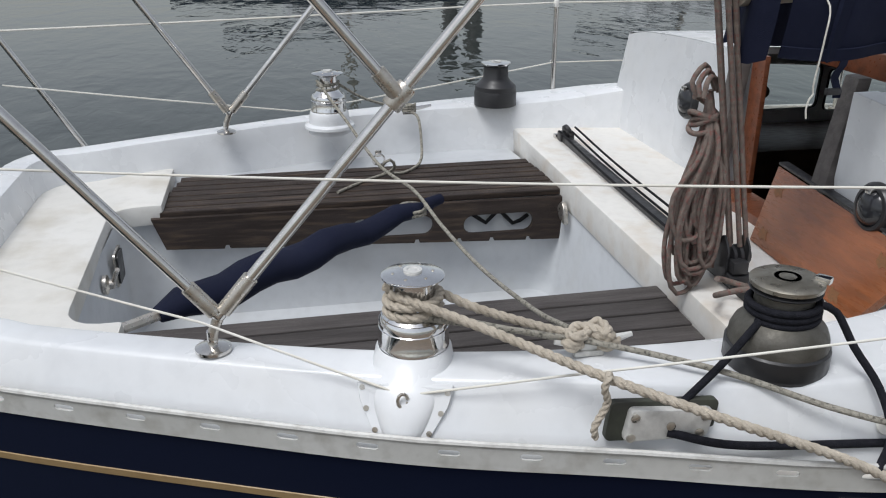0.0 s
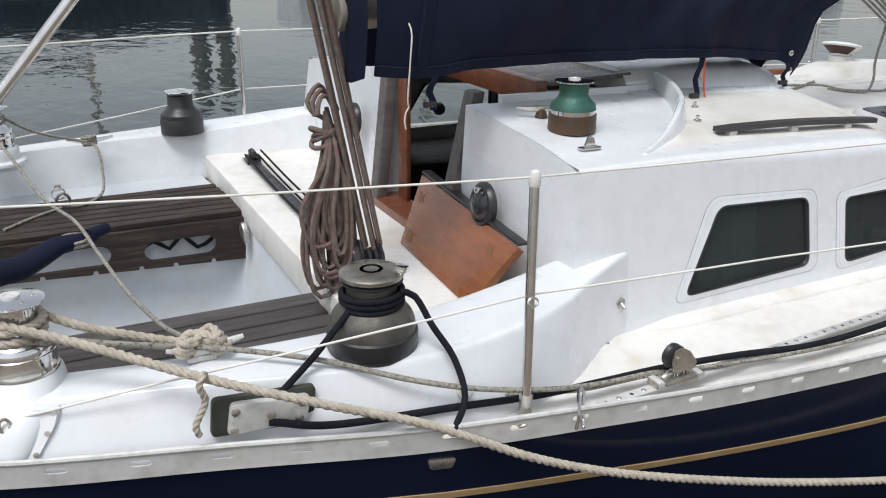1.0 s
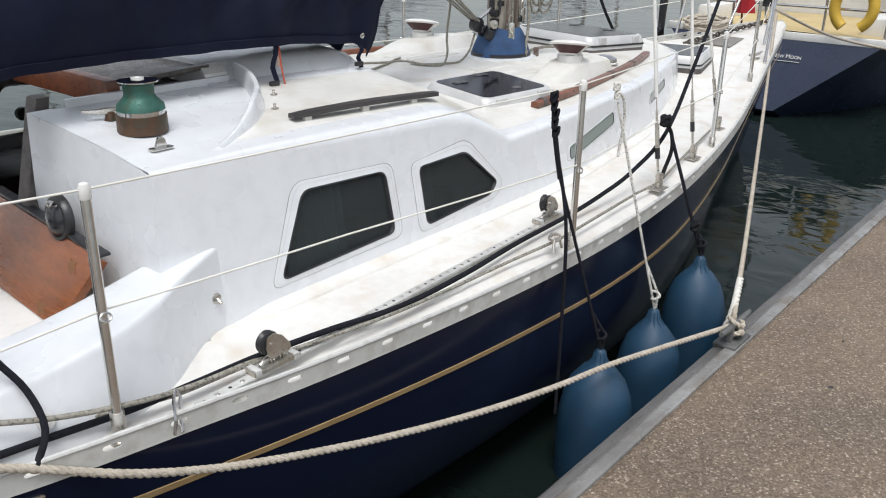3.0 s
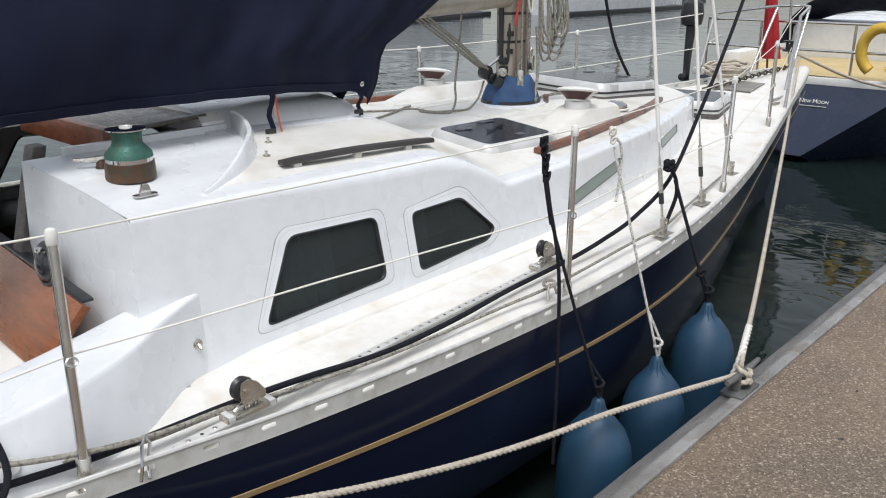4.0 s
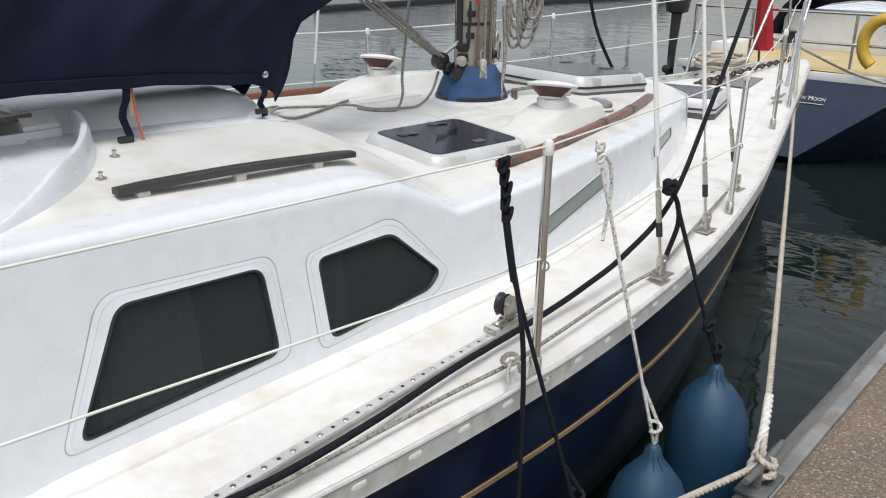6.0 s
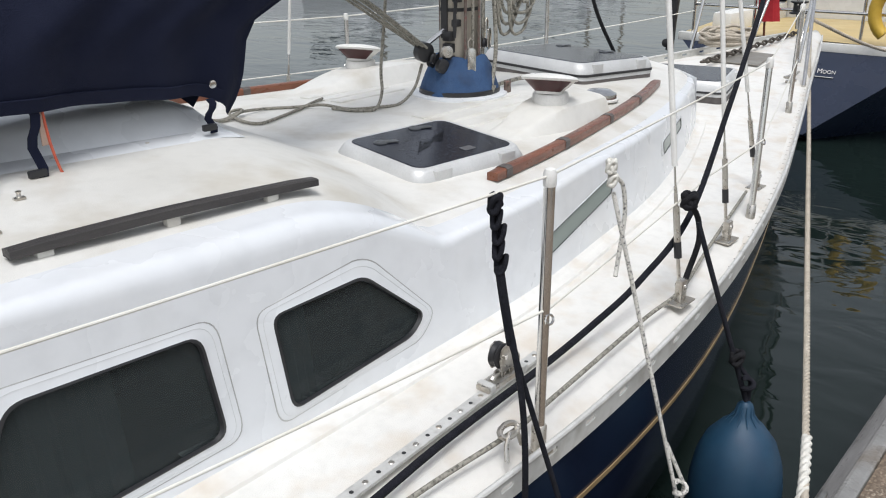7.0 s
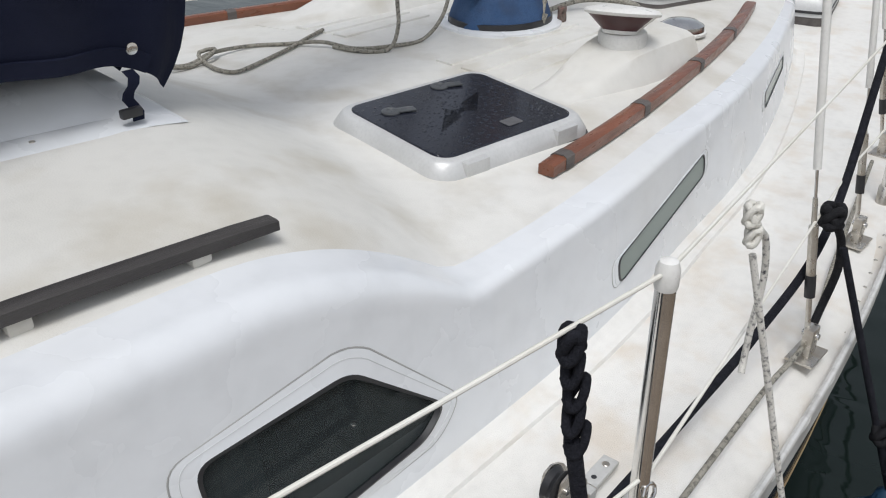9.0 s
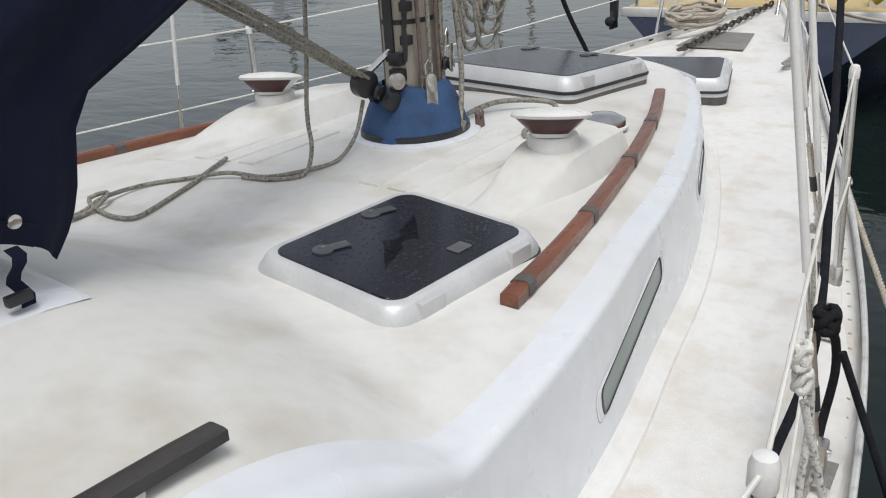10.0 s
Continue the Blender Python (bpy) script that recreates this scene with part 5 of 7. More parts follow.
sn2 = thing("padlock_shackle", (3.03, -1.70, 0.955), "stainless shackle on the stanchion foot", "shackle")
part("bow", sweep([(2.955, -1.735, 0.953), (2.965, -1.725, 0.985), (2.99, -1.715, 1.002), (3.02, -1.715, 0.99), (3.03, -1.72, 0.955)], 0.0055), STEEL_OLD, sn2)
part("thimble", sweep([(3.0 + 0.030 * math.cos(a), -1.705 + 0.012 * math.sin(a), 1.0 + 0.008 * math.sin(a)) for a in [0.524 * k for k in range(13)]], 0.007, 8), STEEL_OLD, sn2)
sf = thing("deck_fitting", (1.757, -1.33, 1.05), "small steel skin fitting in the cabin side", "skin fitting")
part("flange", lathe([(0.016, 0), (0.015, 0.004), (0.008, 0.006), (0, 0.006)], (1.757, side_y(1.757, 1.062, -1) - 0.012, 1.062), (0, -1, 0.1), 16), STEEL_OLD, sf)
part("spout", sweep([(1.757, side_y(1.757, 1.062, -1) - 0.012, 1.062), (1.759, side_y(1.757, 1.062, -1) - 0.03, 1.05)], 0.006), STEEL_OLD, sf)
fl = thing("deck_filler", (1.13, -1.52, 1.045), "round white filler cap in the coaming face", "filler cap")
part("ring", lathe([(0.022, 0), (0.021, 0.004), (0.012, 0.005), (0, 0.003)], (1.13, -1.524, 1.03), (0, -1, 0.45), 20), PVC_WHITE, fl)


# ---- shrouds ----
def shroud(foot, head, label):
    f, h = Vector(foot), Vector(head)
    d = (h - f).normalized()
    s = thing("shroud", f, label, "shroud", "shrouds")
    part("deck_plate", box(f + Vector((-0.045, -0.03, 0)), f + Vector((0.045, 0.03, 0.006)), 0.002), STEEL_OLD, s)
    part("toggle", box(f + Vector((-0.02, -0.012, 0.004)), f + Vector((0.02, 0.012, 0.075)), 0.006), STEEL_OLD, s, "steel toggle with clevis pin")
    part("pin", lathe([(0.007, -0.018), (0.007, 0.018)], f + Vector((0, 0, 0.055)), (0, 1, 0), 10), STEEL, s)
    p = lambda q: f + d * q
    part("screw", sweep([p(0.06), p(0.15), p(0.151), p(0.30), p(0.301), p(0.36)], [0.006, 0.006, 0.010, 0.010, 0.006, 0.005], 12), STEEL_OLD, s, "steel rigging screw taped black")
    part("tape", sweep([p(0.14), p(0.19)], 0.0115, 12), BLACK, s)
    part("wire", sweep([p(0.34), p((h - f).length)], 0.0035, 8), STEEL, s)
    part("sleeve", sweep([p(0.42), p((h - f).length - 0.02)], 0.0085, 12), PVC_WHITE, s, "white plastic sleeve")


shroud((3.955, -1.655, 0.958), (4.12, -1.10, 4.4), "cap shroud with white plastic sleeve and rigging screw")
shroud((4.56, -1.545, 0.958), (4.72, -1.02, 4.4), "lower shroud with white plastic sleeve and rigging screw")
shroud((5.245, -1.385, 0.965), (4.92, -0.80, 4.4), "forward shroud with white plastic sleeve and rigging screw")
shroud((3.90, 1.33, 0.955), (4.10, 0.82, 4.4), "cap shroud with white plastic sleeve and rigging screw")
shroud((4.75, 1.13, 0.955), (4.80, 0.72, 4.4), "lower shroud with white plastic sleeve and rigging screw")

# ---- coachroof gear ----
def handrail(points, feet, label, material, h, w, strap=False):
    """A wooden grab rail on feet along the cabin top."""
    pts = [Vector(p) for p in points]
    base = pts[0]
    g = thing("grab_rail", (base.x, base.y, roof_z(base.x, base.y)), label, "grab rail", "grab rails")
    rows = []
    line = spline(pts, 0.06)
    for i, p in enumerate(line):
        d = (line[min(i + 1, len(line) - 1)] - line[max(i - 1, 0)]).normalized()
        s = Vector((-d.y, d.x, 0)).normalized() * w
        e = 0.7 if i in (0, len(line) - 1) else 1.0
        z = p.z
        rows.append([p - s + Vector((0, 0, -h)), p - s + Vector((0, 0, h * 0.7 * e)), p - s * 0.6 + Vector((0, 0, h * e)), p + s * 0.6 + Vector((0, 0, h * e)), p + s + Vector((0, 0, h * 0.7 * e)), p + s + Vector((0, 0, -h))])
    part("bar", grid(rows, True, True), material, g)
    n = len(line) - 1
    for u in feet:
        p = line[int(u * n)]
        z = roof_z(p.x, p.y)
        part("foot", box((p.x - 0.017, p.y - w * 0.6, z - 0.01), (p.x + 0.017, p.y + w * 0.6, p.z - h * 0.6), 0.006), ROOF_CREAM if not strap else material, g)
    if strap:
        for u in strap:
            i = max(1, int(u * n))
            p, d = line[i], (line[min(i + 1, n)] - line[i - 1]).normalized()
            s = Vector((-d.y, d.x, 0)).normalized() * (w + 0.002)
            q = [[p + d * o - s + Vector((0, 0, -h)), p + d * o - s + Vector((0, 0, h * 0.72)), p + d * o - s * 0.6 + Vector((0, 0, h + 0.002)), p + d * o + s * 0.6 + Vector((0, 0, h + 0.002)), p + d * o + s + Vector((0, 0, h * 0.72)), p + d * o + s + Vector((0, 0, -h))] for o in (-0.018, 0.018)]
            part("weathered_band", grid(q, True, True), TEAK_GREY, g, "dark weathered band")


handrail([(2.265, -1.098, 1.493), (2.6, -1.11, 1.489), (2.99, -1.118, 1.468)], (0.12, 0.5, 0.86), "dark grey weathered grab rail on small cream feet", surface("black_weathered_wood", (0.035, 0.032, 0.032), (0.055, 0.05, 0.048), 4, 0.55, bump=0.35, bump_scale=60, stretch=(1, 9, 9)), 0.010, 0.017)
handrail([(2.20, 0.92, 1.505), (2.6, 0.90, 1.50), (2.95, 0.87, 1.488)], (0.12, 0.5, 0.86), "dark grey weathered grab rail on small cream feet", TEAK_DARK, 0.010, 0.017)
for pts in ([(3.755, -1.082), (4.05, -1.052), (4.4, -1.0), (4.83, -0.918), (5.25, -0.812), (5.62, -0.695)], [(3.7, 0.79), (4.1, 0.71), (4.6, 0.57), (5.1, 0.41), (5.5, 0.25)]):
    handrail([(x, y, roof_z(x, y) + 0.018) for x, y in pts], (), "curved varnished mahogany grab rail with dark bands", TEAK_RED, 0.016, 0.020, (0.05, 0.27, 0.5, 0.73))

DROPLETS = bpy.data.materials.new("wet_smoked_acrylic")
DROPLETS.use_nodes = True
_n, _l = DROPLETS.node_tree.nodes, DROPLETS.node_tree.links
_b = _n["Principled BSDF"]
_b.inputs["Base Color"].default_value = (0.016, 0.018, 0.027, 1)
_b.inputs["Roughness"].default_value = 0.2
_v, _m, _bp, _co = _n.new("ShaderNodeTexVoronoi"), _n.new("ShaderNodeMapRange"), _n.new("ShaderNodeBump"), _n.new("ShaderNodeTexCoord")
_v.inputs["Scale"].default_value = 75
_m.inputs[1].default_value, _m.inputs[2].default_value, _m.inputs[3].default_value, _m.inputs[4].default_value = 0.0, 0.34, 1.0, 0.0
_bp.inputs["Strength"].default_value, _bp.inputs["Distance"].default_value = 0.7, 0.003
_l.new(_co.outputs["Object"], _v.inputs["Vector"])
_l.new(_v.outputs["Distance"], _m.inputs[0])
_l.new(_m.outputs[0], _bp.inputs["Height"])
_l.new(_bp.outputs["Normal"], _b.inputs["Normal"])
FRAME_GREY = surface("grey_anodised_frame", (0.62, 0.62, 0.61), (0.55, 0.55, 0.54), 10, 0.45, 0.2)

HANDLE_GREY = surface("dark_grey_handle", (0.075, 0.08, 0.085), (0.055, 0.058, 0.062), 20, 0.4)


def deck_hatch(corners, h, label, handles=(), plinth=None):
    """A framed hatch on four corners of the roof, in order round."""
    c = [Vector(p) for p in corners]
    mid = sum(c, Vector()) / 4
    ux, uy = (c[1] - c[0]).normalized(), None
    nrm = (c[1] - c[0]).cross(c[3] - c[0]).normalized()
    nrm = nrm if nrm.z > 0 else -nrm
    uy = nrm.cross(ux)
    w, d = ((c[1] - c[0]).length + (c[2] - c[3]).length) / 2, ((c[3] - c[0]).length + (c[2] - c[1]).length) / 2
    g = thing("deck_hatch", mid, label, "hatch", "deck hatches")
    place = lambda x, y, z: mid + ux * x + uy * y + nrm * z
    ringp = lambda k, z: [place(x, y, z) for x, y in rounded(w - 2 * k, d - 2 * k, max(0.02, 0.055 - k * 0.5), 6)]
    if plinth:
        part("plinth", grid([ringp(-0.012, -0.04), ringp(-0.012, plinth - 0.004), ringp(-0.004, plinth)], True, True), TEAK_GREY, g, "weathered wooden plinth")
    z0 = plinth or 0.0
    part("frame", grid([ringp(-0.014, z0 - 0.03), ringp(-0.012, z0 + h * 0.2), ringp(0.004, z0 + h * 0.85), ringp(0.012, z0 + h), ringp(0.028, z0 + h)], True), FRAME_GREY, g, "grey metal frame")
    part("seal", grid([ringp(-0.017, z0 - 0.012), ringp(-0.017, z0 - 0.002), ringp(-0.010, z0 + 0.001)], True), BLACK, g)
    part("lens", grid([ringp(0.026, z0 + h - 0.006), ringp(0.026, z0 + h + 0.001), ringp(0.030, z0 + h + 0.0025), ringp(w * 0.24, z0 + h + 0.003), ringp(w * 0.45, z0 + h + 0.003)], True, True), DROPLETS, g, "smoked acrylic beaded with rain", smooth=False)
    for x, y in handles:
        part("handle", joined(lathe([(0.024, 0), (0.024, 0.003), (0.020, 0.005), (0.012, 0.005), (0.010, 0.003), (0, 0.003)], place(x * w, y * d, z0 + h + 0.003), nrm, 22), turned(box((0.0, -0.016, 0), (0.062, 0.016, 0.004), 0.0015), Matrix.Translation(place(x * w, y * d, z0 + h + 0.003)) @ pose(0, 0, 0, 0, 0, -25))), HANDLE_GREY, g, "dark grey hatch handle")
    for x in (-0.3, 0.3):
        part("hinge", turned(box((-0.035, -0.004, 0), (0.035, 0.02, h * 0.9), 0.003), Matrix.Translation(place(x * w, -d / 2 - 0.010, z0)) @ Matrix((ux, uy, nrm)).transposed().to_4x4()), FRAME_GREY, g)
    return g, place, w, d


g, pl, w, d = deck_hatch([(3.562, -0.952, 1.286), (4.035, -1.005, 1.290), (4.09, -0.59, 1.318), (3.585, -0.532, 1.316)], 0.044, "square smoked deck hatch wet with raindrops on the coachroof", ((-0.30, 0.22), (0.12, 0.36)))
part("maker_plate", slab([pl(0.10 * w + a, -0.30 * d + b, 0.0475) for a, b in rounded(0.05, 0.035, 0.004, 2)], (0, 0, 1), 0.0015), surface("dull_grey_plate", (0.14, 0.14, 0.145), (0.10, 0.10, 0.105), 20, 0.5), g, "small grey plate")
deck_hatch([(5.22, -0.50, 1.325), (5.80, -0.58, 1.30), (5.88, 0.12, 1.31), (5.30, 0.13, 1.335)], 0.05, "large smoked forward hatch raised on a dark plinth", ((0.30, -0.15), (0.3, 0.3)), 0.035)
deck_hatch([(6.38, -0.70, 1.045), (6.90, -0.57, 1.055), (6.97, -0.06, 1.055), (6.45, -0.10, 1.05)], 0.055, "grey foredeck locker hatch on a dark wooden plinth", (), 0.065)


# vent boxes moulded into the roof, with cowl vents
def vent_box(x0, x1, y, w, label, outward):
    rows = []
    for k in range(13):
        x = x0 + (x1 - x0) * k / 12
        u = smooth_step(0.0, 0.6, k / 12)
        hgt, ww = 0.002 + 0.085 * u, w * (0.55 + 0.45 * u)
        row = []
        for o, q in ((-1.35, -0.03), (-1.15, 0.1), (-1.0, 0.55), (-0.85, 0.9), (-0.6, 1.0), (0.6, 1.0), (0.85, 0.9), (1.0, 0.55), (1.15, 0.1), (1.35, -0.03)):
            yy = y + o * ww
            row.append((x, yy, roof_z(x, yy) + (q * hgt if q > 0 else q)))
        rows.append(row)
    part("vent_box", grid(rows, False, True), ROOF_CREAM, cabin_trunk)
    vx, vz = x0 + (x1 - x0) * 0.58, roof_z(x0 + (x1 - x0) * 0.58, y) + 0.085
    c = thing("cowl_vent", (vx, y, vz), label, "ventilator", "cowl ventilators")
    part("deck_ring", lathe([(0.071, -0.012), (0.071, 0.026), (0.067, 0.032), (0.050, 0.034), (0.048, 0.056), (0, 0.056)], (vx, y, vz), sides=40), PVC_WHITE, c, "ribbed white deck ring")
    # a shell with a flat lip; its mouth looks aft
    cx_, top_z = vx - 0.012, vz + 0.056
    sec = lambda q0, q1, r0, r1, z0, z1, n: [[(cx_ + rr * math.cos(a), y + rr * math.sin(a), top_z + zz) for a in [radians(q0 + (q1 - q0) * k / n) for k in range(n + 1)]] for rr, zz in ((r0, z0), (r1, z1))]
    scoop = Matrix.Translation((cx_, y, top_z)) @ pose(0, 0, 0, 0, 0, 20) @ pose(0, 0, 0, 0, 11, 0) @ Matrix.Translation((-cx_, -y, -top_z))
    part("cowl", turned(joined(lathe([(0.098, 0.022), (0.109, 0.024), (0.113, 0.031), (0.106, 0.039), (0.075, 0.046), (0.03, 0.050), (0, 0.051)], (cx_, y, top_z), sides=44),
                        grid(sec(-112, 112, 0.052, 0.110, -0.021, 0.032, 26)), lathe([(0.052, -0.030), (0.054, -0.016), (0.048, -0.014)], (cx_, y, top_z), sides=32)), scoop), PVC_WHITE, c, "white shell-shaped cowl")
    part("mouth", turned(grid(sec(110, 250, 0.053, 0.108, -0.020, 0.030, 30)), scoop), surface("oxblood_plastic_%d" % outward, (0.055, 0.006, 0.008), (0.035, 0.005, 0.006), 12, 0.4), c, "dark red cowl mouth")


vent_box(4.12, 4.78, -0.80, 0.105, "white and oxblood cowl vent on a moulded vent box", 1)
vent_box(4.10, 4.98, 0.37, 0.16, "white and oxblood cowl vent on a moulded vent box", 2)
mush = thing("dome_vent", (5.02, -0.72, roof_z(5.02, -0.72)), "low stainless dome ventilator on the coachroof", "ventilator")
zv = roof_z(5.02, -0.72)
part("rim", lathe([(0.085, 0), (0.085, 0.008), (0.075, 0.012), (0, 0.012)], (5.02, -0.72, zv)), PVC_WHITE, mush)
part("dome", lathe([(0.078, 0.012), (0.076, 0.03), (0.05, 0.045), (0.02, 0.05), (0, 0.05)], (5.02, -0.72, zv)), STEEL, mush)
for k, y in enumerate((-0.62, -0.52, -0.42, 0.05, 0.15, 0.25)):
    xs_ = [4.14 + 0.05 * q for q in range(14 if y < 0 else 9)]
    part("roof_rib", grid([[(x, y + o, roof_z(x, y + o) + z) for o, z in ((-0.036, -0.003), (-0.031, 0.006), (0.031, 0.006), (0.036, -0.003))] for x in xs_], False, True), ROOF_CREAM, cabin_trunk)

# sea hood, sliding hatch and breakwater
hood = thing("sea_hood", (2.7, -0.1, 1.5), "white raised sea hood screwed to the cabin top", "sea hood")
rows = []
for x, zt, wl_ in ((2.30, 0.085, 0.50), (2.7, 0.085, 0.50), (2.97, 0.085, 0.50), (3.06, 0.060, 0.495), (3.14, 0.006, 0.485)):
    rows.append([(x, cy(x) + o * wl_, roof_z(x, cy(x) + o * wl_) + q * zt + (0.004 if q < 0.1 else 0)) for o, q in ((-1.12, -0.05), (-1.10, 0.02), (-1.0, 0.06), (-0.93, 0.75), (-0.85, 0.96), (-0.5, 1.0), (0.5, 1.0), (0.85, 0.96), (0.93, 0.75), (1.0, 0.06), (1.10, 0.02), (1.12, -0.05))])
part("shell", grid(rows, False, True), GELCOAT, hood)
for x in (2.35, 2.6, 2.85, 3.05):
    part("screw", lathe([(0.006, 0), (0.005, 0.002), (0, 0.002)], (x, cy(x) - 0.525, roof_z(x, cy(x) - 0.525) + 0.007), sides=10), STEEL_OLD, hood)
slide = thing("companionway_hatch", (2.0, WAY_MID, 1.52), "weathered smoked sliding hatch with varnished teak front, open", "sliding hatch")
part("panel", slab([(1.98, WAY_MID - 0.36, 1.555), (2.34, WAY_MID - 0.38, 1.575), (2.34, WAY_MID + 0.38, 1.575), (1.98, WAY_MID + 0.36, 1.555)], (0, 0, 1), 0.018, bevel=0.004), surface("scuffed_smoked_panel", (0.12, 0.105, 0.09), (0.07, 0.06, 0.05), 7, 0.3, stain=(0.25, 0.22, 0.18), stain_scale=12, stain_amount=0.5), slide, "scuffed brown smoked panel")
part("front_beam", box((1.93, WAY_MID - 0.36, 1.49), (1.98, WAY_MID + 0.36, 1.58), 0.006), TEAK_RED, slide, "varnished teak front beam")
part("end_frame", grid([[(x, WAY_MID + o * 0.41, 1.475 + q) for o, q in ((-1, 0.0), (-0.98, 0.085), (-0.9, 0.115), (0, 0.135), (0.9, 0.115), (0.98, 0.085), (1, 0.0))] for x in (2.30, 2.40)]), PVC_WHITE, slide, "white end frame")
for s in (-1, 1):
    y = WAY_MID + s * (WAY_HALF + 0.012)
    part("runner", slab([(1.76, y - 0.014, roof_z(1.8, y) - 0.03), (2.40, y - 0.014, roof_z(1.8, y) - 0.03), (2.40, y + 0.014, roof_z(1.8, y) - 0.03), (1.76, y + 0.014, roof_z(1.8, y) - 0.03)], (0, 0, 1), 0.055, bevel=0.003), GELCOAT, slide, "white hatch runner")
brk = []
for k in range(37):
    a = k / 36
    y = -0.52 - 0.66 * a
    x = bow_line(y)
    hgt = 0.062 * (1 - smooth_step(0.70, 1.0, a)) + 0.003
    z = roof_z(x, y)
    slope = (bow_line(y + 0.01) - bow_line(y - 0.01)) / 0.02
    nrm2 = Vector((1.0, -slope, 0)).normalized()
    slim = 0.35 + 0.65 * hgt / 0.065
    brk.append([(x + nrm2.x * o * slim, y + nrm2.y * o * slim, z + q * hgt - (0.008 if q == 0 else 0)) for o, q in ((-0.022, 0), (-0.014, 0.85), (-0.008, 1.0), (0.006, 1.0), (0.012, 0.85), (0.018, 0.15), (0.026, 0))])
part("breakwater", grid(brk, False, True), GELCOAT, cabin_trunk, "curved white breakwater moulding")
for x, y in ((2.42, -0.82), (2.30, -0.97)):
    s_ = thing("hood_stud", (x, y, roof_z(x, y)), "small steel fastening stud on the cabin top", "stud", "hood studs")
    part("plate", box((x - 0.012, y - 0.008, roof_z(x, y) + 0.0), (x + 0.012, y + 0.008, roof_z(x, y) + 0.006), 0.002), STEEL_OLD, s_)
    part("knob", lathe([(0.006, 0), (0.004, 0.008), (0.007, 0.014), (0, 0.016)], (x, y, roof_z(x, y) + 0.005), sides=10), STEEL_OLD, s_)
pe = thing("pad_eye", (1.755, -1.115, roof_z(1.755, -1.115)), "stainless folding pad eye on the cabin top", "pad eye")
zp = roof_z(1.755, -1.115)
part("plate", slab([(1.755 + a, -1.115 + b, zp) for a, b in rounded(0.075, 0.03, 0.01, 3)], (0, 0, 1), 0.006, bevel=0.002), STEEL, pe)
part("eye", slab([(1.755 + a, -1.118, zp + 0.004 + b) for a, b in softened([(-0.022, 0), (0.022, 0), (0.012, 0.032), (-0.008, 0.034)], 0.008, 3)], (0, 1, 0), 0.008, bevel=0.002), STEEL, pe)
gc = thing("horn_cleat", (1.79, -0.79, roof_z(1.79, -0.79)), "weathered bronze horn cleat on the cabin top", "cleat")
zc = roof_z(1.79, -0.79)
part("base", lathe([(0.022, 0), (0.016, 0.02), (0.014, 0.028), (0, 0.03)], (1.79, -0.79, zc)), BRONZE, gc)
part("horn", sweep([(1.71, -0.76, zc + 0.034), (1.75, -0.775, zc + 0.029), (1.79, -0.79, zc + 0.03), (1.83, -0.805, zc + 0.029), (1.87, -0.82, zc + 0.034)], [0.005, 0.010, 0.012, 0.010, 0.005]), STEEL_OLD, gc)

# companionway: posts, washboard, dials, joinery
way = thing("companionway", (1.60, WAY_MID, BRIDGE_Z), "varnished and weathered teak frame of the open companionway", "companionway")
for foot, head in (((1.515, -0.600, 1.0), (1.735, -0.430, 1.545)), ((1.555, 0.075, 1.0), (1.625, 0.085, 1.60))):
    f_, h_ = Vector(foot), Vector(head)
    d_ = h_ - f_
    part("weathered_post", slab([f_ + Vector((a, b, 0)) for a, b in ((-0.026, -0.038), (0.026, -0.038), (0.026, 0.038), (-0.026, 0.038))], d_, d_.length, bevel=0.012), TEAK_GREY, way, "grey weathered post, round topped")
part("jamb", box((1.63, -0.055, 0.95), (1.65, 0.03, 1.545), 0.003), TEAK_RED, way, "varnished teak jamb")
part("sill", box((1.53, WAY_MID - WAY_HALF - 0.02, BRIDGE_Z - 0.01), (1.66, WAY_MID + WAY_HALF + 0.02, BRIDGE_Z + 0.035), 0.006), TEAK_RED, way, "varnished teak sill")
board = thing("washboard", (1.45, -0.72, BRIDGE_Z), "varnished mahogany washboard leaning on the cabin bulkhead", "washboard")
bo = [(1.44, -0.42, 1.0), (1.40, -1.03, 1.0), (1.53, -1.10, 1.195), (1.585, -0.30, 1.215)]
bn = (Vector(bo[1]) - Vector(bo[0])).cross(Vector(bo[3]) - Vector(bo[0])).normalized()
part("board", slab(bo, -bn if bn.x < 0 else bn, 0.028, bevel=0.004), TEAK_ORANGE, board)
bu, bv = (Vector(bo[1]) - Vector(bo[0])).normalized(), (Vector(bo[3]) - Vector(bo[0])).normalized()
part("top_rail", slab([Vector(bo[3]) + Vector((0.0, 0, 0.004)), Vector(bo[2]) + Vector((0, 0, 0.004)), Vector(bo[2]) + Vector((0.035, 0, 0.004)), Vector(bo[3]) + Vector((0.035, 0, 0.004))], (0, 0, 1), 0.010, bevel=0.003), BLACK, board, "dark worn top edge")
WORN = surface("worn_varnish_mark", (0.24, 0.095, 0.035), (0.15, 0.075, 0.030), 160, 0.6)
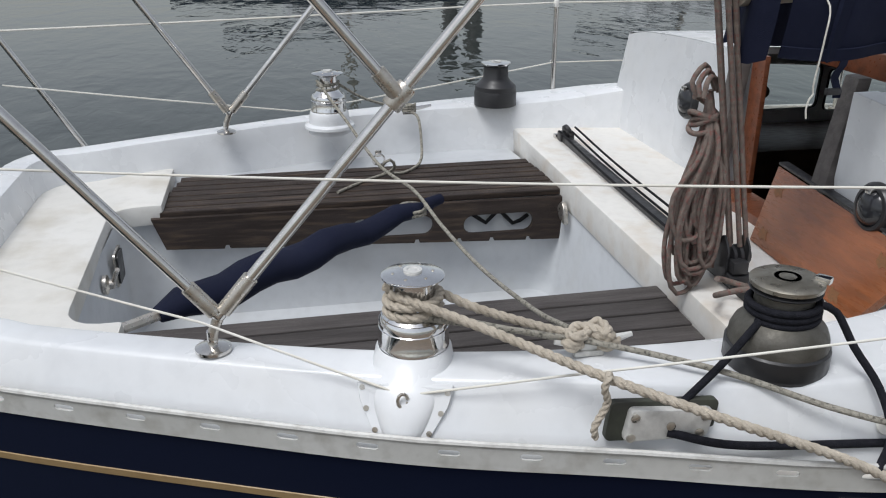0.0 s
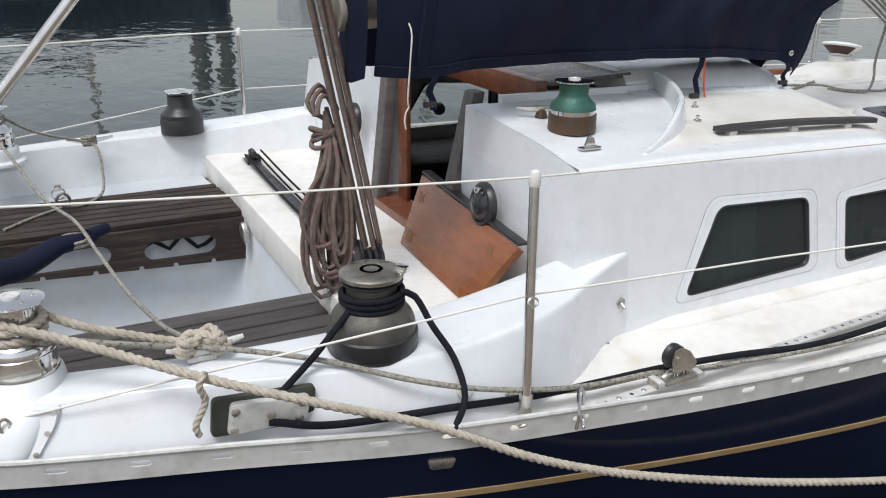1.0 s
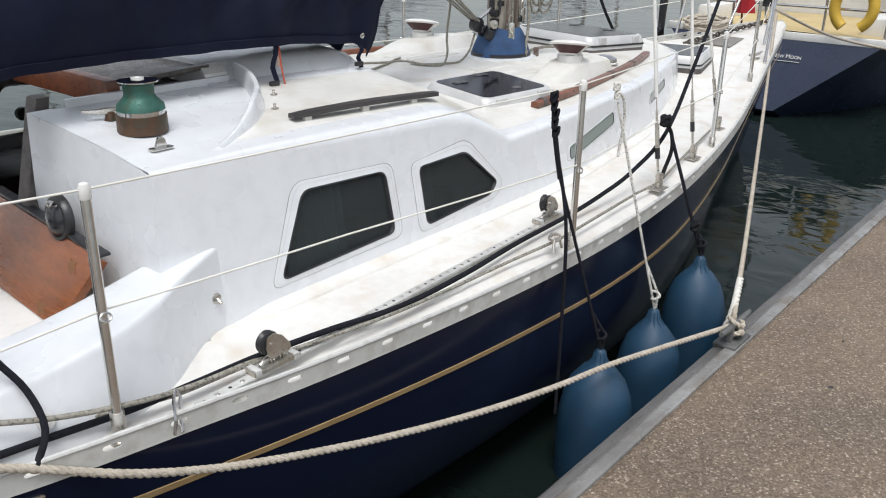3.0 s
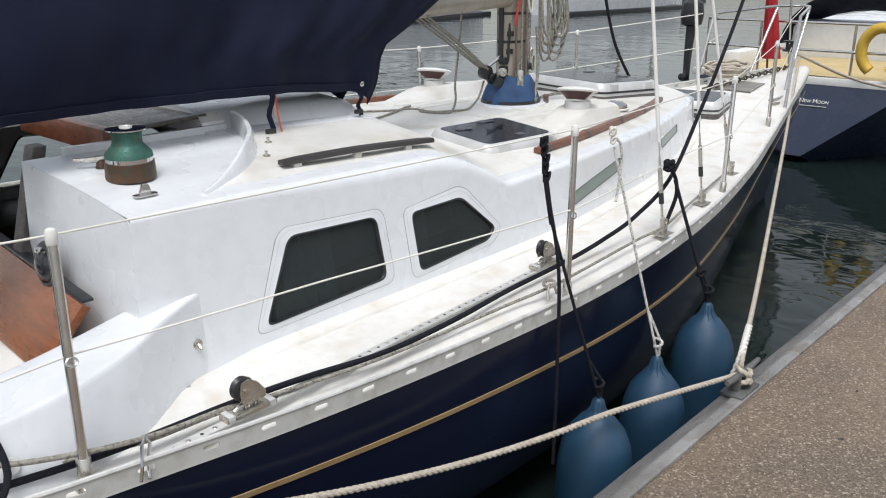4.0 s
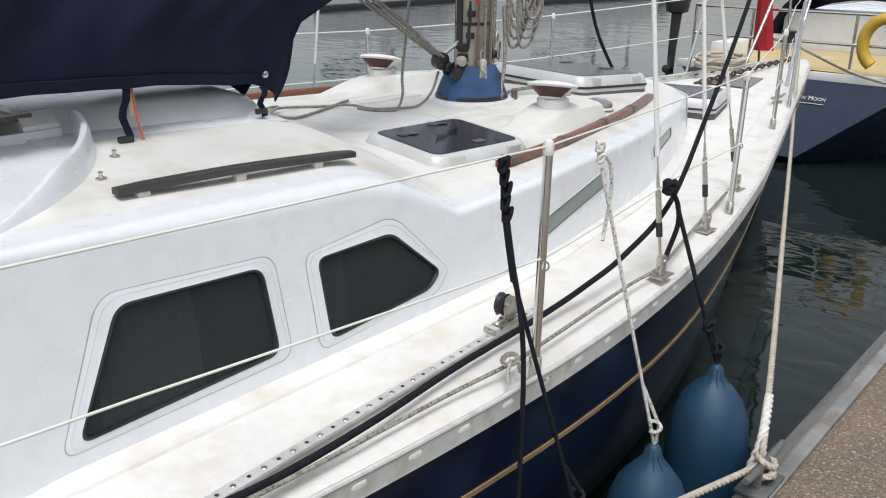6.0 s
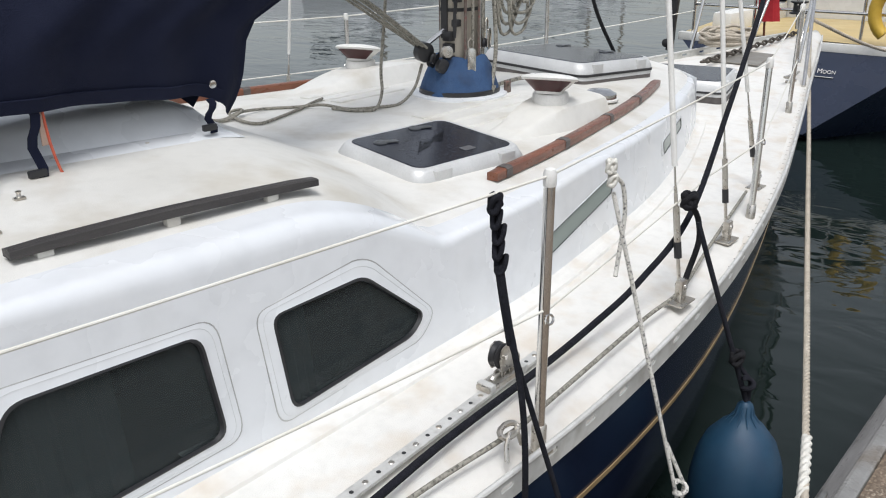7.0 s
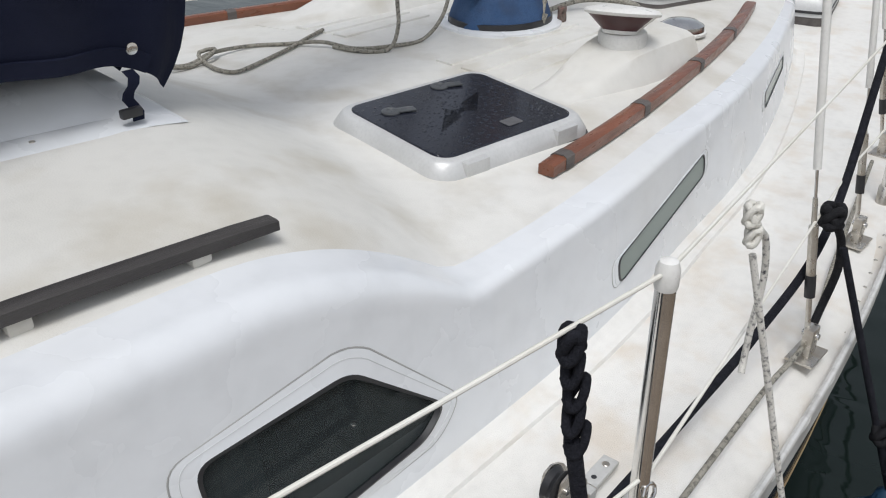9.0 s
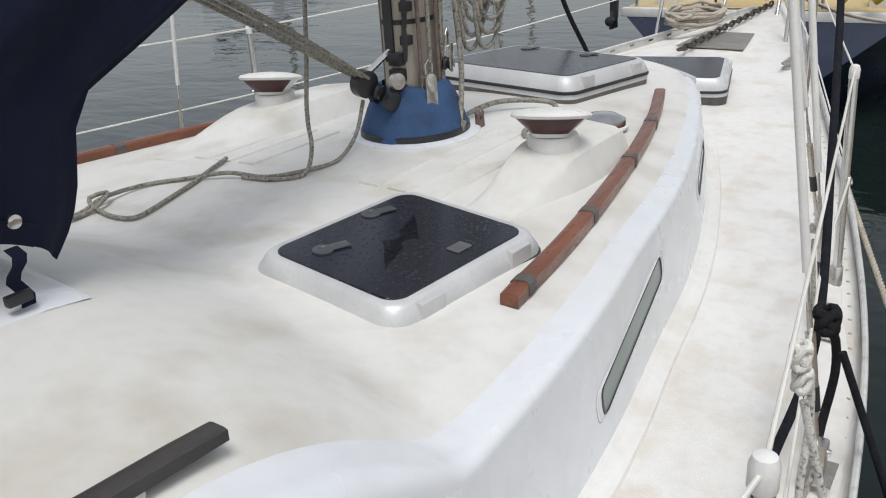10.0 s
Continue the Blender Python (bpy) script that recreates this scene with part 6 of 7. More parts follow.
for u, v in ((0.10, 0.16), (0.08, 0.72), (0.86, 0.74), (0.80, 0.10)):
    p = (Vector(bo[0]) * (1 - u) + Vector(bo[1]) * u) * (1 - v) + (Vector(bo[3]) * (1 - u) + Vector(bo[2]) * u) * v
    f = bn if bn.x < 0 else -bn
    part("worn_fitting", slab([p + bu * a + bv * b + f * 0.0005 for a, b in softened([(-0.026, -0.010), (-0.004, -0.024), (0.008, -0.012), (0.030, -0.016), (0.018, 0.008), (0.026, 0.02), (-0.004, 0.016), (-0.018, 0.026)], 0.004, 2)], f, 0.001), WORN, board, "worn fastening mark")


def dial(y, z, label):
    x = 1.545 + (z - 1.0) * 0.08
    g_ = thing("bulkhead_dial", (x, y, z - 0.06), label, "instrument", "bulkhead dials")
    ax = (-1, 0, 0.08)
    part("bezel", lathe([(0.075, 0), (0.075, 0.012), (0.066, 0.024), (0.056, 0.026), (0.054, 0.02), (0, 0.02)], (x, y, z), ax, 30), BLACK, g_)
    part("dome", lathe([(0.054, 0.020), (0.045, 0.034), (0.025, 0.043), (0, 0.045)], (x, y, z), ax, 30), surface("smoked_dome", (0.02, 0.022, 0.025), (0.03, 0.03, 0.035), 8, 0.08), g_, "dark glossy dome")
    part("clip", box((x - 0.04, y - 0.012, z + 0.045), (x - 0.02, y + 0.012, z + 0.062), 0.003), STEEL, g_)


dial(-0.835, 1.25, "round black bulkhead compass with a glossy dome")
dial(0.36, 1.297, "round black bulkhead instrument with a glossy dome")
cabin = thing("cabin_interior", (2.6, 0.0, 0.2), "dark wooden cabin interior seen through the companionway", "joinery")
part("sole", box((1.70, -1.1, 0.15), (5.8, 1.0, 0.20)), CABIN_WOOD, cabin)
part("bulkhead", box((3.55, -1.05, 0.20), (3.59, 0.90, 1.20)), CABIN_WOOD, cabin)
part("settee", box((1.75, 0.62, 0.20), (3.55, 1.12, 0.98), 0.02), CABIN_WOOD, cabin)
part("settee", box((1.75, -1.16, 0.20), (3.55, -0.75, 0.90), 0.02), CABIN_WOOD, cabin)
part("step", box((1.72, -0.45, 0.20), (1.98, 0.18, 0.62), 0.01), CABIN_WOOD, cabin)
CURTAIN = surface("grey_curtain_cloth", (0.26, 0.27, 0.265), (0.20, 0.21, 0.205), 8, 0.9, bump=0.2, bump_scale=300)
for x0, x1, z0, z1 in ((2.10, 2.36, 1.0, 1.33), (2.70, 2.84, 1.0, 1.28)):
    drape = thing("curtain", ((x0 + x1) / 2, side_y(x0, 1.1, -1) + 0.07, z0), "grey cloth curtain half drawn inside the cabin window", "curtain", "cabin curtains")
    part("cloth", grid([[(x0 + (x1 - x0) * k / 40, side_y(x0, z, -1) + 0.07 + 0.012 * math.sin(k * 0.9) + o, z) for z, o in ((z0, 0), (z1, 0), (z1, 0.004), (z0, 0.004))] for k in range(41)], True, True), CURTAIN, drape)
vent_ball = thing("window_stay", (2.33, 1.08, 1.13), "round grey stay knob inside the far cabin window", "window stay")
part("knob", lathe([(0.012, -0.03), (0.03, -0.02), (0.036, 0.0), (0.03, 0.02), (0.012, 0.028)], (2.33, 1.075, 1.155), (0, 1, 0), 18), surface("grey_rubber", (0.16, 0.17, 0.15), (0.12, 0.13, 0.11), 20, 0.6), vent_ball)

# ---- mast, boom and sail cover ----
MX, MY = 4.63, -0.235
mast = thing("mast", (MX, MY, roof_z(MX, MY)), "worn silver alloy mast with a blue canvas boot", "mast")
MAST_ALLOY = surface("old_mast_alloy", (0.46, 0.42, 0.36), (0.36, 0.33, 0.28), 5, 0.45, 0.55, 0.05, 80, stain=(0.24, 0.20, 0.15), stain_scale=12, stain_amount=0.5, stretch=(1, 1, 0.3))
oval_m = lambda z, k=1.0: [(MX + 0.102 * k * math.cos(a), MY + 0.073 * k * math.sin(a), z) for a in [2 * math.pi * q / 28 for q in range(28)]]
zr = roof_z(MX, MY)
part("extrusion", grid([oval_m(zr + 0.02), oval_m(zr + 1.5), oval_m(5.2)], True, True), MAST_ALLOY, mast)
BLUE = surface("faded_blue_canvas", (0.035, 0.085, 0.19), (0.025, 0.06, 0.14), 8, 0.8, bump=0.3, bump_scale=200, stain=(0.02, 0.03, 0.05), stain_scale=9, stain_amount=0.6)
part("boot", grid([[(MX + (px - MX) * f * (1 + 0.045 * math.sin(7 * q * 0.2244 + 2 * f)), MY + (py - MY) * f * 1.3, zr + z + 0.006 * math.sin(q * 0.9)) for q, (px, py, _) in enumerate(oval_m(0))] for f, z in ((1.86, 0.0), (1.83, 0.012), (1.74, 0.045), (1.56, 0.092), (1.36, 0.135), (1.16, 0.165), (1.02, 0.170))], True), BLUE, mast, "faded blue canvas boot")
part("collar", lathe([(0.215, -0.012), (0.212, 0.008), (0.195, 0.014), (0.17, 0.012)], (MX, MY, zr), sides=32), GELCOAT, mast, "cream deck collar")
part("boot_strap", grid([[(MX + (px - MX) * f, MY + (py - MY) * f * 1.3, zr + z) for px, py, _ in oval_m(0)] for f, z in ((1.84, 0.008), (1.855, 0.012), (1.84, 0.03), (1.78, 0.032))], True), BLACK, mast)
part("sail_track", box((MX - 0.108, MY - 0.016, zr + 0.25), (MX - 0.09, MY + 0.016, 5.0)), BLACK, mast)
part("tape_band", grid([oval_m(zr + 0.36, 1.02), oval_m(zr + 0.375, 1.02)], True), BLACK, mast)
part("tape_band", grid([oval_m(zr + 0.52, 1.02), oval_m(zr + 0.535, 1.02)], True), BLACK, mast)
def mast_block(at, out, tall):
    """A halyard block with long steel cheeks, hung on the mast; out is the way its cheek faces."""
    o = Vector(out).normalized()
    s_ = Vector((-o.y, o.x, 0))
    at = Vector(at)
    body = part("halyard_block", joined(*[slab([at + o * d + s_ * a + Vector((0, 0, b)) for a, b in rounded(0.038, tall, 0.018, 5)], o, 0.004, bevel=0.0012) for d in (-0.016, 0.012)]), STEEL, mast, "stainless halyard block")
    part("sheave", lathe([(0.018, -0.010), (0.022, -0.008), (0.016, 0.0), (0.022, 0.008), (0.018, 0.010)], at - Vector((0, 0, tall * 0.2)), o, 18), BLACK, body)
    part("shackle", sweep([at + s_ * 0.010 + Vector((0, 0, tall * 0.42)), at + s_ * 0.012 + Vector((0, 0, tall * 0.42 + 0.035)), at + Vector((0, 0, tall * 0.42 + 0.050)), at - s_ * 0.012 + Vector((0, 0, tall * 0.42 + 0.035)), at - s_ * 0.010 + Vector((0, 0, tall * 0.42))], 0.004, 8), STEEL_OLD, body)


mast_block((MX - 0.055, MY - 0.105, zr + 0.155), (-0.5, -0.85, 0), 0.115)
mast_block((MX + 0.06, MY - 0.10, zr + 0.24), (0.2, -1.0, 0), 0.09)
for z, y in ((0.30, -0.05), (0.40, -0.055)):
    part("mast_cleat", joined(box((MX - 0.105, MY + y - 0.016, zr + z), (MX - 0.07, MY + y + 0.012, zr + z + 0.03), 0.005), sweep([(MX - 0.11, MY + y - 0.012, zr + z - 0.045), (MX - 0.112, MY + y - 0.014, zr + z + 0.015), (MX - 0.11, MY + y - 0.012, zr + z + 0.075)], [0.005, 0.010, 0.005], 8)), BLACK, mast, "black horn cleat on the mast")
for z in (0.14, 0.19, 0.24):
    part("bracket", box((MX - 0.12, MY - 0.045, zr + z), (MX - 0.085, MY + 0.0, zr + z + 0.04), 0.005), BLACK, mast)
vang = thing("boom_vang", (MX - 0.12, MY, zr + 0.18), "grey rope boom vang with black blocks at the mast foot", "boom vang")
part("lower_block", lathe([(0.03, -0.022), (0.042, -0.018), (0.042, 0.018), (0.03, 0.022)], (MX - 0.20, MY + 0.035, zr + 0.20), (0.2, 1, 0.1), 20), BLACK, vang)
for k, (o, y, z) in enumerate(((-0.17, 0.0, 0.17), (-0.135, 0.045, 0.15), (-0.14, -0.045, 0.20))):
    part("lower_block", lathe([(0.018, -0.011), (0.025, -0.009), (0.020, 0.0), (0.025, 0.009), (0.018, 0.011)], (MX + o, MY + y, zr + z), (0.3 * k - 0.2, 1, 0.3 - 0.2 * k), 16), BLACK if k < 2 else STEEL_OLD, vang)
part("lower_block", lathe([(0.022, -0.015), (0.03, -0.012), (0.03, 0.012), (0.022, 0.015)], (MX - 0.155, MY - 0.03, zr + 0.14), (0.2, 1, 0.1), 18), BLACK, vang)
part("strut", sweep([(MX - 0.21, MY + 0.03, zr + 0.22), (MX - 0.09, MY + 0.0, zr + 0.29)], 0.010), STEEL, vang)
for o in (-0.028, -0.012, 0.01, 0.03):
    part("fall", sweep([(MX - 0.21, MY + 0.035 + o, zr + 0.22), (MX - 0.62, MY - 0.06 + o * 1.8, zr + 0.42), (MX - 1.05, MY - 0.14 + o * 2.2, zr + 0.62)], 0.0055), ROPE_GREY, vang)
for k, (o, y) in enumerate(((-0.06, -0.07), (-0.02, -0.078), (0.02, -0.08), (0.05, -0.075), (-0.075, 0.055), (0.075, -0.06))):
    rope("flecked halyard running up the mast", [(MX + o, MY + y - 0.01, zr + 0.15), (MX + o * 1.1, MY + y - 0.012, zr + 1.2), (MX + o, MY + y, 4.0)], 0.0065, ROPE_GREY if k % 2 else ROPE_BROWN, name="halyard", straight=True)
random.seed(9)
for k in range(9):
    x, y, w_ = MX + 0.17 + 0.010 * k, MY - 0.11 - 0.006 * k, 0.075 + 0.014 * (k % 4)
    z1, z2 = zr + 0.80 + 0.02 * (k % 3), zr + 0.25 + 0.045 * (k % 5)
    rope("grey flecked halyard coil hung on the mast", [(x - 0.02, y + 0.03, z1), (x - w_ * 0.7, y, (z1 + z2) / 2), (x - w_ * 0.6, y - 0.01, z2 + 0.04), (x, y - 0.015, z2), (x + w_ * 0.8, y - 0.01, z2 + 0.06), (x + w_ * 0.8, y, (z1 + z2) / 2), (x + 0.02, y + 0.03, z1)], 0.007, ROPE_GREY, name="halyard_coil")
rope("grey flecked halyard tail at the mast foot", [(MX + 0.08, MY - 0.12, zr + 0.45), (MX + 0.09, MY - 0.13, zr + 0.2), (MX + 0.02, MY - 0.16, zr + 0.02), (MX + 0.03, MY - 0.17, zr + 0.05)], 0.009, ROPE_GREY)
rope("grey-green rope lying on the roof by the mast", [(MX + 0.16, MY - 0.05, zr + 0.01), (MX + 0.36, MY - 0.10, zr + 0.03), (MX + 0.48, MY - 0.24, zr + 0.015), (MX + 0.36, MY - 0.32, zr - 0.0), (MX + 0.15, MY - 0.32, zr - 0.005), (MX + 0.02, MY - 0.48, zr - 0.02)], 0.009, ROPE_GREY)
red = thing("signal_cord", (MX - 0.07, MY - 0.09, zr + 0.50), "short bright red cord tied to the mast", "cord")
part("cord", sweep([(MX - 0.03, MY - 0.085, zr + 0.62), (MX - 0.075, MY - 0.09, zr + 0.52), (MX - 0.085, MY - 0.09, zr + 0.46)], 0.006), surface("red_cord", (0.55, 0.04, 0.03), (0.45, 0.03, 0.025), 30, 0.8), red)
rope("white cord loop tied to the mast", [(MX + 0.0, MY - 0.095, zr + 0.75), (MX + 0.03, MY - 0.10, zr + 0.56), (MX + 0.05, MY - 0.10, zr + 0.53), (MX + 0.06, MY - 0.10, zr + 0.58), (MX + 0.05, MY - 0.095, zr + 0.75)], 0.006, ROPE_WHITE)
P0 = (3.30, -0.28)


def on_roof(x, y, r=0.008):
    return (x, y, roof_z(x, y) + r)


rope("grey flecked line snaking over the coachroof", [on_roof(3.45, 0.10), on_roof(3.60, 0.12), on_roof(3.72, 0.155, 0.018), on_roof(3.86, 0.165), on_roof(3.95, 0.087), on_roof(4.01, -0.015, 0.018), on_roof(4.05, -0.13), on_roof(4.16, -0.20), on_roof(4.27, -0.21), (4.37, -0.20, 1.39), (4.43, -0.19, 1.48)], 0.0062, ROPE_GREY)
rope("grey flecked line doubling back under a knot", [on_roof(3.45, 0.075), on_roof(3.60, 0.10), on_roof(3.70, 0.125, 0.024), on_roof(3.735, 0.165, 0.026), on_roof(3.69, 0.18, 0.022), on_roof(3.665, 0.13, 0.012), on_roof(3.64, 0.02), on_roof(3.655, -0.05), on_roof(3.73, -0.035), on_roof(3.92, 0.034), on_roof(4.03, 0.085, 0.010), on_roof(4.15, 0.145)], 0.0062, ROPE_GREY)
rope("dark topping line rising from the coachroof", [on_roof(4.02, -0.06), on_roof(4.04, -0.16), on_roof(4.11, -0.215), (4.17, -0.20, 1.40), (4.20, -0.17, 1.50), (4.21, -0.20, 1.80), (4.22, -0.26, 2.6)], 0.0065, ROPE_GREY)

cover = thing("sail_cover", (2.2, -0.62, 1.55), "navy canvas sail cover laced over the boom and mainsail", "sail cover")
low = curve_of([(1.18, 1.690), (1.32, 1.676), (1.55, 1.686), (1.89, 1.677), (2.17, 1.670), (2.52, 1.655), (2.84, 1.622), (2.98, 1.605), (3.05, 1.575), (3.12, 1.532)])
front = curve_of([(1.525, 3.13), (1.58, 3.17), (1.63, 3.19), (1.69, 3.20), (1.745, 3.21), (1.785, 3.235), (1.83, 3.34), (1.885, 3.475), (1.945, 3.61), (2.06, 3.86), (2.7, 4.30)])


def face_y(x):
    """The cover's quay-side face; the boom lies swung out to that side."""
    return -0.83 + (x - 1.25) * 0.108


def cover_row(t):
    """One cross-section, leaning forward with height at the mast end."""
    row, zb = [], low(1.18 + 1.94 * t)
    for q in range(19):
        u = (q / 18) ** 1.5
        z = zb + (2.60 - zb) * u
        x = 1.18 + t * (front(z) - 1.18)
        fold = 0.010 * math.sin(31 * t + 5 * u) * (1 - 0.5 * u) + 0.014 * math.sin(13 * t - 6 * u) + 0.006 * math.sin(67 * t + 9 * u) * (1 - u)
        bulge = 0.035 * math.sin(math.pi * min(1.0, u * 2.2))
        tuck = 0.035 * smooth_step(0.965, 1.0, t)
        row.append((x, face_y(x) - fold - bulge + tuck, z))
    top = row[-1]
    return row + [(top[0], top[1] + 0.12, top[2] + 0.08)] + [(px, py + 0.24 - 2 * (0.035 * smooth_step(0.965, 1.0, t)), z) for px, py, z in row[::-1]]


part("canvas", grid([cover_row(k / 110) for k in range(111)]), CANVAS, cover, "navy canvas with soft folds")
hem = [cover_row(k / 110) for k in range(106)]
part("hem", grid([[(r[0][0], r[0][1] - 0.002, r[0][2] - 0.002), (r[0][0], r[0][1] - 0.006, r[0][2]), (r[2][0], r[2][1] - 0.006, r[0][2] + 0.03), (r[2][0], r[2][1] - 0.001, r[0][2] + 0.032)] for r in hem]), CANVAS, cover)
part("stitching", grid([[(r[1][0], r[1][1] - 0.0065, r[0][2] + 0.0235), (r[1][0], r[1][1] - 0.0068, r[0][2] + 0.0245), (r[1][0], r[1][1] - 0.0065, r[0][2] + 0.0255)] for r in hem[3:64]]), surface("pale_thread", (0.10, 0.11, 0.14), (0.03, 0.035, 0.05), 60, 0.9), cover, "pale stitching")
aft = cover_row(0.0)[:19]
part("end_flap", grid([[(x - 0.02 - 0.03 * math.sin(v * 0.9) - 0.02 * v / 6, y + 0.02 + 0.04 * v, z - 0.01 - 0.02 * math.sin(v)) for v in range(7)] for x, y, z in aft]), CANVAS, cover)
part("seam_flap", grid([[(r[0][0] - 0.002, r[0][1] - 0.004, r[0][2]) for r in [[p] for p in cover_row(0.066)[:19]]], [(p[0] + 0.0, p[1] - 0.012, p[2] - 0.004) for p in cover_row(0.068)[:19]], [(p[0], p[1] - 0.003, p[2]) for p in cover_row(0.085)[:19]]]), CANVAS, cover)
for x, z in ((3.05, 1.64),):
    part("grommet", lathe([(0.006, 0), (0.011, 0.002), (0.012, 0.0), (0.011, -0.002)], (x, face_y(x) - 0.018, z), (0, -1, 0), 14), STEEL, cover, "steel grommet")
boom = thing("boom", (2.6, -0.5, 1.80), "alloy boom under the sail cover, swung to the quay", "boom")
part("spar", sweep([(1.10, -0.73, 1.86), (4.54, -0.26, 1.95)], 0.055, 16), MAST_ALLOY, boom)
for x, l_ in ((1.37, 0.10), (2.525, 0.155), (3.035, 0.075)):
    t_ = thing("cover_tie", (x, face_y(x), low(x) - l_), "navy webbing tie hanging from the sail cover", "strap", "sail cover ties")
    part("webbing", grid([[(x + o + 0.008 * math.sin(k * 1.3), face_y(x) - 0.012 - 0.006 * math.sin(k) - e, low(x) + 0.02 - (l_ + 0.02) * k / 7) for o, e in ((-0.011, 0.0), (0.011, 0.0), (0.011, 0.004), (-0.011, 0.004))] for k in range(8)], True, True), CANVAS, t_)
    part("toggle", box((x - 0.030, face_y(x) - 0.024, low(x) - l_ + 0.008), (x + 0.012, face_y(x) - 0.008, low(x) - l_ + 0.026), 0.004), BLACK, t_)
oc = thing("orange_cord", (2.58, -0.70, 1.47), "faded orange cord hanging below the sail cover", "cord")
part("cord", sweep(spline([(2.555, face_y(2.55) - 0.01, 1.655), (2.56, face_y(2.55) - 0.012, 1.58), (2.575, face_y(2.55) - 0.01, 1.51), (2.592, face_y(2.55) - 0.01, 1.476), (2.572, face_y(2.55) - 0.008, 1.474)]), 0.0035), surface("orange_cord", (0.62, 0.13, 0.07), (0.5, 0.1, 0.06), 30, 0.8), oc)
part("tab", grid([[(2.55 + o, face_y(2.55) - 0.008 - e, 1.66 - 0.085 * k / 3) for o, e in ((-0.008, 0), (0.008, 0), (0.008, 0.003), (-0.008, 0.003))] for k in range(4)], True, True), surface("faded_pink_webbing", (0.50, 0.36, 0.29), (0.42, 0.3, 0.24), 20, 0.9), oc, "faded pink webbing tab")
rope("thin white lacing line hanging from the boom end", [(1.285, -0.79, 1.86), (1.283, -0.872, 1.82), (1.275, -0.885, 1.74), (1.268, -0.88, 1.62), (1.272, -0.88, 1.60), (1.262, -0.88, 1.585), (1.258, -0.88, 1.56), (1.262, -0.88, 1.535)], 0.0024, ROPE_WHITE)

# ---- foredeck ----
pulpit = thing("pulpit", (8.6, -0.21, 1.15), "stainless bow pulpit rail", "pulpit")
for a, b in (((7.95, -0.62, 1.09), (8.15, -0.60, 1.70)), ((8.6, -0.40, 1.13), (9.0, -0.36, 1.74)), ((7.95, 0.20, 1.09), (8.15, 0.18, 1.70)), ((8.6, -0.02, 1.13), (9.0, -0.06, 1.74)), ((8.15, -0.60, 1.70), (9.0, -0.36, 1.74)), ((8.15, 0.18, 1.70), (9.0, -0.06, 1.74)), ((9.0, -0.36, 1.74), (9.25, -0.21, 1.74)), ((9.0, -0.06, 1.74), (9.25, -0.21, 1.74)), ((7.3, -0.88, 1.05), (8.15, -0.60, 1.70))):
    part("tube", sweep([a, b], 0.0125, 12), STEEL, pulpit)
plate = tagged(part("anchor_plate", slab([(7.55, -0.48, 1.108), (8.0, -0.42, 1.125), (8.0, -0.12, 1.13), (7.55, -0.08, 1.112)], (0, 0, 1), 0.008, bevel=0.002), surface("dull_steel_sheet", (0.34, 0.32, 0.28), (0.28, 0.26, 0.23), 4, 0.5, 0.5), smooth=False, origin=(7.7, -0.2, 1.1)), "dull steel chafe plate on the foredeck", "deck plate")
RUSTY = surface("rusty_dark_iron", (0.09, 0.075, 0.06), (0.05, 0.042, 0.035), 30, 0.7, 0.3)
chain = thing("anchor_chain", (7.9, -0.28, 1.13), "rusty dark anchor chain running to the bow", "chain")
for k in range(26):
    p = Vector((7.35, -0.18, 1.135)).lerp(Vector((8.85, -0.30, 1.20)), k / 25)
    a0 = 90 * (k % 2)
    ob = part("link", turned(sweep([(0.036 * math.cos(a), 0.016 * math.sin(a), 0) for a in [2 * math.pi * q / 12 for q in range(13)]], 0.0075, 6), Matrix.Translation(p) @ pose(0, 0, 0, a0, 0, -5)), RUSTY, chain)
pile = random.Random(3)
for k in range(7):
    a0 = pile.uniform(0, 6.28)
    rope("pale mooring rope flaked in a heap on the foredeck", [(8.15 + (0.26 + 0.05 * pile.random()) * math.cos(a0 + a) + 0.04 * pile.random(), 0.0 + 0.16 * math.sin(a0 + a) + 0.03 * pile.random(), 1.16 + 0.014 * k + 0.02 * pile.random()) for a in [0.5 * q for q in range(11)]], 0.012, ROPE_NATURAL, name="rope_heap_turn")
rope("black hose hanging over the foredeck", [(6.0, 0.05, 2.1), (6.15, 0.0, 1.6), (6.35, -0.05, 1.28), (6.30, -0.12, 1.17), (6.10, -0.2, 1.14)], 0.011, ROPE_BLACK, name="hose", category="hose")
cl = thing("deck_cleat", (7.35, -0.78, 1.06), "steel mooring cleat on the foredeck", "cleat")
part("base", box((7.30, -0.80, 1.06), (7.40, -0.76, 1.075), 0.004), STEEL_OLD, cl)
part("horn", sweep([(7.22, -0.78, 1.11), (7.30, -0.78, 1.10), (7.40, -0.78, 1.10), (7.48, -0.78, 1.11)], [0.008, 0.014, 0.014, 0.008]), STEEL_OLD, cl)
stay = thing("furled_jib", (9.05, -0.21, 1.25), "furling drum and forestay at the bow", "forestay")
part("wire", sweep([(9.05, -0.21, 1.2), (8.5, -0.21, 3.6)], 0.012), STEEL, stay)
part("drum", lathe([(0.07, 0), (0.07, 0.012), (0.045, 0.02), (0.045, 0.08), (0.07, 0.09), (0.07, 0.10), (0, 0.10)], (9.04, -0.21, 1.32)), BLACK, stay)


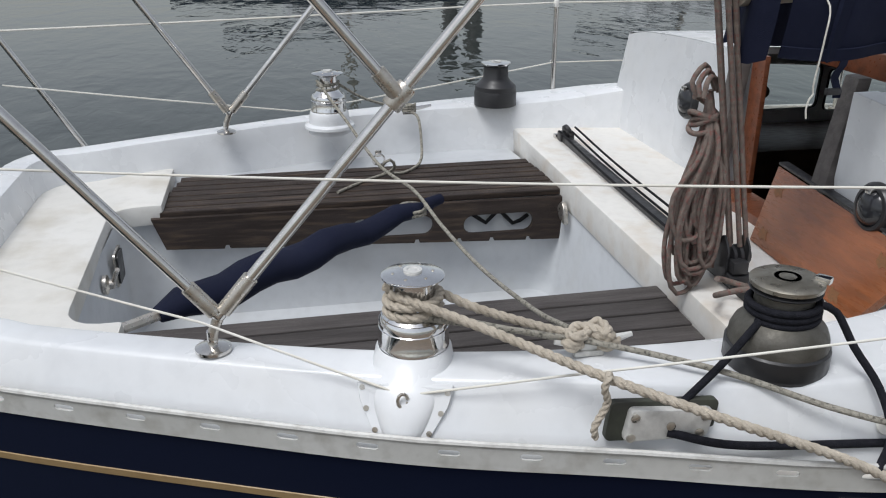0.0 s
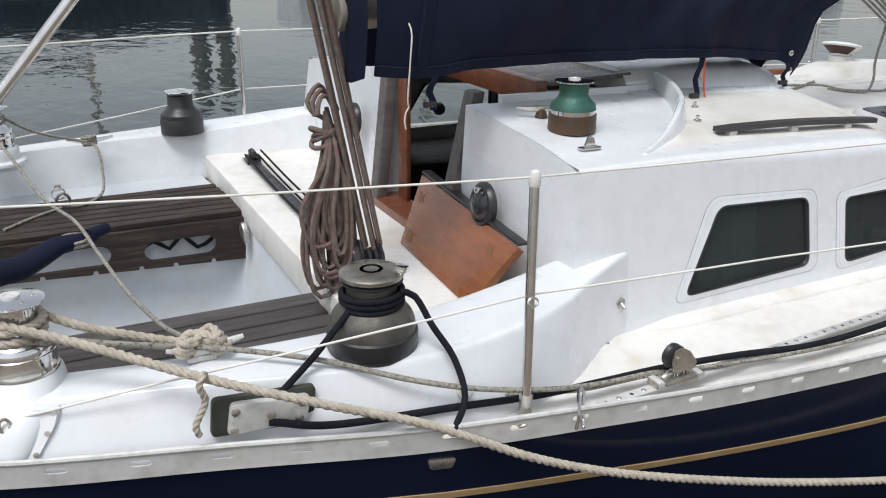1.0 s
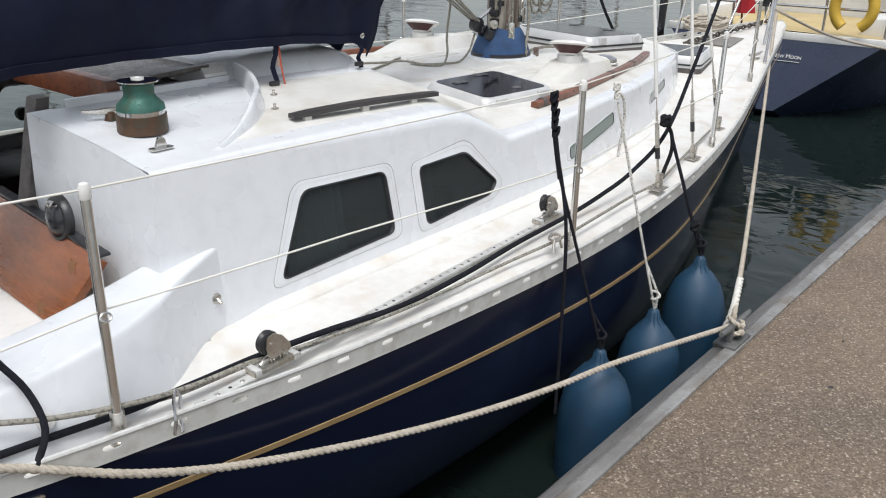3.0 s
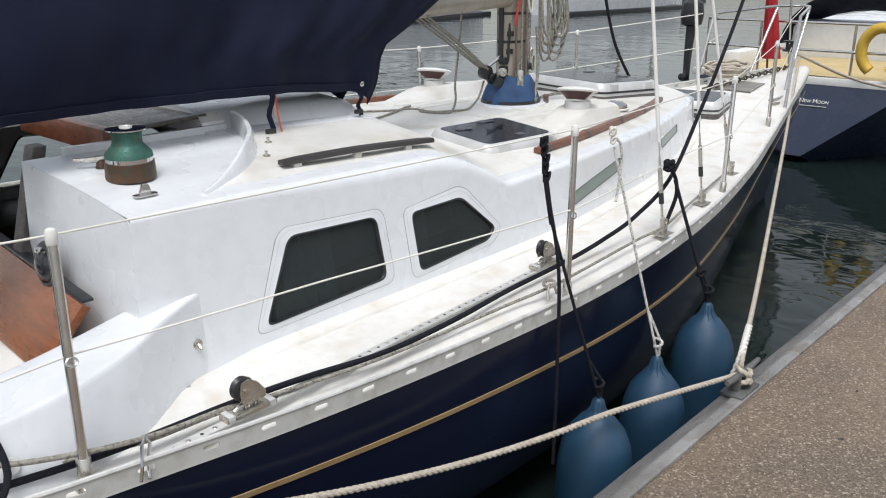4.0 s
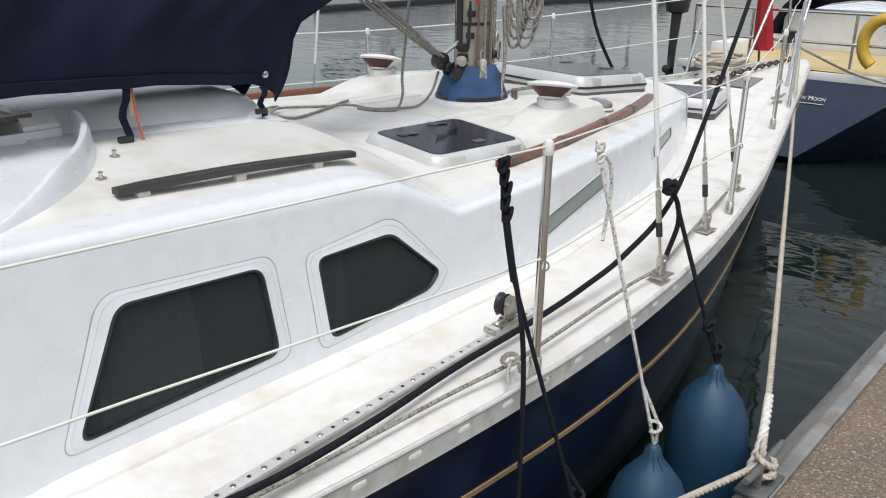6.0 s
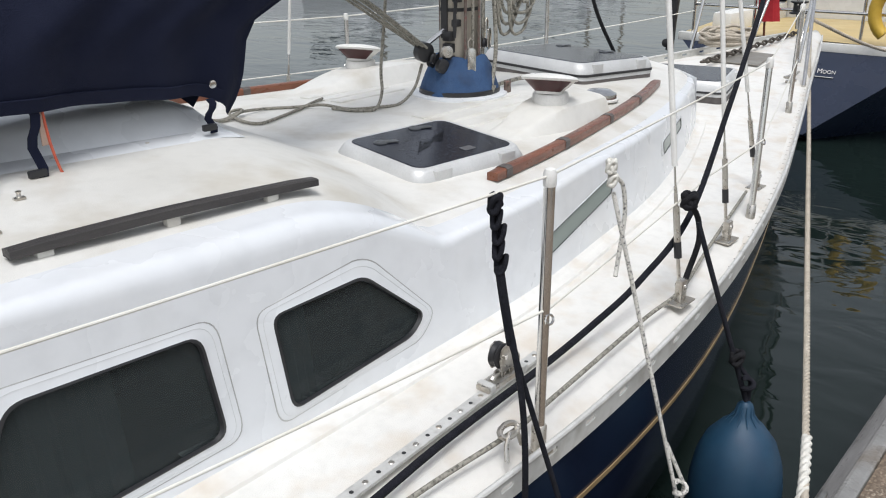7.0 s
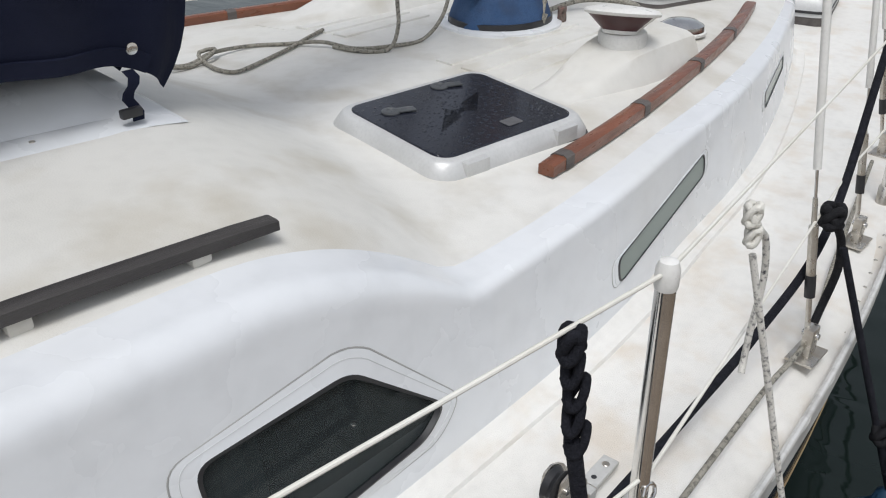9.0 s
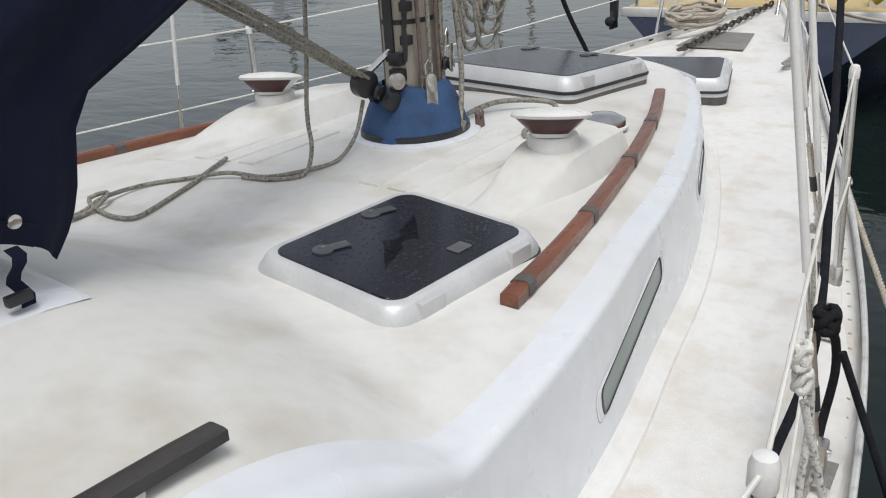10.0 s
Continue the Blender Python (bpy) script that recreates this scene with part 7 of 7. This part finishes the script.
# ---- quay ----
QUAY_EDGE = -2.105
tagged(part("quay_border", box((-14, -2.207, 0.1), (16, QUAY_EDGE - 0.045, QUAY_Z + 0.004), 0.012), surface("wet_smooth_concrete", (0.29, 0.285, 0.275), (0.17, 0.165, 0.155), 2.6, 0.3, bump=0.3, bump_scale=70, stain=(0.13, 0.10, 0.07), stain_scale=6, stain_amount=0.8), smooth=False), "smooth wet grey concrete border of the pontoon", "quay border", kind="structure")
wale = thing("rubbing_strake", (2.0, QUAY_EDGE - 0.02, 0.2), "weathered wet timber rubbing strake along the pontoon", "timber strake")
x = -14.0
while x < 15.5:
    part("timber", box((x + 0.004, QUAY_EDGE - 0.047, 0.19), (x + 2.97, QUAY_EDGE, QUAY_Z - 0.004), 0.008), TIMBER_WET, wale, smooth=False)
    x += 2.975
qc = thing("quay_cleat", (3.80, -2.15, QUAY_Z), "weathered galvanised mooring cleat on the pontoon edge", "mooring cleat")
GALV = surface("weathered_galvanised", (0.20, 0.20, 0.195), (0.13, 0.13, 0.125), 18, 0.5, 0.5, 0.15, 90)
part("base", box((3.71, -2.20, QUAY_Z), (3.89, -2.10, QUAY_Z + 0.014), 0.004), GALV, qc)
for x in (3.765, 3.835):
    part("post", box((x - 0.014, -2.164, QUAY_Z + 0.012), (x + 0.014, -2.136, QUAY_Z + 0.075), 0.004), GALV, qc)
part("bar", sweep([(3.66, -2.15, QUAY_Z + 0.085), (3.72, -2.15, QUAY_Z + 0.08), (3.88, -2.15, QUAY_Z + 0.08), (3.97, -2.15, QUAY_Z + 0.085)], [0.011, 0.015, 0.015, 0.011], 12), GALV, qc)
rope("natural rope turned round the quay cleat", [(3.79, -2.13, 0.478), (3.815, -2.172, 0.47), (3.79, -2.178, 0.452), (3.775, -2.13, 0.445), (3.81, -2.122, 0.465), (3.84, -2.165, 0.485), (3.81, -2.182, 0.478), (3.785, -2.15, 0.50), (3.825, -2.122, 0.498), (3.845, -2.155, 0.455), (3.82, -2.18, 0.44), (3.86, -2.17, 0.43)], MOOR, ROPE_NATURAL, 3, 0.012)
rope("pale bow line rising from the quay cleat to the bow", [(3.84, -2.13, 0.47), (3.87, -2.12, 0.54), (4.6, -1.87, 0.61), (5.6, -1.52, 0.74), (6.6, -1.17, 0.89), (7.7, -0.78, 1.07), (8.9, -0.36, 1.28)], 0.0115, ROPE_NATURAL, 3, 0.02)
rope("spliced eye of the bow line at the cleat", [(3.80, -2.11, 0.44), (3.84, -2.12, 0.52), (3.92, -2.10, 0.555), (4.08, -2.05, 0.575)], 0.0155, ROPE_WHITE, 3, 0.015)
chip = random.Random(5)
for k in range(14):
    x, y = chip.uniform(1.5, 5.0), chip.uniform(-3.2, -2.4)
    sh = tagged(part("mussel_shell", turned(lathe([(0.012, 0), (0.010, 0.004), (0.004, 0.008), (0, 0.009)], (0, 0, 0), sides=10), Matrix.Translation((x, y, QUAY_Z)) @ pose(0, 0, 0, 0, 0, chip.uniform(0, 180)) @ Matrix.Diagonal((chip.uniform(0.4, 1.1), chip.uniform(0.3, 0.7), 0.7, 1))), BLACK if k % 3 == 0 else CONCRETE, origin=(x, y, QUAY_Z)), "small dark shell fragment on the concrete", "shell", "shell fragments")


# ---- fenders ----
def fender(top, r, length, knot_at, line, rope_r, label):
    t = Vector(top)
    f = thing("fender", t - Vector((0, 0, length)), label, "fender", "fenders")
    part("body", lathe([(0.012, 0.0), (0.022, -0.010), (0.026, -0.042), (0.042, -0.064), (r * 0.47, -0.088), (r * 0.74, -0.140), (r * 0.90, -0.205), (r * 0.98, -0.28), (r, -0.36), (r, -length + 0.17), (r * 0.86, -length + 0.08), (r * 0.5, -length + 0.02), (0.03, -length), (0, -length)], t, sides=36), FENDER_BLUE, f, "faded blue inflated vinyl")
    for k in range(10):
        a = 2 * math.pi * k / 10
        part("neck_rib", sweep([t + Vector((0.021 * math.cos(a), 0.021 * math.sin(a), -0.012)), t + Vector((0.028 * math.cos(a), 0.028 * math.sin(a), -0.045)), t + Vector((0.050 * math.cos(a), 0.050 * math.sin(a), -0.072))], [0.003, 0.0045, 0.002], 6), FENDER_BLUE, f)
    k = Vector(knot_at)
    part("lanyard", sweep([t + (k - t) * (q / 8) for q in range(9)], rope_r, 10), line, f, "fender rope")
    part("lanyard", sweep([t + Vector((0.012, 0, -0.01)), t + Vector((0.02, 0.0, 0.06)), t + (k - t) * 0.22 + Vector((0.005, 0, 0))], rope_r, 10), line, f)
    part("lashing", sweep([t + Vector((0.016 * math.cos(a), 0.016 * math.sin(a), 0.03 + 0.006 * a)) for a in [0.6 * q for q in range(16)]], rope_r, 8), line, f)
    return f


fender((3.075, -1.90, 0.565), 0.150, 0.75, (2.934, -1.752, 1.26), ROPE_NAVY, 0.006, "large faded blue fender on a braided navy lanyard")
fender((3.52, -1.90, 0.58), 0.140, 0.72, (3.41, -1.70, 1.45), ROPE_FLECKED, 0.0055, "faded blue fender on a white flecked cord")
fender((4.016, -1.875, 0.665), 0.146, 0.75, (4.02, -1.66, 1.20), ROPE_NAVY, 0.008, "large faded blue fender on a black rope")


def knotted(c, r, rr, material, label, turns=3, tall=0.05):
    c = Vector(c)
    return rope(label, [(c.x + r * math.cos(a) * (1 + 0.25 * math.sin(2.3 * a)), c.y + r * math.sin(a), c.z + tall * math.sin(1.37 * a)) for a in [0.55 * q for q in range(int(turns * 11))]], rr, material, name="knot", category="knot", step=0.008)


knotted((2.93, -1.71, 1.545), 0.009, 0.007, ROPE_NAVY, "navy rope hitch on the lifeline", 2, 0.016)
for q in range(4):
    knotted((2.932 + 0.006 * (q % 2), -1.712 - 0.003 * q, 1.513 - 0.031 * q), 0.008 + 0.002 * (q % 2), 0.0056, ROPE_NAVY, "navy chain-sinnet lanyard knot", 1.5, 0.016)
rope("navy braided fender lanyard", [(2.932, -1.722, 1.40), (2.932, -1.79, 1.10), (2.935, -1.80, 0.70), (2.935, -1.80, 0.30)], 0.0068, ROPE_NAVY, name="lanyard", category="lanyard")
rope("navy doubled braid below the lanyard knots", [(2.932, -1.720, 1.42), (2.933, -1.735, 1.34), (2.934, -1.753, 1.255)], 0.0095, ROPE_NAVY, name="lanyard", category="lanyard")
knotted((3.41, -1.69, 1.512), 0.009, 0.0055, ROPE_WHITE, "white cord hitch on the lifeline", 3, 0.014)
knotted((3.412, -1.695, 1.478), 0.008, 0.0055, ROPE_WHITE, "white cord knot below the lifeline", 2, 0.012)
rope("white flecked cord bight hanging from the hitch", [(3.415, -1.69, 1.49), (3.46, -1.695, 1.46), (3.475, -1.70, 1.38), (3.46, -1.70, 1.28), (3.43, -1.71, 1.23)], 0.0055, ROPE_FLECKED, name="cord_bight", category="cord")
knotted((4.02, -1.625, 1.262), 0.017, 0.010, ROPE_BLACK, "black rope hitch on the lifeline", 3, 0.018)
rope("black rope tail hanging from the hitch", [(4.02, -1.63, 1.25), (4.06, -1.64, 1.20), (4.075, -1.645, 1.12), (4.03, -1.64, 1.03), (4.0, -1.64, 0.99)], 0.009, ROPE_BLACK, name="rope_tail")
knotted((4.017, -1.83, 0.80), 0.015, 0.009, ROPE_BLACK, "black rope knot above the fender", 2, 0.016)

knotted((MX + 0.14, MY - 0.16, roof_z(MX, MY) + 0.02), 0.010, 0.006, ROPE_BROWN, "brown flecked stopper knot at the mast foot", 3, 0.03)

# ---- the next yacht along the quay ----
other = thing("moored_yacht", (14.0, 0.4, -0.3), "dark blue yacht moored ahead, stern on, yellow deck", "yacht")
NAVY2 = surface("dark_blue_hull", (0.019, 0.028, 0.055), (0.014, 0.022, 0.044), 1.2, 0.3)
rows = []
for k in range(22):
    u = k / 21
    x = 10.55 + 8.5 * u
    w = 1.30 + 0.45 * math.sin(min(1, u * 1.8) * math.pi / 2) - 1.75 * max(0, u - 0.55) ** 1.6 * 2.0
    zb = 0.30 * max(0.0, 1 - u / 0.12)
    r = []
    for q in (0.0, 0.2, 0.45, 0.7, 0.88, 1.0):
        z = 1.10 - q * (1.10 - zb + 0.25 * min(1, u * 8))
        ww = w * (1 - (0.15 + 0.62 * max(0.0, 1 - u * 3.2)) * q - 0.55 * max(0, q - 0.6) ** 1.5 * 2 * min(1.0, u * 3.2))
        r.append((x - 0.40 * q * max(0.0, 1 - u * 5), ww, z))
    rows.append([(px, 0.25 - ww * 0.98, z) for px, ww, z in r] + [(px, 0.25 + ww * 0.98, z) for px, ww, z in r[::-1]])
part("hull_shell", grid(rows, False, True), NAVY2, other)
DECK_Y = surface("faded_yellow_deck", (0.62, 0.48, 0.24), (0.55, 0.42, 0.2), 2, 0.5)
part("sheer_band", grid([[(r[0][0] - 0.01, r[0][1] - 0.012, 1.03), (r[0][0] - 0.01, r[0][1] - 0.012, 1.12), (r[0][0], r[0][1] + 0.03, 1.135)] for r in rows]), PVC_WHITE, other, "white sheer band")
part("transom_band", box((10.52, -1.02, 1.05), (10.60, 1.52, 1.135), 0.01), PVC_WHITE, other, "white transom band")
part("deck", grid([[(r[0][0], r[0][1] + (r[-1][1] - r[0][1]) * q / 6, 1.11 + 0.04 * math.sin(q / 6 * math.pi)) for q in range(7)] for r in rows]), DECK_Y, other, "faded yellow deck")
part("cabin", box((12.6, -0.65, 1.1), (16.0, 1.15, 1.62), 0.08), GELCOAT, other)
part("cockpit_coaming", box((10.9, -0.85, 1.1), (12.6, -0.62, 1.32), 0.04), PVC_WHITE, other)
part("cockpit_coaming", box((10.9, 1.1, 1.1), (12.6, 1.32, 1.32), 0.04), PVC_WHITE, other)
part("spray_hood", grid([[(12.35 + 0.7 * u, 0.25 + 0.95 * math.cos(a), 1.30 + (0.75 - 0.3 * u) * math.sin(a)) for a in [math.pi * q / 12 for q in range(13)]] for u in (0, 0.5, 1.0)]), CANVAS, other, "navy spray hood")
for pts in ([(10.62, -0.95, 1.13), (10.62, -0.95, 1.72)], [(10.62, 1.4, 1.13), (10.62, 1.4, 1.72)], [(10.62, -0.3, 1.13), (10.62, -0.3, 1.72)], [(10.62, 0.75, 1.13), (10.62, 0.75, 1.72)], [(11.6, -1.2, 1.13), (11.6, -1.2, 1.75)], [(11.1, -1.1, 1.13), (11.1, -1.1, 1.73)], [(13.2, -1.35, 1.13), (13.2, -1.35, 1.75)],
            [(11.6, -1.2, 1.74), (10.62, -0.95, 1.72), (10.58, -0.3, 1.72), (10.58, 0.75, 1.72), (10.62, 1.4, 1.72), (11.6, 1.7, 1.74)], [(11.6, -1.2, 1.44), (10.62, -0.95, 1.42), (10.58, -0.3, 1.42), (10.58, 0.75, 1.42), (10.62, 1.4, 1.42), (11.6, 1.7, 1.44)], [(11.6, -1.2, 1.75), (13.2, -1.35, 1.75), (15.2, -1.4, 1.8)]):
    part("rail_tube", sweep(pts, 0.016, 10), STEEL, other)
txt = bpy.data.curves.new("boat_name", "FONT")
txt.body, txt.size, txt.align_x, txt.extrude, txt.small_caps_scale = "New Moon", 0.066, "CENTER", 0.002, 0.78
for letter in txt.body_format:
    letter.use_small_caps = True
name_ob = new("boat_name", txt)
name_mesh = bpy.data.meshes.new_from_object(name_ob)
bpy.data.objects.remove(name_ob)
nm = new("boat_name", name_mesh)
name_mesh.materials.append(PVC_WHITE)
nm.parent = other
nm.matrix_basis = Matrix.Translation(Vector((10.418, -0.02, 0.86)) - Vector((14.0, 0.4, -0.3))) @ Matrix.Rotation(radians(-90), 4, "Z") @ Matrix.Rotation(radians(64), 4, "X")
nm["label"] = "white lettering NEW MOON on the transom"
part("underline", box((10.398, -0.17, 0.826), (10.416, 0.13, 0.830)), PVC_WHITE, other, "thin white line of small writing")
lb = thing("horseshoe_lifebuoy", (10.52, -0.62, 1.16), "faded yellow horseshoe lifebuoy hung on the stern rail", "lifebuoy")
YEL = surface("faded_yellow_vinyl", (0.62, 0.40, 0.05), (0.52, 0.33, 0.04), 8, 0.55, bump=0.2, bump_scale=40)
part("cushion", sweep([(10.50, -0.62 + 0.20 * math.cos(a), 1.46 + 0.24 * math.sin(a)) for a in [radians(-62 + 304 * q / 22) for q in range(23)]], 0.058, 14, flat=1.0), YEL, lb)
flag = thing("furled_ensign", (10.60, 0.62, 1.2), "furled red ensign drooping on its staff", "flag")
part("staff", sweep([(10.60, 0.62, 1.15), (10.35, 0.62, 2.3)], 0.012, 10), TEAK_RED, flag)
rows = []
for k in range(12):
    u = k / 11
    rows.append([(10.56 - 0.2 * (1 - u) + (0.035 + 0.035 * u) * math.cos(a) * (1 + 0.3 * math.sin(3 * a)), 0.58 + (0.04 + 0.05 * u) * math.sin(a) * (1 + 0.3 * math.sin(4 * a)), 2.15 - 0.85 * u) for a in [2 * math.pi * q / 20 for q in range(20)]])
part("cloth", grid(rows, True, True), surface("red_bunting", (0.55, 0.03, 0.04), (0.42, 0.02, 0.03), 6, 0.8), flag, "crimson cloth")
ob_ = thing("outboard_motor", (10.45, 1.55, 1.0), "black outboard motor clamped on the stern rail", "outboard motor")
part("cowling", lathe([(0.04, 0), (0.12, 0.03), (0.14, 0.15), (0.12, 0.28), (0.05, 0.33), (0, 0.33)], (10.45, 1.55, 1.62)), BLACK, ob_)
part("leg", sweep([(10.45, 1.55, 1.65), (10.42, 1.55, 1.25), (10.42, 1.55, 1.05)], [0.06, 0.045, 0.04], 12), BLACK, ob_)
part("skeg", slab([(10.34, 1.54, 0.95), (10.50, 1.54, 0.95), (10.48, 1.54, 1.12), (10.38, 1.54, 1.12)], (0, 1, 0), 0.03, bevel=0.008), BLACK, ob_)
part("propeller", lathe([(0.02, -0.05), (0.045, -0.02), (0.045, 0.03), (0, 0.04)], (10.34, 1.555, 1.03), (-1, 0, 0), 14), BLACK, ob_)
rope("bow rope of the next berth crossing to the quay", [(8.9, -0.30, 1.32), (9.8, -0.75, 0.98), (11.2, -1.45, 0.72), (12.4, -2.15, 0.62)], 0.014, ROPE_NATURAL, 3, 0.03)


for ob in (other, lb, flag, ob_):
    ob.location.z -= 0.22


# ---- across the basin ----
def far_yacht(x, y, turn, length, hull, label):
    f = thing("far_yacht", (x, y, -0.2), label, "yacht", "yachts across the basin")
    m = Matrix.Translation((x, y, 0)) @ pose(0, 0, 0, 0, 0, turn)
    rows = []
    for k in range(15):
        u = k / 14
        w = 1.5 * (0.75 + 0.25 * math.sin(u * math.pi)) * (1 - max(0, u - 0.55) ** 2 * 4.6)
        rows.append([m @ Vector((length * (u - 0.5), s * w * q, z)) for s, q, z in ((-1, 1.0, 1.2 + 0.3 * u), (-1, 0.97, 0.6), (-1, 0.8, -0.2), (1, 0.8, -0.2), (1, 0.97, 0.6), (1, 1.0, 1.2 + 0.3 * u))])
    part("hull_shell", grid(rows, True, True), hull, f)
    part("boot_top", turned(box((-length * 0.49, -1.46, -0.05), (length * 0.36, 1.46, 0.14), 0.02), m), BLACK, f)
    part("cabin", turned(box((-length * 0.15, -0.9, 1.2), (length * 0.22, 0.9, 1.85), 0.12), m), GELCOAT, f)
    for q in (-0.1, 0.0, 0.1):
        part("window", turned(box((length * q - 0.35, -0.905, 1.45), (length * q + 0.35, 0.905, 1.65), 0.03), m), BLACK, f)
    part("mast", turned(sweep([(0.6, 0, 1.2), (0.6, 0, 13)], 0.09, 10), m), MAST_ALLOY, f)
    part("boom", turned(sweep([(0.5, 0, 2.4), (-length * 0.35, 0, 2.4)], 0.16, 10), m), CANVAS, f)


far_yacht(27, 22.5, 8, 11, GELCOAT, "white yacht moored across the basin")
far_yacht(38, 19.5, -4, 12, GELCOAT, "white yacht moored across the basin")
far_yacht(46, 22, 3, 12, NAVY2, "dark yacht moored across the basin")
far_yacht(14, 27, 5, 10, GELCOAT, "white yacht moored across the basin")
far_yacht(2, 29, 3, 11, NAVY2, "dark yacht moored across the basin")
for x, y in ((6.95, 32.0), (7.9, 32.0)):
    p_ = thing("mooring_pile", (x, y, -1.0), "dark weathered timber mooring pile in the water", "pile", "mooring piles")
    part("post", sweep([(x, y, -1.0), (x + 0.02, y, 1.5), (x, y, 4.6)], [0.34, 0.33, 0.31], 16), TIMBER_WET, p_)
